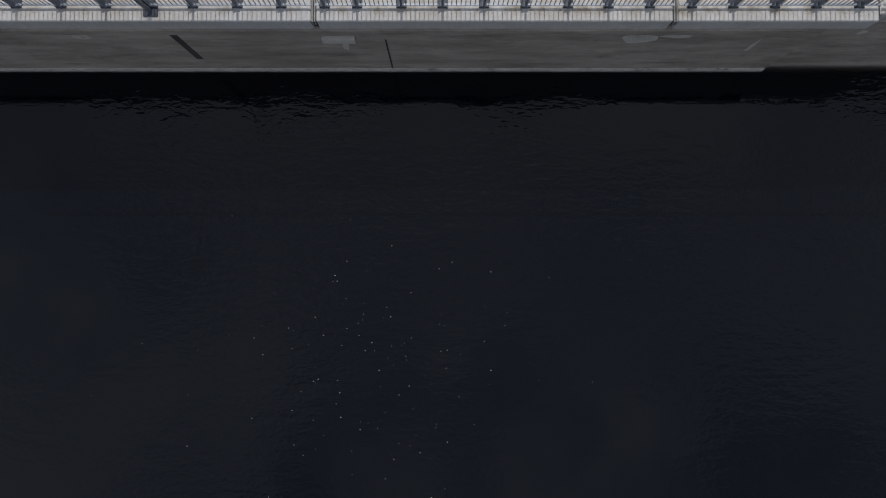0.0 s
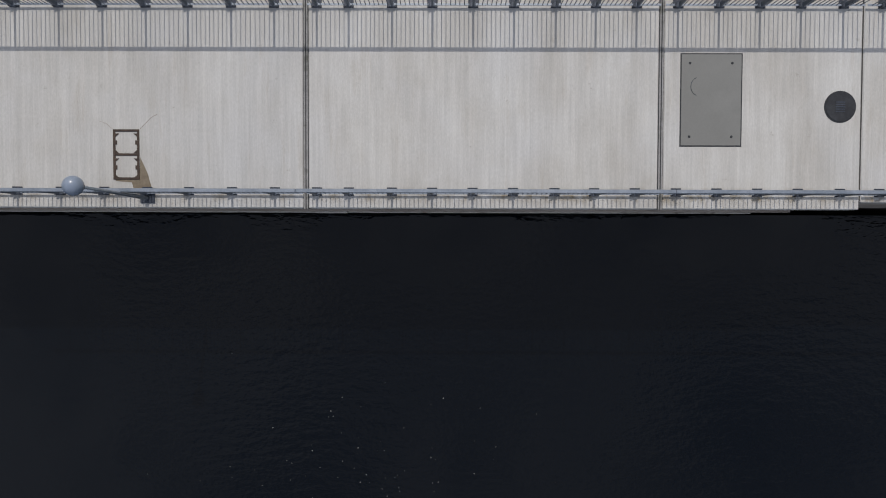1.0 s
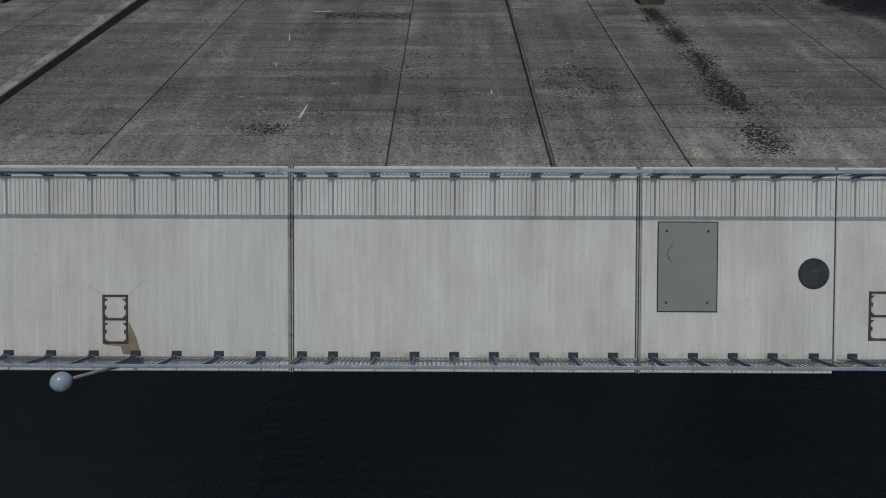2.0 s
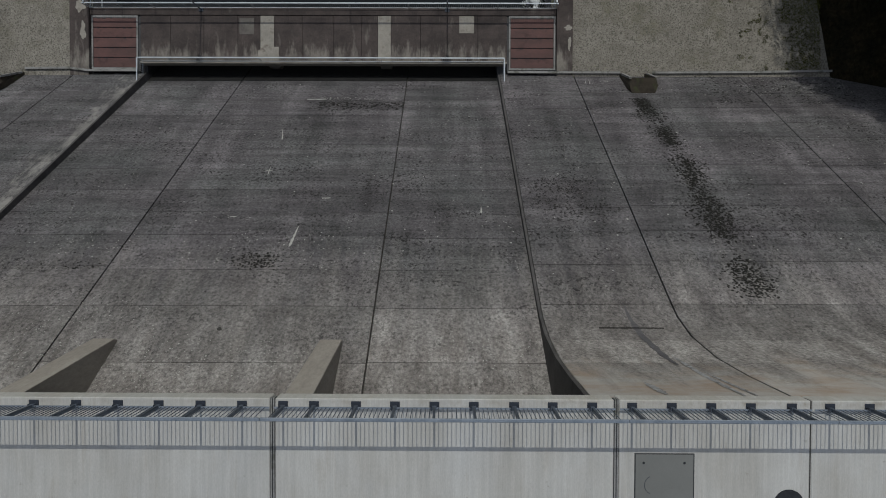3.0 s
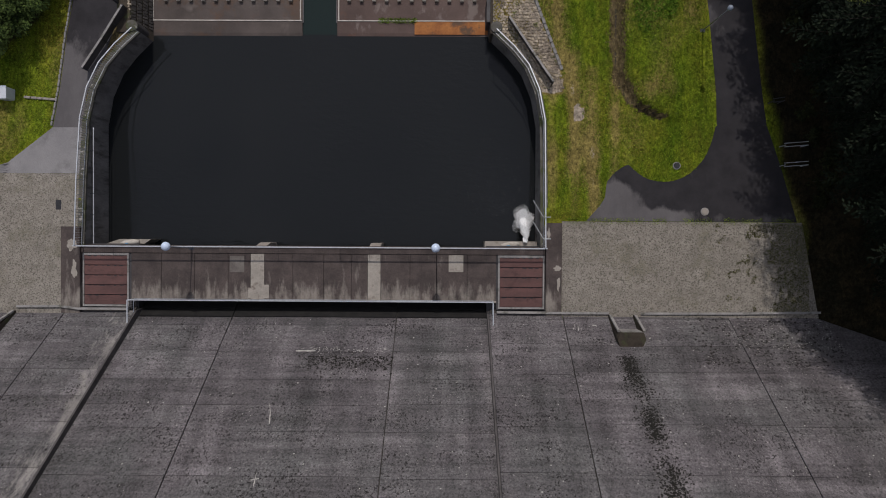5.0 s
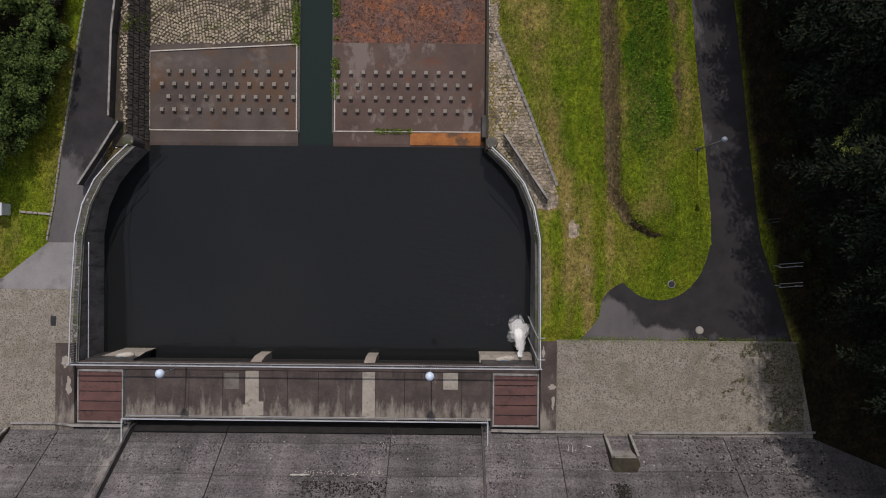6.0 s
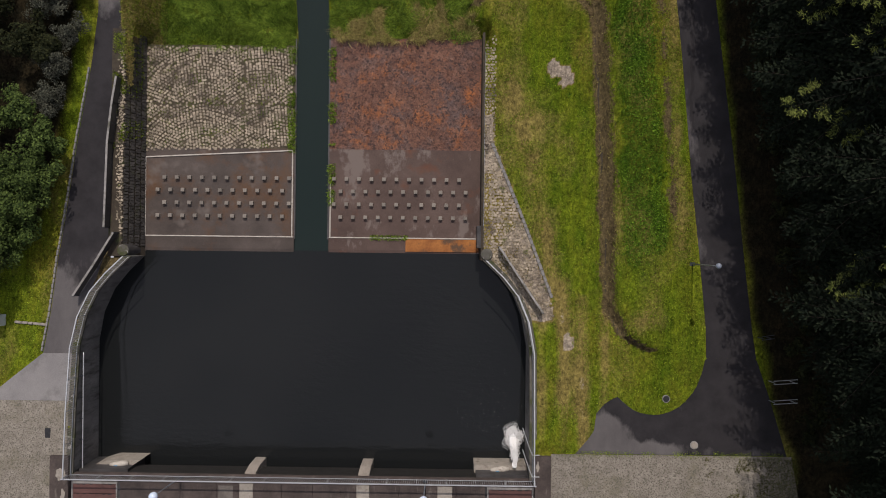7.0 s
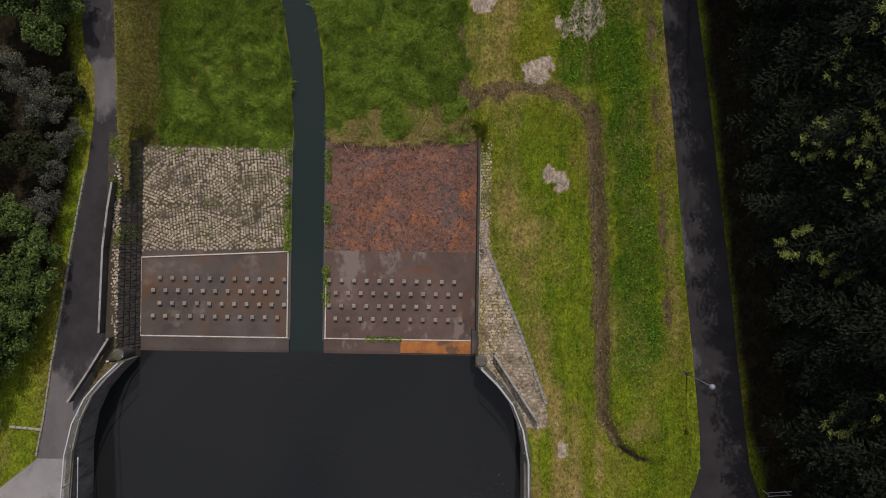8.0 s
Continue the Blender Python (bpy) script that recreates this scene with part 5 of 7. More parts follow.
# ---- apron with baffle blocks ----
apron = thing("apron", "stained concrete apron with rows of baffle blocks", "apron", kind="structure")
block_me = mesh_from(boxed(-0.13, 0.13, -0.13, 0.13, 0, 0.24, 0.02), "baffle_block", BLOCK)
for x0, x1, first, edge in ((-18.62, -8.29, -17.7, -8.42), (-5.88, 4.55, -5.5, -5.78)):
    part("lip", loft(bmesh.new(), [[(x, 42.1, ZS - 1.2), (x, 42.1, ZW - 0.14), (x, 42.5, ZW + 0.0), (x, 42.7, ZW + 0.04), (x, 43.49, ZW + 0.08), (x, 43.49, ZS - 1.2)] for x in (x0, x1)]), SLAB if x0 < -10 else SLAB_RED, apron, "wet rounded lip of the apron")
    part("slab", boxed(x0, x1, 43.49, 49.62, ZS - 1.2, ZW + 0.06), SLAB if x0 < -10 else SLAB_RED, apron)
    zt = ZW + 0.06
    part("white_edge", boxed(x0 + 0.02, x1 - 0.02, 43.49, 43.57, zt - 0.05, zt + 0.06, 0.01), WHITE, apron)
    part("white_edge", boxed(edge - 0.04, edge + 0.04, 43.57, 49.55 if x0 < -10 else 47.2, zt - 0.05, zt + 0.06, 0.01), WHITE, apron)
    if x0 < -10:
        part("white_edge", bar(bmesh.new(), (x0 + 0.02, 48.96, zt + 0.005), (edge - 0.04, 49.5, zt + 0.005), 0.08, 0.11), WHITE, apron)
        part("white_edge", boxed(x0 + 0.0, x0 + 0.05, 43.57, 48.93, zt - 0.05, zt + 0.06, 0.01), WHITE, apron)
    else:
        part("iron_stain", boxed(-0.55, 4.5, 42.6, 43.47, ZW - 0.02, ZW + 0.092, 0.01), ORANGE, apron, "bright orange iron-stained lip")
    shift = 0.0 if x0 < -10 else 0.47
    for row, y in enumerate((44.93, 45.82, 46.70, 47.56)):
        for k in range(11):
            stag = (row % 2) * 0.46 if x0 < -10 else (1 - row % 2) * 0.46
            shared("baffle_block", block_me, apron, ((first if x0 < -10 else -5.52) + stag + k * 0.862, y, zt - 0.02), rb.uniform(-3, 3))
for a, b in ((-8.29, -8.2), (-5.97, -5.88)):
    part("creek_wall", boxed(a, b, 43.4, 57.2, -33, ZW + 0.06), DARK_CONC, apron)
part("creek_bed", boxed(-8.3, -5.8, 42.5, 57.2, -33.2, -32.6), DARK_CONC, apron)

# channel side walls and their stone strips
for side, xw in ((-1, -18.62), (1, 4.56)):
    cw = thing("channel_wall", "dark stone-topped side wall of the spillway channel", "wall", "channel walls", "structure")
    bm = bmesh.new()
    top = lambda x, y: gz(-20.0 if side < 0 else 5.0, min(y, 56.2)) + 0.06
    if side > 0:
        prism(bm, [(xw, 42.1), (xw + 0.16, 42.1), (xw + 0.16, 57.3), (xw, 57.3)], -33, top)
        part("wall", bm, MORTAR, cw)
    else:
        loft(bm, [[(-18.62, y, -33), (-18.62, y, ZS + 0.25), (-19.3, y, top(0, y)), (-20.15, y, top(0, y) + 0.05), (-20.15, y, -33)] for y in (42.1, 47, 52, 57.3)])
        part("wall", bm, MORTAR, cw)
    e = thing("wall_end", "rounded concrete end of the pool wall", "wall", "wall ends", "structure")
    bx = -19.15 if side < 0 else 4.95
    bm = disc(bmesh.new(), bx, 42.5, -33, -29.75, 0.42, 20, 0.03)
    part("drum", bm, DARK_CONC, e)
    part("cap", disc(bmesh.new(), bx, 42.5, -29.75, -29.68, 0.40, 20, 0.04), MOSSY_TOP, e)
tagged(part("retaining_wall", boxed(4.3, 4.75, 42.9, 44.4, -33, -30.0, 0.03), DARK_CONC), "dark stub wall at the apron corner", "wall", kind="structure")


def stone_row(path, z, wide, label, seed, mat=None):
    """A low kerb of single stones along (x, y) points."""
    rs = random.Random(seed)
    k = thing("stone_kerb", label, "kerb", "stone kerbs")
    for p, q in zip(path, path[1:]):
        length = math.hypot(q[0] - p[0], q[1] - p[1])
        ang = math.degrees(math.atan2(q[1] - p[1], q[0] - p[0]))
        d = 0.0
        while d < length - 0.1:
            s = rs.uniform(0.28, 0.5)
            u = (d + s / 2) / length
            x, y = p[0] + (q[0] - p[0]) * u, p[1] + (q[1] - p[1]) * u
            bm = boxed(-s / 2 + 0.012, s / 2 - 0.012, -wide / 2, wide / 2, -0.2, 0.1 + rs.uniform(0, 0.05), 0.03)
            o = part("stone", bm, mat or COPING, k)
            o.matrix_basis = pose(x, y, z(x, y), rs.uniform(-3, 3), rs.uniform(-3, 3), ang + rs.uniform(-2, 2))
            d += s


stone_row([(5.25, 49.9), (7.2, 45.2), (9.2, 39.9)], gz, 0.2, "line of squared pale stones in the grass", 3)
stone_row([(-24.2, 35.8), (-23.85, 38.5), (-23.55, 42.2), (-23.0, 46.0), (-22.5, 49.8), (-21.7, 54.8)], gz, 0.12, "low stone edging between lane and grass", 4)
stone_row([(-26.1, 37.7), (-24.1, 37.55)], gz, 0.16, "short row of pale stones crossing the grass", 6, DECK_LIGHT)


def board_fence(path, high, label, lean=0.0):
    f = thing("guard_fence", label, "fence", "guard fences")
    for p, q in zip(path, path[1:]):
        zp, zq = gz(*p), gz(*q)
        for b in range(3):
            h = 0.10 + b * (high - 0.1) / 3
            part("board", bar(bmesh.new(), (*p, zp + h + (high - 0.1) / 6), (*q, zq + h + (high - 0.1) / 6), 0.05, (high - 0.1) / 3 - 0.015), DARK_CONC, f)
        part("cap", bar(bmesh.new(), (*p, zp + high + 0.02), (*q, zq + high + 0.02), 0.13, 0.05), COPING, f, "pale flat capping")
        n = max(1, round(math.hypot(q[0] - p[0], q[1] - p[1]) / 1.5))
        for k in range(n + 1):
            u = k / n
            x, y = p[0] + (q[0] - p[0]) * u, p[1] + (q[1] - p[1]) * u
            part("post", boxed(x - 0.04, x + 0.04, y - 0.04, y + 0.04, gz(x, y) - 0.2, gz(x, y) + high), DARK_STEEL, f)


board_fence([(5.75, 43.0), (7.15, 40.9), (8.6, 38.75)], 0.75, "low dark parapet with a pale capping above the pool")
board_fence([(-19.5, 43.65), (-20.8, 41.4), (-21.95, 39.5)], 0.8, "low dark parapet with a pale capping along the lane")
board_fence([(-20.1, 44.0), (-20.0, 49.6), (-19.75, 52.2), (-19.5, 53.9)], 0.85, "dark guard fence along the lane above the channel")

# ---- small fixed things ----
def round_cover(x, y, r, mat, label):
    m_ = thing("manhole_cover", label, "manhole cover", "yard manholes")
    z = gz(x, y) + 0.02
    part("collar", disc(bmesh.new(), x, y, z - 0.1, z + 0.05, r * 1.35, 26, 0.03), COPING, m_)
    part("lid", disc(bmesh.new(), x, y, z + 0.05, z + 0.075, r, 26, 0.01), mat, m_)


round_cover(18.38, 30.4, 0.21, DECK_LIGHT, "pale round manhole with a lighter worn collar")
round_cover(16.55, 33.35, 0.2, IRON, "small dark shaft cover in the lawn")
tagged(part("drain_grate", boxed(-23.62, -23.25, 30.28, 30.92, -28.78, gz(-23.4, 30.6) + 0.05, 0.01), IRON), "rectangular dark drain grate in the gravel", "drain")
cab = thing("cabinet", "pale grey metal service cabinet on the grass", "cabinet")
zc = gz(-27.0, 37.85)
part("body", boxed(-27.5, -26.72, 37.45, 38.2, zc, zc + 0.95, 0.02), PALE_PAINT, cab)
part("roof", boxed(-27.55, -26.67, 37.4, 38.25, zc + 0.95, zc + 1.02, 0.02), PALE_PAINT, cab)
part("door", boxed(-26.72, -26.7, 37.52, 38.13, zc + 0.1, zc + 0.88, 0.004), PALE_PAINT, cab)
part("knob", disc(bmesh.new(), -27.1, 37.8, zc + 1.02, zc + 1.05, 0.05, 10), DARK_STEEL, cab)
for y0 in (33.25, 34.5, 37.3):
    g = thing("gate_rail", "short double steel rail beside the lane", "railing", "lane rails")
    zc = gz(23.4, y0)
    xo = -0.75 if y0 > 36 else 0.0
    wl = 0.75 if y0 > 36 else 1.5
    steel = DARK_STEEL if y0 > 36 else PALE_STEEL
    for off in (0.0, 0.22):
        part("rail", tube(bmesh.new(), [(23.1 + xo, y0 + off, zc + 0.75), (23.1 + xo + wl, y0 + off + 0.12, zc + 0.78)], 0.025, 7), steel, g)
    for px in (23.15 + xo, 23.0 + xo + wl):
        part("post", tube(bmesh.new(), [(px, y0 + 0.1, zc - 0.1), (px, y0 + 0.1, zc + 0.8)], 0.03, 7), steel, g)


# ---- trees and bushes ----
def conifer(x, y, high, spread, seed, dense=1.0, lit=0.06):
    """A spruce: whorls of drooping boughs whose side twigs carry narrow needle sprays."""
    rs = random.Random(seed)
    z0 = gz(x, y) - 0.2
    t = thing("conifer", "tall dark spruce with drooping boughs and paler tips", "tree", "forest edge trees")
    part("trunk", tube(bmesh.new(), [(x, y, z0), (x + 0.1, y, z0 + high * 0.5), (x + 0.12, y + 0.08, z0 + high)], [0.3, 0.18, 0.02], 8), TRUNK, t)
    v, f, v2, f2 = [], [], [], []
    bm = bmesh.new()
    at = 1.2
    while at < high - 0.3:
        u_h = at / high
        reach = spread * min(1.0, 0.16 + 0.9 * (u_h / 0.38) ** 1.3) * (1 - u_h) ** 0.6 + 0.2
        n = rs.randint(5, 6)
        a0 = rs.uniform(0, 6.28)
        for k in range(n):
            a = a0 + 6.283 * k / n + rs.uniform(-0.35, 0.35)
            r = reach * rs.uniform(0.6, 1.12)
            zb = z0 + at + rs.uniform(-0.2, 0.2)
            droop = rs.uniform(0.12, 0.3) if u_h < 0.7 else 0.0
            dx, dy = math.cos(a), math.sin(a)
            sway = rs.uniform(-0.12, 0.12)
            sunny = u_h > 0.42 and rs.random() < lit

            def on_bough(u):
                return (x + dx * r * u - dy * sway * r * u * u, y + dy * r * u + dx * sway * r * u * u, zb - droop * r * u * u + 0.1 * r * u * (u > 0.8) * (u - 0.8))
            tube(bm, [on_bough(0), on_bough(0.5), on_bough(1.0)], [0.03, 0.015, 0.004], 4)
            m = max(4, int(r / 0.3 * dense))
            for s in range(m):
                u = 0.15 + 0.85 * (s + rs.random() * 0.6) / m
                px, py, pz = on_bough(u)
                for sd in (-1, 1):
                    side = (0.22 + 0.30 * r * (1.02 - u) ** 0.8) * rs.uniform(0.6, 1.15)
                    tx, ty = dx * 0.75 - dy * sd, dy * 0.75 + dx * sd
                    q = math.hypot(tx, ty)
                    tx, ty = tx / q, ty / q
                    pieces = max(1, int(side / 0.10))
                    for c in range(pieces):
                        w0 = c / pieces * side
                        sx, sy, sz = px + tx * w0, py + ty * w0, pz - 0.28 * w0 + rs.uniform(-0.04, 0.04)
                        l, wd = rs.uniform(0.15, 0.29), rs.uniform(0.04, 0.07) * (1.0 if dense > 0.8 else 1.5)
                        fan = rs.uniform(-0.9, 0.9)
                        ux, uy = tx * math.cos(fan) - ty * math.sin(fan), tx * math.sin(fan) + ty * math.cos(fan)
                        roll = rs.uniform(-0.8, 0.8) * wd
                        b = len(v)
                        v += [(sx, sy, sz), (sx + ux * l * 0.5 - uy * wd, sy + uy * l * 0.5 + ux * wd, sz - 0.13 * l + roll), (sx + ux * l, sy + uy * l, sz - 0.32 * l),
                              (sx + ux * l * 0.5 + uy * wd, sy + uy * l * 0.5 - ux * wd, sz - 0.13 * l - roll)]
                        f.append((b, b + 1, b + 2, b + 3))
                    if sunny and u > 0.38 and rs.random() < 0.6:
                        # a tuft at the end of a side twig, sunlight put into its colour
                        ex, ey, ez = px + tx * side, py + ty * side, pz - 0.15 * side + 0.12
                        for blade in range(56):
                            aa, el = rs.uniform(0, 6.283), rs.uniform(0.1, 1.2)
                            l, wd = rs.uniform(0.07, 0.20), rs.uniform(0.009, 0.016)
                            ux, uy, uz = math.cos(aa) * math.cos(el) + tx * 0.5, math.sin(aa) * math.cos(el) + ty * 0.5, math.sin(el) * 0.7
                            ox, oy = ex + rs.gauss(0, 0.10), ey + rs.gauss(0, 0.10)
                            b = len(v2)
                            v2 += [(ox, oy, ez), (ox + ux * l * 0.5 - uy * wd, oy + uy * l * 0.5 + ux * wd, ez + uz * l * 0.6), (ox + ux * l, oy + uy * l, ez + uz * l),
                                   (ox + ux * l * 0.5 + uy * wd, oy + uy * l * 0.5 - ux * wd, ez + uz * l * 0.6)]
                            f2.append((b, b + 1, b + 2, b + 3))
        at += rs.uniform(0.65, 0.95) / min(1.0, dense + 0.15)
    tagged(part("branchwork", bm, TRUNK, t), kind="stuff")
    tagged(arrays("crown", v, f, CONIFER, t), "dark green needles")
    tagged(arrays("tip_foliage", v2, f2, CONIFER_TIP, t), "paler needle tips with sunlight put into their colour")


def bushy(x, y, high, spread, seed, mat, label, leaf=0.16, count=1500, name="bush", group="bank bushes"):
    rs = random.Random(seed)
    z0 = gz(x, y) - 0.1
    t = thing(name, label, "tree" if high > 4 else "bush", group)
    bm = bmesh.new()
    v, f = [], []
    limbs = []
    tube(bm, [(x, y, z0), (x + 0.1, y, z0 + high * 0.45)], [0.05 * high ** 0.7, 0.035 * high ** 0.7], 7)
    for k in range(rs.randint(9, 13)):
        a = rs.uniform(0, 6.28)
        e = rs.uniform(0.15, 1.35)
        r = spread * rs.uniform(0.6, 1.05)
        p0 = Vector((x + 0.1, y, z0 + high * rs.uniform(0.15, 0.45)))
        p1 = Vector((x + math.cos(a) * math.cos(e) * r, y + math.sin(a) * math.cos(e) * r, z0 + high * 0.4 + math.sin(e) * high * 0.58))
        mid = (p0 + p1) / 2 + Vector((0, 0, 0.15))
        tube(bm, [p0, mid, p1], [0.03 * high ** 0.6, 0.02, 0.006], 5)
        limbs.append((p0, mid, p1))
    tagged(part("branchwork", bm, TRUNK, t), kind="stuff")
    clumps = []
    for p0, mid, p1 in limbs:
        for u in (0.35, 0.6, 0.8, 1.0):
            c = mid.lerp(p1, (u - 0.5) * 2) if u > 0.5 else p0.lerp(mid, u * 2)
            clumps.append((c + Vector((rs.gauss(0, 0.15), rs.gauss(0, 0.15), rs.gauss(0, 0.1))) * spread * 0.5, spread * rs.uniform(0.16, 0.34)))
    for k in range(count):
        c, rad = clumps[rs.randrange(len(clumps))]
        d = Vector((rs.gauss(0, 1), rs.gauss(0, 1), rs.gauss(0, 0.8)))
        d = d.normalized() * rad * rs.random() ** 0.4
        p = c + d
        nrm = (d.normalized() * 0.6 + Vector((rs.uniform(-0.6, 0.6), rs.uniform(-0.6, 0.6), 0.7))).normalized()
        s = nrm.orthogonal().normalized()
        s = Matrix.Rotation(rs.uniform(0, 6.28), 3, nrm) @ s
        q = nrm.cross(s)
        l = leaf * rs.uniform(0.6, 1.3)
        b = len(v)
        v += [tuple(p - s * l), tuple(p + q * l * 0.45), tuple(p + s * l), tuple(p - q * l * 0.45)]
        f.append((b, b + 1, b + 2, b + 3))
    tagged(arrays("crown", v, f, mat, t), "many small leaves")


rt = random.Random(21)
edge = [(25, 29.5), (31, 28.4), (35, 27.2), (40, 25.9), (48, 24.9), (56, 23.9), (64, 22.8), (72, 21.6), (85, 19.5), (112, 15.8)]
for k in range(24):
    y = 26.0 + k * 3.55
    conifer(steps(y, edge) - 0.3 + rt.uniform(-0.6, 0.6), y + rt.uniform(-0.7, 0.7), rt.uniform(19, 25), rt.uniform(6.0, 7.4), 40 + k, 1.0 if k < 16 else 0.7, 0.30 if k in (5, 8) else 0.06)
for k in range(12):
    y = 24.0 + k * 5.2
    conifer(steps(y, edge) + 5.5 + rt.uniform(-1, 1), y + rt.uniform(-1, 1), rt.uniform(23, 29), rt.uniform(6.0, 7.0), 80 + k, 0.7)
for k in range(26):
    y = 31 + k * 1.45
    x = steps(y, [(30, 25.6), (37, 24.3), (48, 23.0), (60, 21.6), (70, 20.2)]) + rt.uniform(0.0, 1.7)
    bushy(x, y, rt.uniform(0.5, 1.2), rt.uniform(0.6, 1.1), 300 + k, FERN, "low dark undergrowth along the forest edge", 0.13, 420, "bush", "undergrowth")
LEFT = [(-26.2, 45.2, 3.4, 2.0, 0), (-25.6, 47.4, 3.2, 1.8, 0), (-27.6, 43.4, 3.2, 2.0, 0), (-25.4, 49.6, 3.0, 1.7, 0), (-27.4, 48.0, 4.2, 2.2, 0), (-25.0, 52.0, 2.3, 1.5, 1), (-26.6, 51.4, 3.2, 1.8, 0),
        (-24.6, 54.6, 2.2, 1.4, 1), (-24.0, 56.8, 2.0, 1.3, 1), (-26.0, 55.6, 3.2, 1.9, 2), (-25.0, 58.6, 2.8, 1.6, 1), (-24.0, 60.2, 1.8, 1.3, 2), (-26.6, 60.6, 3.6, 2.0, 1), (-25.2, 63.2, 3.4, 1.9, 0),
        (-24.0, 66.0, 3.6, 2.0, 0), (-27.2, 65.4, 4.6, 2.4, 0), (-25.6, 69.0, 4.4, 2.2, 0), (-29.0, 46.4, 4.4, 2.4, 0), (-29.2, 52.0, 4.6, 2.4, 0), (-29.0, 57.6, 4.4, 2.4, 2), (-29.4, 62.6, 5.0, 2.6, 0),
        (-29.0, 41.2, 3.6, 2.2, 0), (-28.2, 70.0, 5.0, 2.6, 0), (-24.4, 72.5, 4.2, 2.2, 0)]
for k, (x, y, h, s, kind) in enumerate(LEFT):
    x += 1.4
    mat, lab = ((LEAF, "dense green leafy bush on the bank"), (TWIG, "grey half-bare shrub on the bank"), (FERN, "olive green shrub on the bank"))[kind]
    bushy(x, y, h, s, 500 + k, mat, lab, 0.07 if kind == 1 else 0.11, int(2600 * s), "bush", "bank bushes")

# ---- grass ----
def tufts(name, n, region, keep, mat, lo, hi, width, seed, label, base=gz, blades=3, lumpy=0.0, lean=0.0):
    rs = np.random.RandomState(seed)
    verts, faces = [], []
    x0, x1, y0, y1 = region
    made = 0
    while made < n:
        x, y = float(rs.uniform(x0, x1)), float(rs.uniform(y0, y1))
        if not keep(x, y):
            n -= 1
            continue
        z = base(x, y) - 0.02
        up = 1 + lumpy * (noise.noise(Vector((x * 1.1, y * 1.1, seed))) + 0.6 * noise.noise(Vector((x * 3.1, y * 3.1, seed))))
        for b in range(blades):
            a, l = rs.uniform(0, 6.283), rs.uniform(lo, hi) * up
            if lean:
                a = 9.0 * noise.noise(Vector((x * 0.28, y * 0.28, seed))) + 2.0 * noise.noise(Vector((x * 1.3, y * 1.3, seed))) + rs.normal(0, 0.45)
            bend = (rs.uniform(0.25, 0.9) + lean * rs.uniform(0.0, 0.8)) * l
            c, s = math.cos(a), math.sin(a)
            k = len(verts)
            ox, oy = rs.uniform(-0.05, 0.05), rs.uniform(-0.05, 0.05)
            verts += [(x + ox - s * width, y + oy + c * width, z), (x + ox + s * width, y + oy - c * width, z), (x + ox + c * bend, y + oy + s * bend, z + l)]
            faces.append((k, k + 1, k + 2))
        made += 1
    return tagged(arrays(name, verts, faces, mat), label, "grass", kind="stuff")


def on_lawn(x, y):
    if in_hole(x, y) or y < 29.9 or (x > 10.7 and y < 32.4 and x > steps(y, [(29.75, 10.75), (30.6, 11.5), (31.4, 12.0), (32.4, 12.0)])):
        return False
    if x > steps(y, [(32.3, 16.0), (32.6, 16.9), (33.2, 17.8), (34.2, 18.45), (35.3, 18.85), (36, 19.0), (38, 18.95), (42.6, 18.5), (48, 17.95), (55, 17.3), (61, 16.7), (66, 16.05), (75, 14.6)]):
        return False
    if 4.8 < x < 9.0 and y < 50 and x < steps(y, [(38, 9.6), (40, 9.2), (50, 5.2)]):
        return False
    if x < 8.4 and y < 42.3:
        return x > steps(y, [(28, 8.35), (36, 8.35), (40, 7.4), (42.3, 5.4)])
    if y < 33.6 and 12.0 < x < 16.0 and y < steps(x, [(12.0, 32.4), (12.58, 32.9), (13.45, 33.45), (13.92, 33.0), (14.76, 32.5), (16.0, 32.3)]):
        return False
    return x > 5.2


def lush(x, y):
    return on_lawn(x, y) and mud_at(x, y) < 0.35 and rank_at(x, y) < 0.45 and worn_at(x, y) < 0.45 + 0.2 * noise.noise(Vector((x, y, 5)))


def drier(x, y):
    return on_lawn(x, y) and 0.25 < worn_at(x, y) < 0.8


def left_lawn(x, y):
    edge = steps(y, [(33, -27.2), (35.7, -24.3), (38.5, -23.9), (42.2, -23.6), (46, -23.1), (49.8, -22.6), (54.8, -21.8), (58.6, -21.4), (61.5, -21.5), (66, -22.5), (72, -22.9)])
    return x < edge - 0.1 and wood_at(x, y) < 0.5


tufts("weeds", 26000, (10, 18, 40, 70), lambda x, y: on_lawn(x, y) and rank_at(x, y) > 0.25 + 0.35 * noise.noise(Vector((x * 1.7, y * 1.7, 9))), WEED, 0.07, 0.2, 0.03, 21, "rank green weeds on the bank")
tufts("grass", 5200, (2.0, 13.5, 36.2, 70), lambda x, y: mud_at(x, y) > 0.25, DRY, 0.1, 0.3, 0.02, 22, "brown reeds in the ditch")
tufts("grass", 60000, (4.8, 19.2, 29.8, 70), lush, BLADE, 0.05, 0.14, 0.02, 1, "short green lawn grass with lighter weeds")
tufts("grass", 16000, (4.8, 19.2, 29.8, 70), drier, DRY, 0.04, 0.12, 0.016, 2, "dry yellowed grass along the worn strips")
tufts("grass", 16000, (-30, -21, 33, 72), left_lawn, BLADE, 0.05, 0.16, 0.02, 3, "green grass on the bank beside the lane")
tufts("grass", 7000, (-20.4, -17.3, 55.5, 72), lambda x, y: x > steps(y, [(53, -19.0), (58, -19.6), (66, -20.0), (72, -20.4)]) and (x < -18.75 or y > 56.5), BLADE, 0.08, 0.25, 0.02, 35, "green grass on the channel bank")
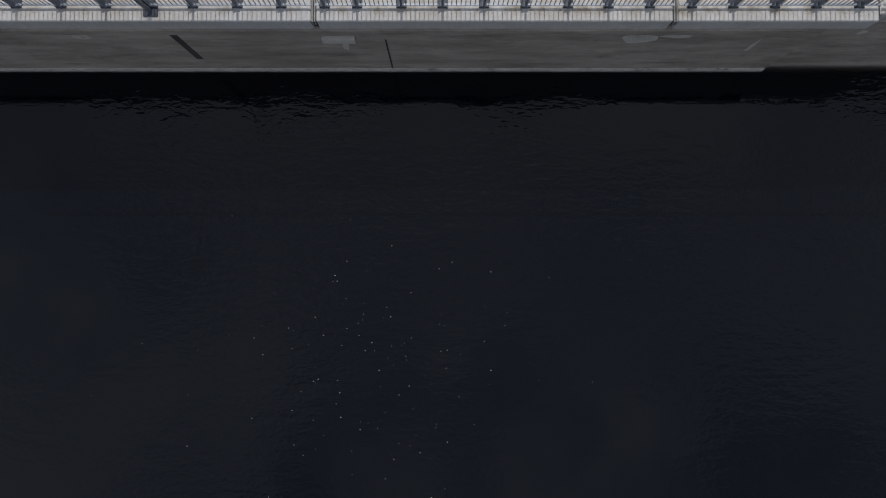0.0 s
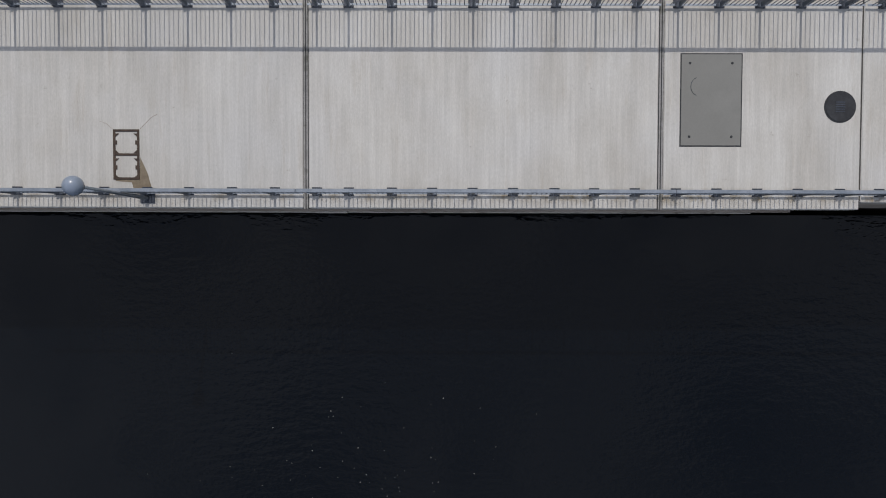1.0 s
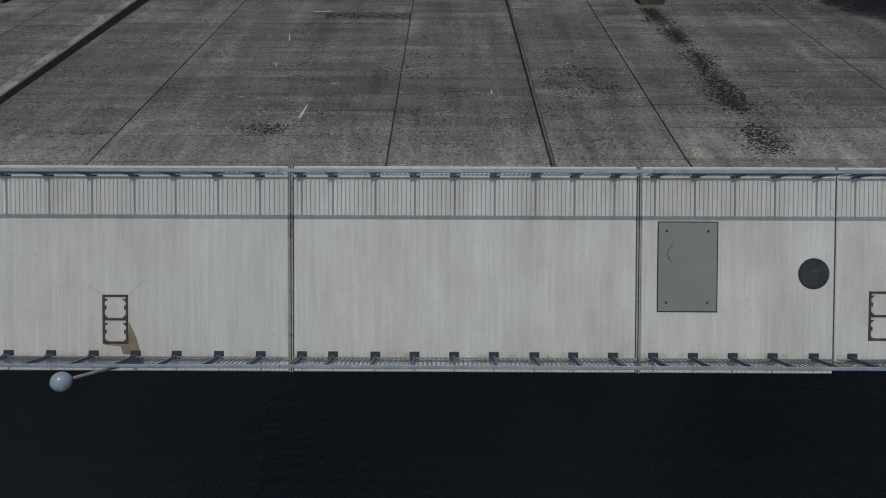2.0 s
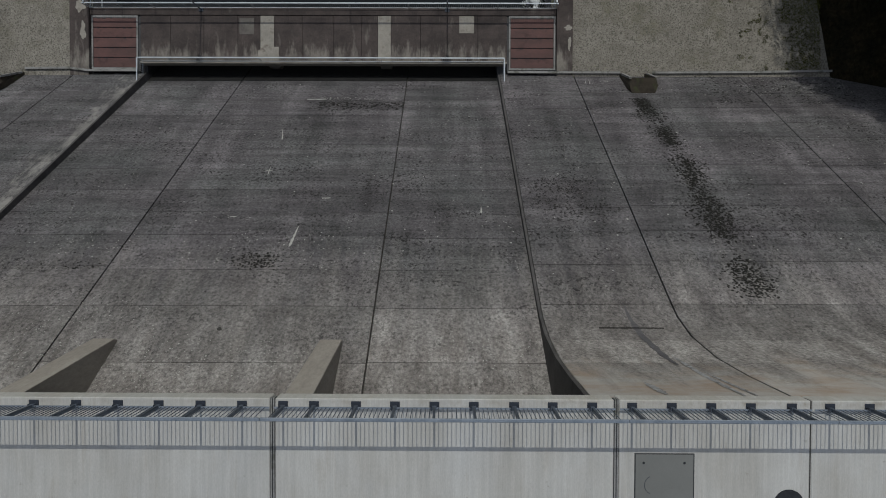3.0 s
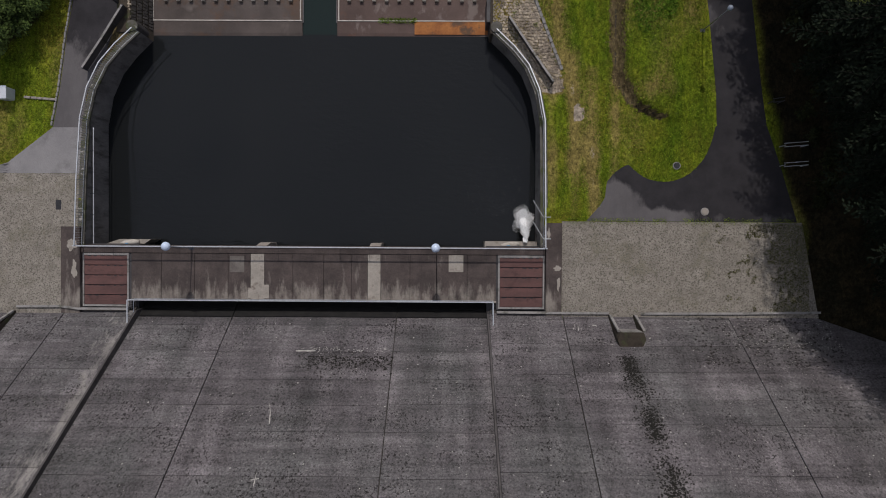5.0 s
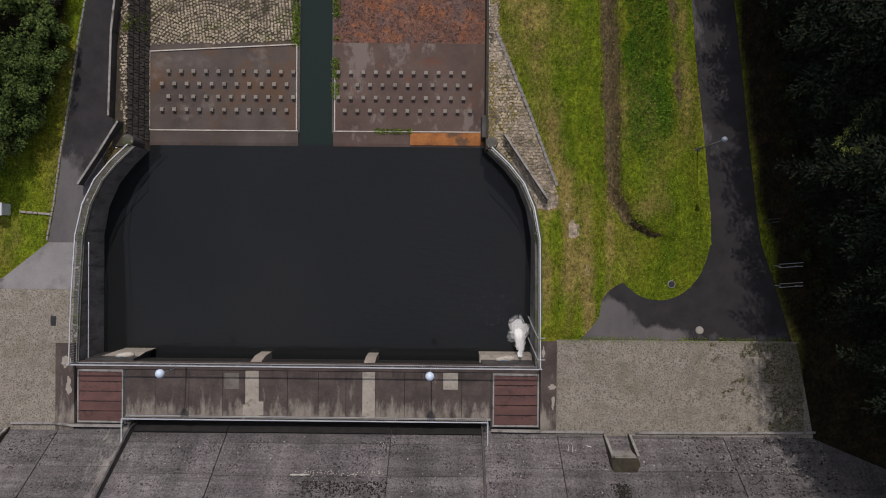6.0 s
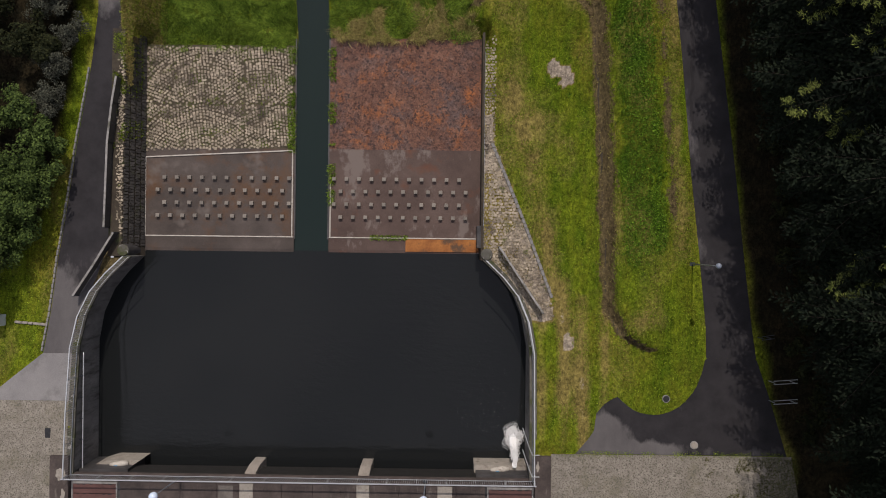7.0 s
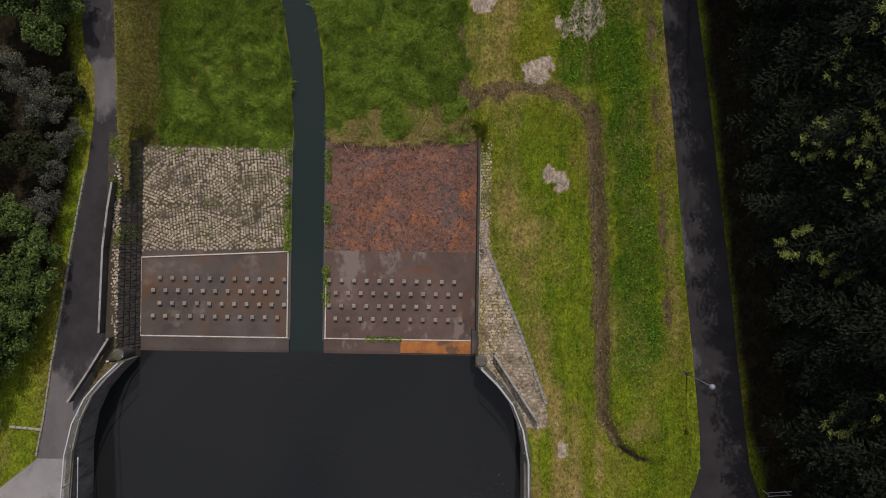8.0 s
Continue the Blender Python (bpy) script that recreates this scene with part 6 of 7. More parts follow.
tufts("grass", 15000, (-20.4, -17.3, 53.5, 72), lambda x, y: x > steps(y, [(53, -19.0), (58, -19.6), (66, -20.0), (72, -20.4)]) and (x < -18.75 or y > 56.5), DRY, 0.08, 0.3, 0.018, 4, "dry brown tall grass on the channel bank")
bed = lambda x, y: gz(x, y) if y > 56.35 else ZS + 0.2
tufts("grass", 62000, (-17.6, -7.8, 56.4, 72), lambda x, y: x < creek_x(y) - 1.22 and y > 56.5 + 0.35 * noise.noise(Vector((x, 0, 0))), TALL, 0.14, 0.40, 0.015, 5, "tall rank green grass beside the creek", bed, lumpy=1.1, lean=0.5)
tufts("grass", 62000, (-7.2, 4.6, 57.0, 72), lambda x, y: creek_x(y) + 1.22 < x < 3.9 + 1.3 * noise.noise(Vector((0.7, y * 0.7, 4))) - 0.06 * (y - 57) and y > 57.2 + 0.3 * noise.noise(Vector((x, 0, 0))), TALL, 0.14, 0.42, 0.015, 6, "tall rank green grass beside the creek", bed, lumpy=1.1, lean=0.6)
tufts("grass", 6000, (-5.5, 4.0, 57.2, 59.5), lambda x, y: noise.noise(Vector((x * 0.5, y * 0.8, 2))) > 0.25 * (y - 58.6), DRY, 0.3, 0.65, 0.025, 7, "pale flattened reeds at the creek bank", bed, lean=0.9)
# The undergrowth tone on this verge stands in for the trees' shade.
tufts("grass", 3000, (19.5, 25.8, 30, 70), lambda x, y: x > steps(y, [(30, 24.6), (33.5, 23.4), (37, 22.5), (48, 21.1), (59, 19.7), (66, 18.6), (70, 18.2)]) and wood_at(x, y) < 0.4, FERN, 0.06, 0.2, 0.02, 8, "grass verge at the forest edge with tree shade in its colour")
tufts("grass", 900, (-8.75, -8.25, 49.4, 56.6), lambda x, y: noise.noise(Vector((0, y * 0.9, 3))) > -0.1, TALL, 0.1, 0.3, 0.02, 9, "weeds along the creek edge", lambda x, y: ZW + 0.05)
tufts("grass", 900, (-5.95, -5.45, 45.5, 56.6), lambda x, y: noise.noise(Vector((0, y * 0.7, 8))) > 0.0, TALL, 0.1, 0.32, 0.02, 10, "weeds along the creek edge", lambda x, y: ZW + 0.05)
tufts("grass", 260, (-3.0, -0.4, 43.4, 43.7), lambda x, y: True, TALL, 0.08, 0.2, 0.02, 12, "weeds in the apron joint", lambda x, y: ZW + 0.08)
tufts("grass", 2200, (9.3, 24, 29.55, 29.95), lambda x, y: noise.noise(Vector((x * 0.7, 0, 3))) > -0.15, BLADE, 0.04, 0.12, 0.02, 13, "grass fringe along the gravel edge", gz)
tufts("moss", 15000, (17.5, 25.0, 23.9, 29.6), lambda x, y: noise.noise(Vector((x * 0.7, y * 0.7, 9))) + 0.5 * noise.noise(Vector((x * 3, y * 3, 4))) + 0.15 * (x - 21.8) > 0.12, DRYMOSS, 0.01, 0.035, 0.042, 34, "olive moss creeping over the gravel", lambda x, y: gz(x, y) + 0.055)
tufts("grass", 900, (9.3, 25, 23.9, 24.3), lambda x, y: noise.noise(Vector((x * 0.7, 0, 9))) > 0.05, BLADE, 0.03, 0.09, 0.015, 14, "sparse moss and grass along the kerb", gz)

# ---- moss, lichen and marks on the dam face ----
def on_face(prof, x, y):
    ys, zs = [p[0] for p in prof[5:]], [p[1] for p in prof[5:]]
    return float(np.interp(y, ys, zs))


def flecks(name, items, mat, label, seed, prof, rise=0.02):
    """Small uneven lumps on the slope; items are (x, y, radius)."""
    rs = random.Random(seed)
    verts, faces = [], []
    for x, y, r in items:
        if y < prof[5][0] or y > prof[6][0] - 0.1:
            continue
        z = on_face(prof, x, y)
        n = 5
        k = len(verts)
        a0 = rs.uniform(0, 6)
        for i in range(n):
            a = a0 + 6.283 * i / n
            q = r * rs.uniform(0.6, 1.3)
            yy = y + math.sin(a) * q * 0.55
            verts.append((x + math.cos(a) * q, yy, on_face(prof, x, yy) + 0.003))
        verts.append((x, y + rise * 0.8 * r / 0.05 * 0.5, z + rise * r / 0.05 * 0.6))
        faces += [(k + i, k + (i + 1) % n, k + n) for i in range(n)]
    return tagged(arrays(name, verts, faces, mat), label, "moss", kind="stuff")


rm = random.Random(77)
right_moss, chute_moss, left_moss, pale_r, pale_c = [], [], [], [], []
for k in range(5200):
    y = rm.uniform(11.3, 23.6)
    for lst, xa, xb in ((right_moss, 4.8, 26), (chute_moss, -18.4, 4.3), (left_moss, -27, -18.9)):
        x = rm.uniform(xa, xb)
        band = min(abs(y - (11.14 + (-9.5 - z) / 1.52)) for z in LIFTS[4:14])
        d = noise.noise(Vector((x * 0.25, y * 0.35, 4))) + 0.5 * noise.noise(Vector((x * 0.9, y * 0.9, 1)))
        if lst is left_moss and k % 3:
            continue
        if d + 0.35 * math.exp(-(band / 0.12) ** 2) > blend(0.5, 0.2, (y - 12.5) / 2.5):
            lst.append((x, y, rm.uniform(0.010, 0.03)))
for k in range(5200):
    y = rm.uniform(11.2, 21.6)
    c = steps(y, [(11, 12.6), (15, 12.75), (17, 12.9), (19.5, 12.8), (21.8, 12.5)])
    if noise.noise(Vector((0.3, y * 0.8, 6))) > -0.22 + 0.6 * (rm.random() - 0.6):
        right_moss.append((rm.gauss(c, 0.26 + 0.22 * (0.5 + 0.5 * math.sin(y * 2.3))), y, rm.uniform(0.018, 0.065)))
for k in range(480):
    right_moss.append((rm.uniform(17, 26), rm.uniform(21.2, 23.6), rm.uniform(0.03, 0.08)))
    pale_r.append((rm.uniform(19, 26), rm.uniform(22.0, 23.5), rm.uniform(0.012, 0.035)))
for k in range(900):
    x, y = rm.uniform(-17, 4), rm.uniform(11.2, 14.5)
    if noise.noise(Vector((x * 0.4, y * 0.8, 9))) > 0.1:
        pale_c.append((x, y, rm.uniform(0.012, 0.035)))
for k in range(420):
    x = rm.uniform(-7.0, -1.7)
    if k % 3 == 0:
        pale_c.append((x, 21.7 + rm.gauss(0, 0.07), rm.uniform(0.012, 0.04)))
    chute_moss.append((x + rm.uniform(0, 0.3), 21.4 - abs(rm.gauss(0, 0.35)), rm.uniform(0.03, 0.07)))
for k in range(260):
    pale_c.append((rm.uniform(-18, 4), rm.uniform(11.5, 23.3), rm.uniform(0.012, 0.05)))
    pale_r.append((rm.uniform(5, 25), rm.uniform(11.5, 23.3), rm.uniform(0.012, 0.05)))
for cx, cy, sx, sy, n in ((6.9, 15.8, 0.7, 0.35, 260), (7.6, 14.6, 0.6, 0.3, 160), (5.3, 15.0, 0.3, 0.3, 70), (13.2, 21.4, 0.7, 0.3, 90)):
    right_moss += [(rm.gauss(cx, sx), rm.gauss(cy, sy), rm.uniform(0.015, 0.05)) for k in range(n)]
for cx, cy, sx, sy, n in ((-6.4, 12.4, 0.6, 0.18, 320), (-13.6, 11.8, 0.8, 0.3, 260), (-2.8, 15.6, 0.4, 0.6, 120), (1.8, 10.8, 0.9, 0.08, 160), (-4.5, 21.2, 1.4, 0.3, 240)):
    chute_moss += [(rm.gauss(cx, sx), rm.gauss(cy, sy), rm.uniform(0.015, 0.05)) for k in range(n)]
for k in range(520):
    x, y = rm.uniform(16, 26), rm.uniform(20.3, 23.5)
    if noise.noise(Vector((x * 0.5, y * 0.9, 21))) > -0.1:
        pale_r.append((x, y, rm.uniform(0.008, 0.026)))
    x, y = rm.uniform(-27, -19), rm.uniform(17.0, 23.5)
    if noise.noise(Vector((x * 0.5, y * 0.9, 22))) > 0.0:
        left_moss.append((x, y, rm.uniform(0.02, 0.05)))
        pale_r.append((x + 0.3, y + 0.1, rm.uniform(0.008, 0.02)))
upper = []
for cx, cy, sx, sy, n in ((-13.2, 9.3, 1.6, 0.45, 300), (-8.2, 9.1, 0.9, 0.35, 220), (-4.9, 9.3, 0.6, 0.3, 160), (2.3, 9.4, 1.2, 0.4, 150), (-12.0, 10.6, 1.2, 0.2, 90)):
    upper += [(min(max(rm.gauss(cx, sx), -18.2), 4.2), max(rm.gauss(cy, sy), 8.3), rm.uniform(0.01, 0.032)) for k in range(n)]
flecks("lichen", upper, LICHEN, "pale lime crystals on the upper chute", 6, [(0, 0)] * 5 + [(8.1, -5.1)] + CHUTE_PROFILE[6:], 0.008)
flecks("moss", right_moss, MOSS, "dark moss clumps on the dam face", 1, RIGHT_PROFILE)
flecks("moss", left_moss, MOSS, "dark moss clumps on the dam face", 2, RIGHT_PROFILE)
flecks("moss", chute_moss, MOSS, "dark moss clumps along the chute joints", 3, [(0, 0)] * 5 + CHUTE_PROFILE[5:])
flecks("lichen", pale_c, LICHEN, "pale lichen and lime flecks on the chute", 4, [(0, 0)] * 5 + CHUTE_PROFILE[5:], 0.008)
flecks("lichen", pale_r, LICHEN, "pale lichen and lime flecks on the face", 5, RIGHT_PROFILE, 0.008)

# lime marks and drain holes
def mark(prof, pts, wide, mat, label):
    """A thin lime crust that widens towards its lower end."""
    verts, faces = [], []
    fine = []
    for p, q in zip(pts, pts[1:]):
        fine += [(p[0] + (q[0] - p[0]) * u / 5, p[1] + (q[1] - p[1]) * u / 5) for u in range(5)]
    fine.append(pts[-1])
    n = len(fine)
    flat = abs(pts[-1][0] - pts[0][0]) > abs(pts[-1][1] - pts[0][1])
    for k, (x, y) in enumerate(fine):
        u = k / (n - 1)
        h = wide * 0.5 * (0.25 + 0.9 * u if not flat else 0.7) * (1.0 if k < n - 1 else 0.35) * (1 + 0.3 * math.sin(k * 2.7 + x))
        dx, dy = (0, h) if flat else (h, 0)
        verts += [(x - dx, y - dy, on_face(prof, x, y - dy) + 0.012), (x + dx, y + dy, on_face(prof, x, y + dy) + 0.012)]
        if k:
            b = len(verts)
            faces.append((b - 4, b - 3, b - 1, b - 2))
    tagged(arrays("lime_mark", verts, faces, mat), label, "stain", "lime marks")


CH = [(0, 0)] * 5 + [(8.1, -5.1)] + CHUTE_PROFILE[6:]
for pts, wide in (([(-8.05, 19.3), (-7.85, 18.9), (-7.74, 18.5)], 0.07), ([(-7.85, 16.55), (-7.45, 16.6)], 0.05), ([(-7.66, 16.8), (-7.62, 16.35)], 0.06),
                  ([(-5.24, 13.8), (-5.28, 13.4), (-5.33, 12.95)], 0.12), ([(2.68, 14.72), (2.67, 14.4)], 0.08),
                  ([(-7.4, 21.64), (-6.2, 21.65)], 0.09), ([(-8.4, 14.2), (-8.1, 14.2)], 0.05), ([(-4.6, 15.1), (-4.2, 15.12)], 0.06)):
    mark(CH, pts, wide, LICHEN, "pale lime run on the chute concrete")
RP = RIGHT_PROFILE
for pts, wide in (([(9.9, 23.2), (9.75, 22.9)], 0.05), ([(10.1, 23.2), (10.05, 22.85)], 0.05), ([(11.0, 23.15), (11.3, 23.1)], 0.07)):
    mark(RP, pts, wide, LICHEN, "pale lime run on the dam face")
def run_down(x0, x1, za, zb, wide, mat, label):
    """A run that follows the curved upper face from one height to another."""
    zs, ys = [-p[1] for p in RIGHT_PROFILE], [p[0] for p in RIGHT_PROFILE]
    verts, faces = [], []
    n = 22
    for k in range(n + 1):
        u = k / n
        z = za + (zb - za) * u
        y = float(np.interp(-z, zs, ys)) + 0.006
        x = x0 + (x1 - x0) * u
        h = wide * (0.5 + 0.08 * math.sin(k * 1.7) + 0.06 * math.sin(k * 4.1)) * min(1.0, 0.3 + 3 * u, 3.2 * (1.02 - u))
        verts += [(x - h, y, z), (x + h, y, z)]
        if k:
            b = len(verts)
            faces.append((b - 4, b - 3, b - 1, b - 2))
    tagged(arrays("seepage_mark", verts, faces, mat), label, "stain", "seepage marks")


damp = surface("damp_streak", (0.075, 0.07, 0.076), (0.135, 0.128, 0.135), 3, 20)
lime = surface("lime_run", (0.22, 0.21, 0.21), (0.40, 0.40, 0.41), 2.5, 18, stain=(0.13, 0.12, 0.12), stain_at=(0.5, 0.62), stain_scale=3.0)
run_down(8.15, 7.95, -0.8, -5.5, 0.16, lime, "whitish lime run under the crest")
run_down(8.45, 8.2, -0.8, -3.6, 0.10, lime, "whitish lime run under the crest")
run_down(7.75, 7.5, -4.2, -9.3, 0.22, damp, "dark damp run below the lime")
run_down(6.35, 6.2, -0.9, -2.2, 0.2, lime, "whitish lime run under the crest")
bm = bmesh.new()
bar(bm, (6.3, 10.32, -7.78), (8.5, 10.32, -7.78), 0.05, 0.03, (0, 0.83, 0.55))
tagged(part("crack", bm, MOSS), "black horizontal crack in the upper dam face", "crack")
hole = thing("drain_hole", "small drain hole in the chute with a dark run below it", "drain")
zc = on_face(CH, -6.72, 10.1)
part("lip", ball(0.12, 12, 8, (-6.72, 10.05, zc - 0.02)), FACE, hole)
part("mouth", tube(bmesh.new(), [(-6.72, 10.08, zc - 0.05), (-6.72, 10.19, zc + 0.03)], 0.075, 10), BODY, hole)

# ---- white water jet ----
jet = thing("water_jet", "white foaming water jet falling into the pool", "water")
rw = random.Random(8)
path_, wide_ = [(7.02, 28.36, -30.05), (7.02, 28.6, -30.1), (7.03, 28.95, -30.45), (7.04, 29.3, -31.0), (7.05, 29.7, -31.55), (7.05, 29.9, ZW)], [0.09, 0.12, 0.17, 0.24, 0.32, 0.26]
bm = tube(bmesh.new(), path_, wide_, 16)
for vtx in bm.verts:
    vtx.co += Vector((rw.gauss(0, 0.045), rw.gauss(0, 0.045), rw.gauss(0, 0.03)))
part("stream", bm, FOAM, jet, "falling white stream")
verts, faces = [], []
for k in range(7500):
    a = rw.uniform(0, 6.283)
    lobe = 0.60 + 0.07 * math.sin(a * 5 + 1.0) + 0.10 * math.sin(a * 3 + 2.0)
    r = lobe * rw.random() ** 0.6 if k % 5 else lobe * rw.uniform(0.8, 1.45)
    x, y = 7.05 + math.cos(a) * r * 0.92, 29.95 + math.sin(a) * r * 1.05
    s = rw.uniform(0.012, 0.055) * math.exp(-r * 0.8)
    z = ZW + 0.01 + max(0, 0.40 - r * 0.45) * rw.random()
    if k % 3 == 0:
        u = rw.random() ** 0.7
        x, y, z = 7.03 + rw.gauss(0, 0.05 + 0.16 * u), 28.5 + 1.35 * u + rw.gauss(0, 0.05), -30.05 - 1.75 * u * u + rw.gauss(0, 0.05)
    b = len(verts)
    verts += [(x - s, y, z), (x, y - s, z), (x + s, y, z), (x, y + s, z), (x, y, z + s), (x, y, z - s)]
    faces += [(b, b + 1, b + 4), (b + 1, b + 2, b + 4), (b + 2, b + 3, b + 4), (b + 3, b, b + 4), (b + 1, b, b + 5), (b + 2, b + 1, b + 5), (b + 3, b + 2, b + 5), (b, b + 3, b + 5)]
arrays("foam", verts, faces, FOAM, jet)


def specks(spots, z, label):
    verts, faces = [], []
    for x, y, r in spots:
        b = len(verts)
        verts += [(x - r, y, z), (x, y - r * 0.8, z), (x + r, y, z), (x, y + r * 0.7, z), (x, y, z + r * 0.4)]
        faces += [(b, b + 1, b + 4), (b + 1, b + 2, b + 4), (b + 2, b + 3, b + 4), (b + 3, b, b + 4)]
    tagged(arrays("flecks", verts, faces, LICHEN), label, "flecks", kind="stuff")


specks([(rw.gauss(-2.2, 2.6), rw.gauss(-2.4, 2.0), rw.uniform(0.006, 0.018)) for k in range(150)], LAKE_Z + 0.002, "tiny pale flecks floating on the reservoir")
specks([(min(rw.gauss(5.9, 1.1) - 0.12 * k / 40, 7.6), abs(rw.gauss(0, 2.4)) + 30.2, rw.uniform(0.005, 0.020)) for k in range(300)], ZW + 0.002, "small pale flecks on the pool surface")


# ---- stone paving of the channel, last ----
def paver(rs, sx, sy, h, jag):
    """A low uneven stone with a worn top."""
    out = []
    for cx, cy in ((-1, -1), (1, -1), (1, 1), (-1, 1)):
        out.append((cx * sx / 2 * rs.uniform(1 - jag, 1), cy * sy / 2 * rs.uniform(1 - jag, 1)))
    return [(x, y, -0.08) for x, y in out] + [(x * 0.97, y * 0.97, h * 0.55) for x, y in out] + [(x * 0.90, y * 0.90, h * rs.uniform(0.85, 1.1)) for x, y in out]


PF = [(0, 1, 5, 4), (1, 2, 6, 5), (2, 3, 7, 6), (3, 0, 4, 7), (4, 5, 9, 8), (5, 6, 10, 9), (6, 7, 11, 10), (7, 4, 8, 11), (8, 9, 10, 11)]
rp = random.Random(31)
kinds = []
for k in range(14):
    me = bpy.data.meshes.new("paving_stone")
    me.from_pydata(paver(rp, rp.uniform(0.17, 0.24), rp.uniform(0.16, 0.225), 0.07, 0.34), [], PF)
    me.materials.append(STONE)
    kinds.append(me)
field = tagged(part("stone_bed", boxed(-18.6, -8.29, 49.62, 56.75, -33, ZW + 0.04), PAVE_BED), "rough stone paving with mossy joints beside the creek", "paving", kind="structure")
loose_v, loose_f = [], []
placed = 0
FX, FY = [-18.62, -11.83, -8.36], [49.2, 52.65, 56.68]
for xa, xb, ya, yb in [(a, b, c, d) for c, d in zip(FY, FY[1:]) for a, b in zip(FX, FX[1:])]:
    cx, cy = (xa + xb) / 2 + rp.uniform(-0.9, 0.9), ya - 1.3
    for ring_k in range(38):
        r = 0.5 + ring_k * 0.205
        step = 0.228 / r
        for q in range(int(3.2 / step)):
            a = (q + (ring_k % 2) * 0.5) * step + rp.uniform(-0.025, 0.025) / r
            wob = 0.15 * noise.noise(Vector((a * 4, r * 1.5, cx))) + rp.uniform(-0.03, 0.03)
            x, y = cx + (r + wob) * math.cos(a), cy + (r + wob) * math.sin(a)
            if not (xa + 0.07 < x < xb - 0.07 and ya + 0.06 < y < yb - 0.06) or y < 49.4 + 0.035 * (x + 18.6) or rp.random() < 0.025:
                continue
            sx, sy = rp.uniform(0.17, 0.24), rp.uniform(0.16, 0.225)
            rot, lift = math.degrees(a) + rp.uniform(-24, 24), ZW + 0.03 + rp.uniform(-0.012, 0.014)
            if y < 52.4 and placed < 300:
                shared("paving_stone", kinds[rp.randrange(14)], field, (x, y, lift), rot)
                placed += 1
            else:
                b = len(loose_v)
                m = pose(x, y, lift, 0, 0, rot)
                loose_v += [tuple(m @ Vector(p)) for p in paver(rp, sx, sy, 0.07, 0.34)]
                loose_f += [tuple(b + e for e in fc) for fc in PF]
tagged(arrays("paving_stones", loose_v, loose_f, STONE_REST, field), "uneven buff paving stones", kind="stuff")

# iron-stained rubble on the other side of the creek
bed2 = tagged(part("stone_bed", boxed(-5.88, 4.55, 49.62, 57.3, -33, ZW + 0.04), RUST_BED), "rust-red iron-stained stone bed beside the creek", "paving", kind="structure")
vv, ff = [], []
for j in range(40):
    for i in range(52):
        x, y = -5.75 + (i + rp.random()) * 10.1 / 52, 49.75 + (j + rp.random()) * 7.3 / 40
        if noise.noise(Vector((x * 0.45, y * 0.45, 12))) < -0.1 + 0.25 * rp.random():
            continue
        b = len(vv)
        m = pose(x, y, ZW + 0.02, 0, 0, rp.uniform(0, 90))
        s = rp.uniform(0.5, 1.0)
        vv += [tuple(m @ Vector(p)) for p in paver(rp, 0.17 * s, 0.14 * s, 0.06 * s, 0.4)]
        ff += [tuple(b + q for q in fc) for fc in PF]
tagged(arrays("rubble", vv, ff, RUST_STONE, bed2), "small rust-stained stones", kind="stuff")

# stone-paved corner and strip on the lawn side
corner = []
cf = []
for j in range(60):
    for i in range(26):
        x, y = 5.05 + (i + 0.5 + (j % 2) * 0.5) * 0.2 + rp.uniform(-0.04, 0.04), 38.4 + (j + 0.5) * 0.205 + rp.uniform(-0.04, 0.04)
        if x > steps(y, [(38, 9.5), (40, 9.05), (50, 5.3), (52, 5.3)]) or x < steps(y, [(36, 8.6), (38.2, 8.2), (39.8, 7.5), (41, 6.6), (42.1, 5.5), (42.9, 5.2), (52, 5.05)]):
            continue
        if rp.random() < 0.04:
            continue
        b = len(corner)
        m = pose(x, y, gz(x, y) - 0.01, 0, 0, rp.uniform(-40, 40))
        corner += [tuple(m @ Vector(p)) for p in paver(rp, rp.uniform(0.17, 0.25), rp.uniform(0.15, 0.22), 0.06, 0.3)]
        cf += [tuple(b + q for q in fc) for fc in PF]
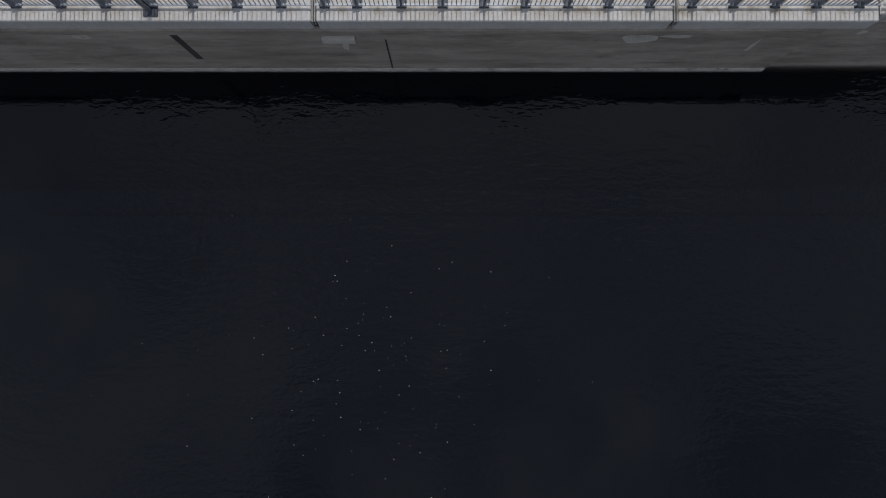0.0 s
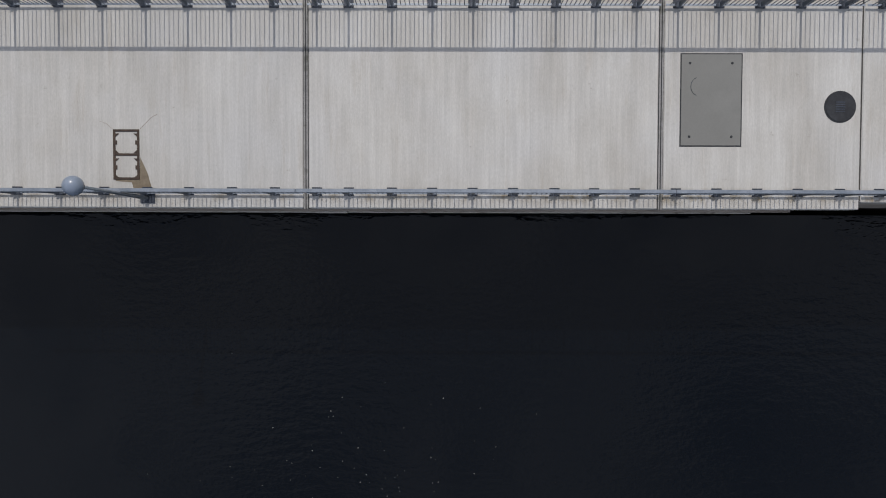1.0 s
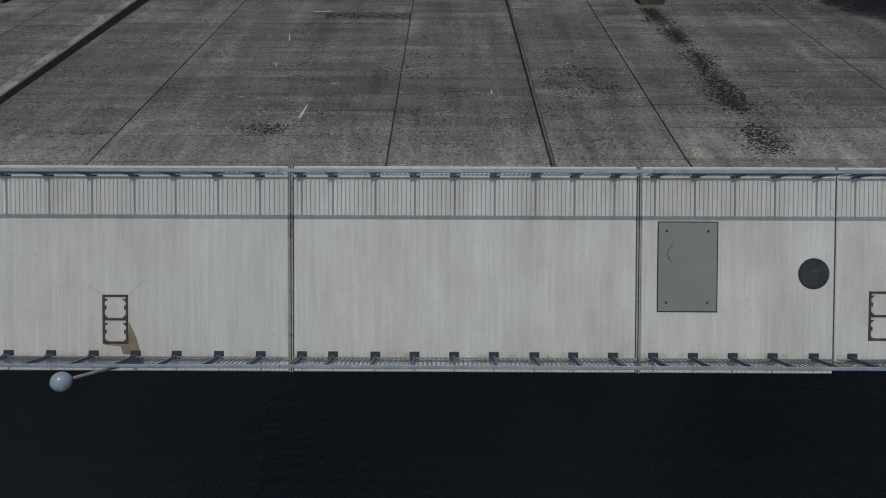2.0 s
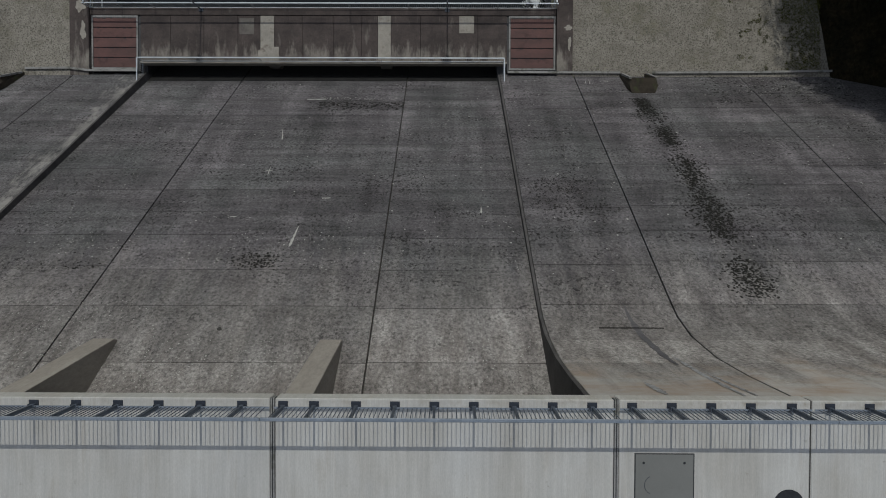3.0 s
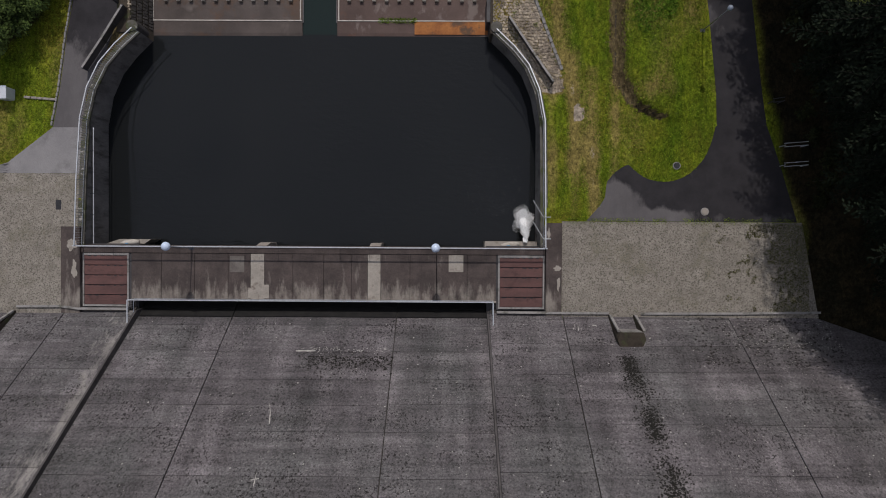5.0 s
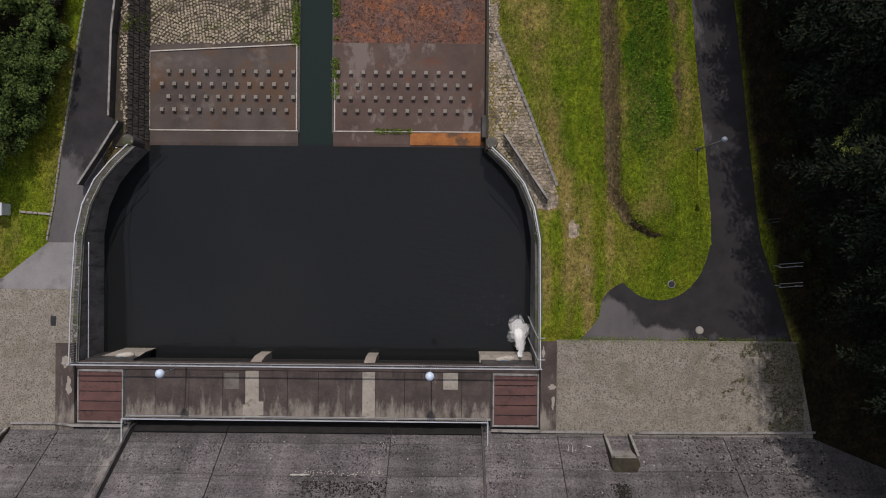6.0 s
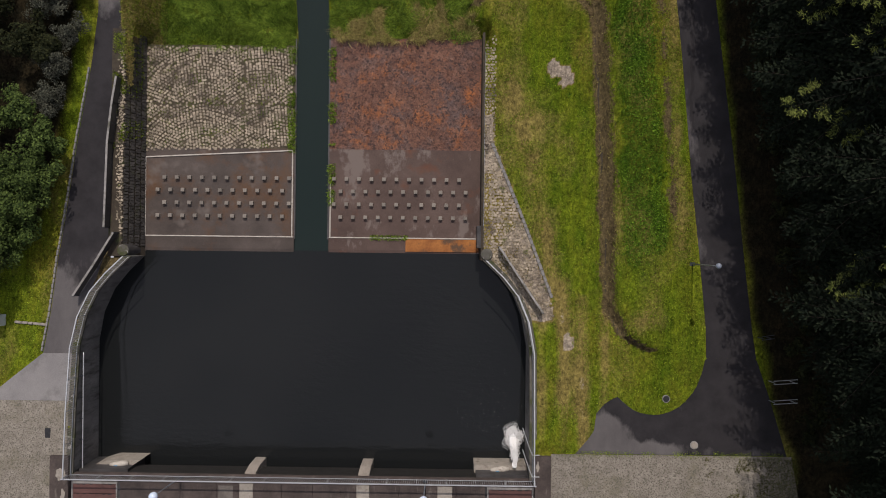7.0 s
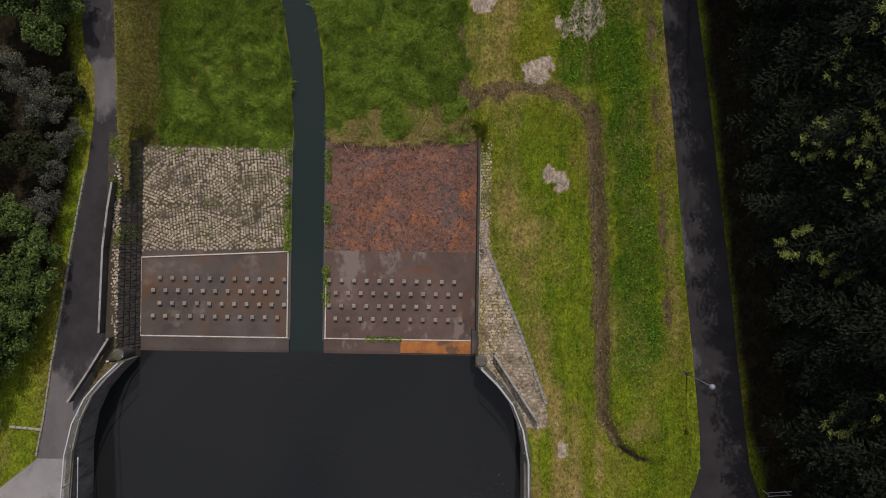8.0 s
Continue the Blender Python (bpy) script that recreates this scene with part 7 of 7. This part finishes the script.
for j in range(75):
    for i in range(4):
        y = 43.0 + j * 0.19
        for xa, xb, zz_ in ((4.74, 5.45, None), (-19.75, -19.3, -0.0)):
            x = xa + (i + 0.5 + 0.5 * (j % 2) - 0.25) * (xb - xa) / 4 + rp.uniform(-0.04, 0.04)
            b = len(corner)
            zb = gz(x, y) + 0.0 if zz_ is None else gz(-20.0, min(y, 56.2)) + 0.05
            m = pose(x, y + rp.uniform(-0.05, 0.05), zb + rp.uniform(-0.03, 0.01), 0, 0, rp.uniform(-50, 50))
            corner += [tuple(m @ Vector(p)) for p in paver(rp, rp.uniform(0.1, 0.19), rp.uniform(0.12, 0.2), 0.05, 0.35)]
            cf += [tuple(b + q for q in fc) for fc in PF]
slope_v, slope_f = [], []
for j in range(76):
    for i in range(4):
        y = 42.9 + j * 0.19 + rp.uniform(-0.03, 0.03)
        u = (i + 0.5) / 4
        zt_ = gz(-20.0, min(y, 56.2)) + 0.06
        x, z = -18.62 - 0.68 * u, (ZS + 0.25) + (zt_ - ZS - 0.25) * u
        b = len(slope_v)
        m = pose(x, y, z, 0, 62, 0) @ pose(0, 0, 0, 0, 0, rp.uniform(-15, 15))
        slope_v += [tuple(m @ Vector(p)) for p in paver(rp, 0.42, 0.18, 0.05, 0.25)]
        slope_f += [tuple(b + q for q in fc) for fc in PF]
tagged(arrays("slope_stones", slope_v, slope_f, DARK_STONE), "dark damp stone facing of the channel bank", "paving", kind="stuff")
tufts("grass", 3200, (-20.0, -18.7, 48.6, 57), lambda x, y: noise.noise(Vector((x * 0.9, y * 0.7, 5))) > -0.02 + 0.05 * (53 - y), BLADE, 0.08, 0.25, 0.02, 31, "green weeds between the bank stones",
      lambda x, y: gz(-20.0, min(y, 56.2)) + 0.06 if x < -19.3 else ZS + 0.25 + (gz(-20.0, min(y, 56.2)) - 0.19 - ZS) * (-18.62 - x) / 0.68)
tufts("grass", 3200, (-18.5, -8.4, 49.7, 56.7), lambda x, y: noise.noise(Vector((x * 0.8, y * 0.8, 15))) > 0.12 or abs(y - 52.65) < 0.1 or x < -18.1, BLADE, 0.04, 0.10, 0.014, 32, "moss and grass in the paving joints", lambda x, y: ZW + 0.08)
tufts("grass", 2600, (5.0, 9.3, 38.4, 52), lambda x, y: steps(y, [(36, 8.6), (38.2, 8.2), (39.8, 7.5), (41, 6.6), (42.1, 5.5), (42.9, 5.2), (52, 5.05)]) < x < steps(y, [(38, 9.5), (40, 9.05), (50, 5.3), (52, 5.3)]), DRY, 0.04, 0.12, 0.016, 33, "dry grass between the paving stones")
tagged(arrays("rubble_paving", corner, cf, STONE_REST), "rough stone paving between pool wall and lawn", "paving", kind="stuff")
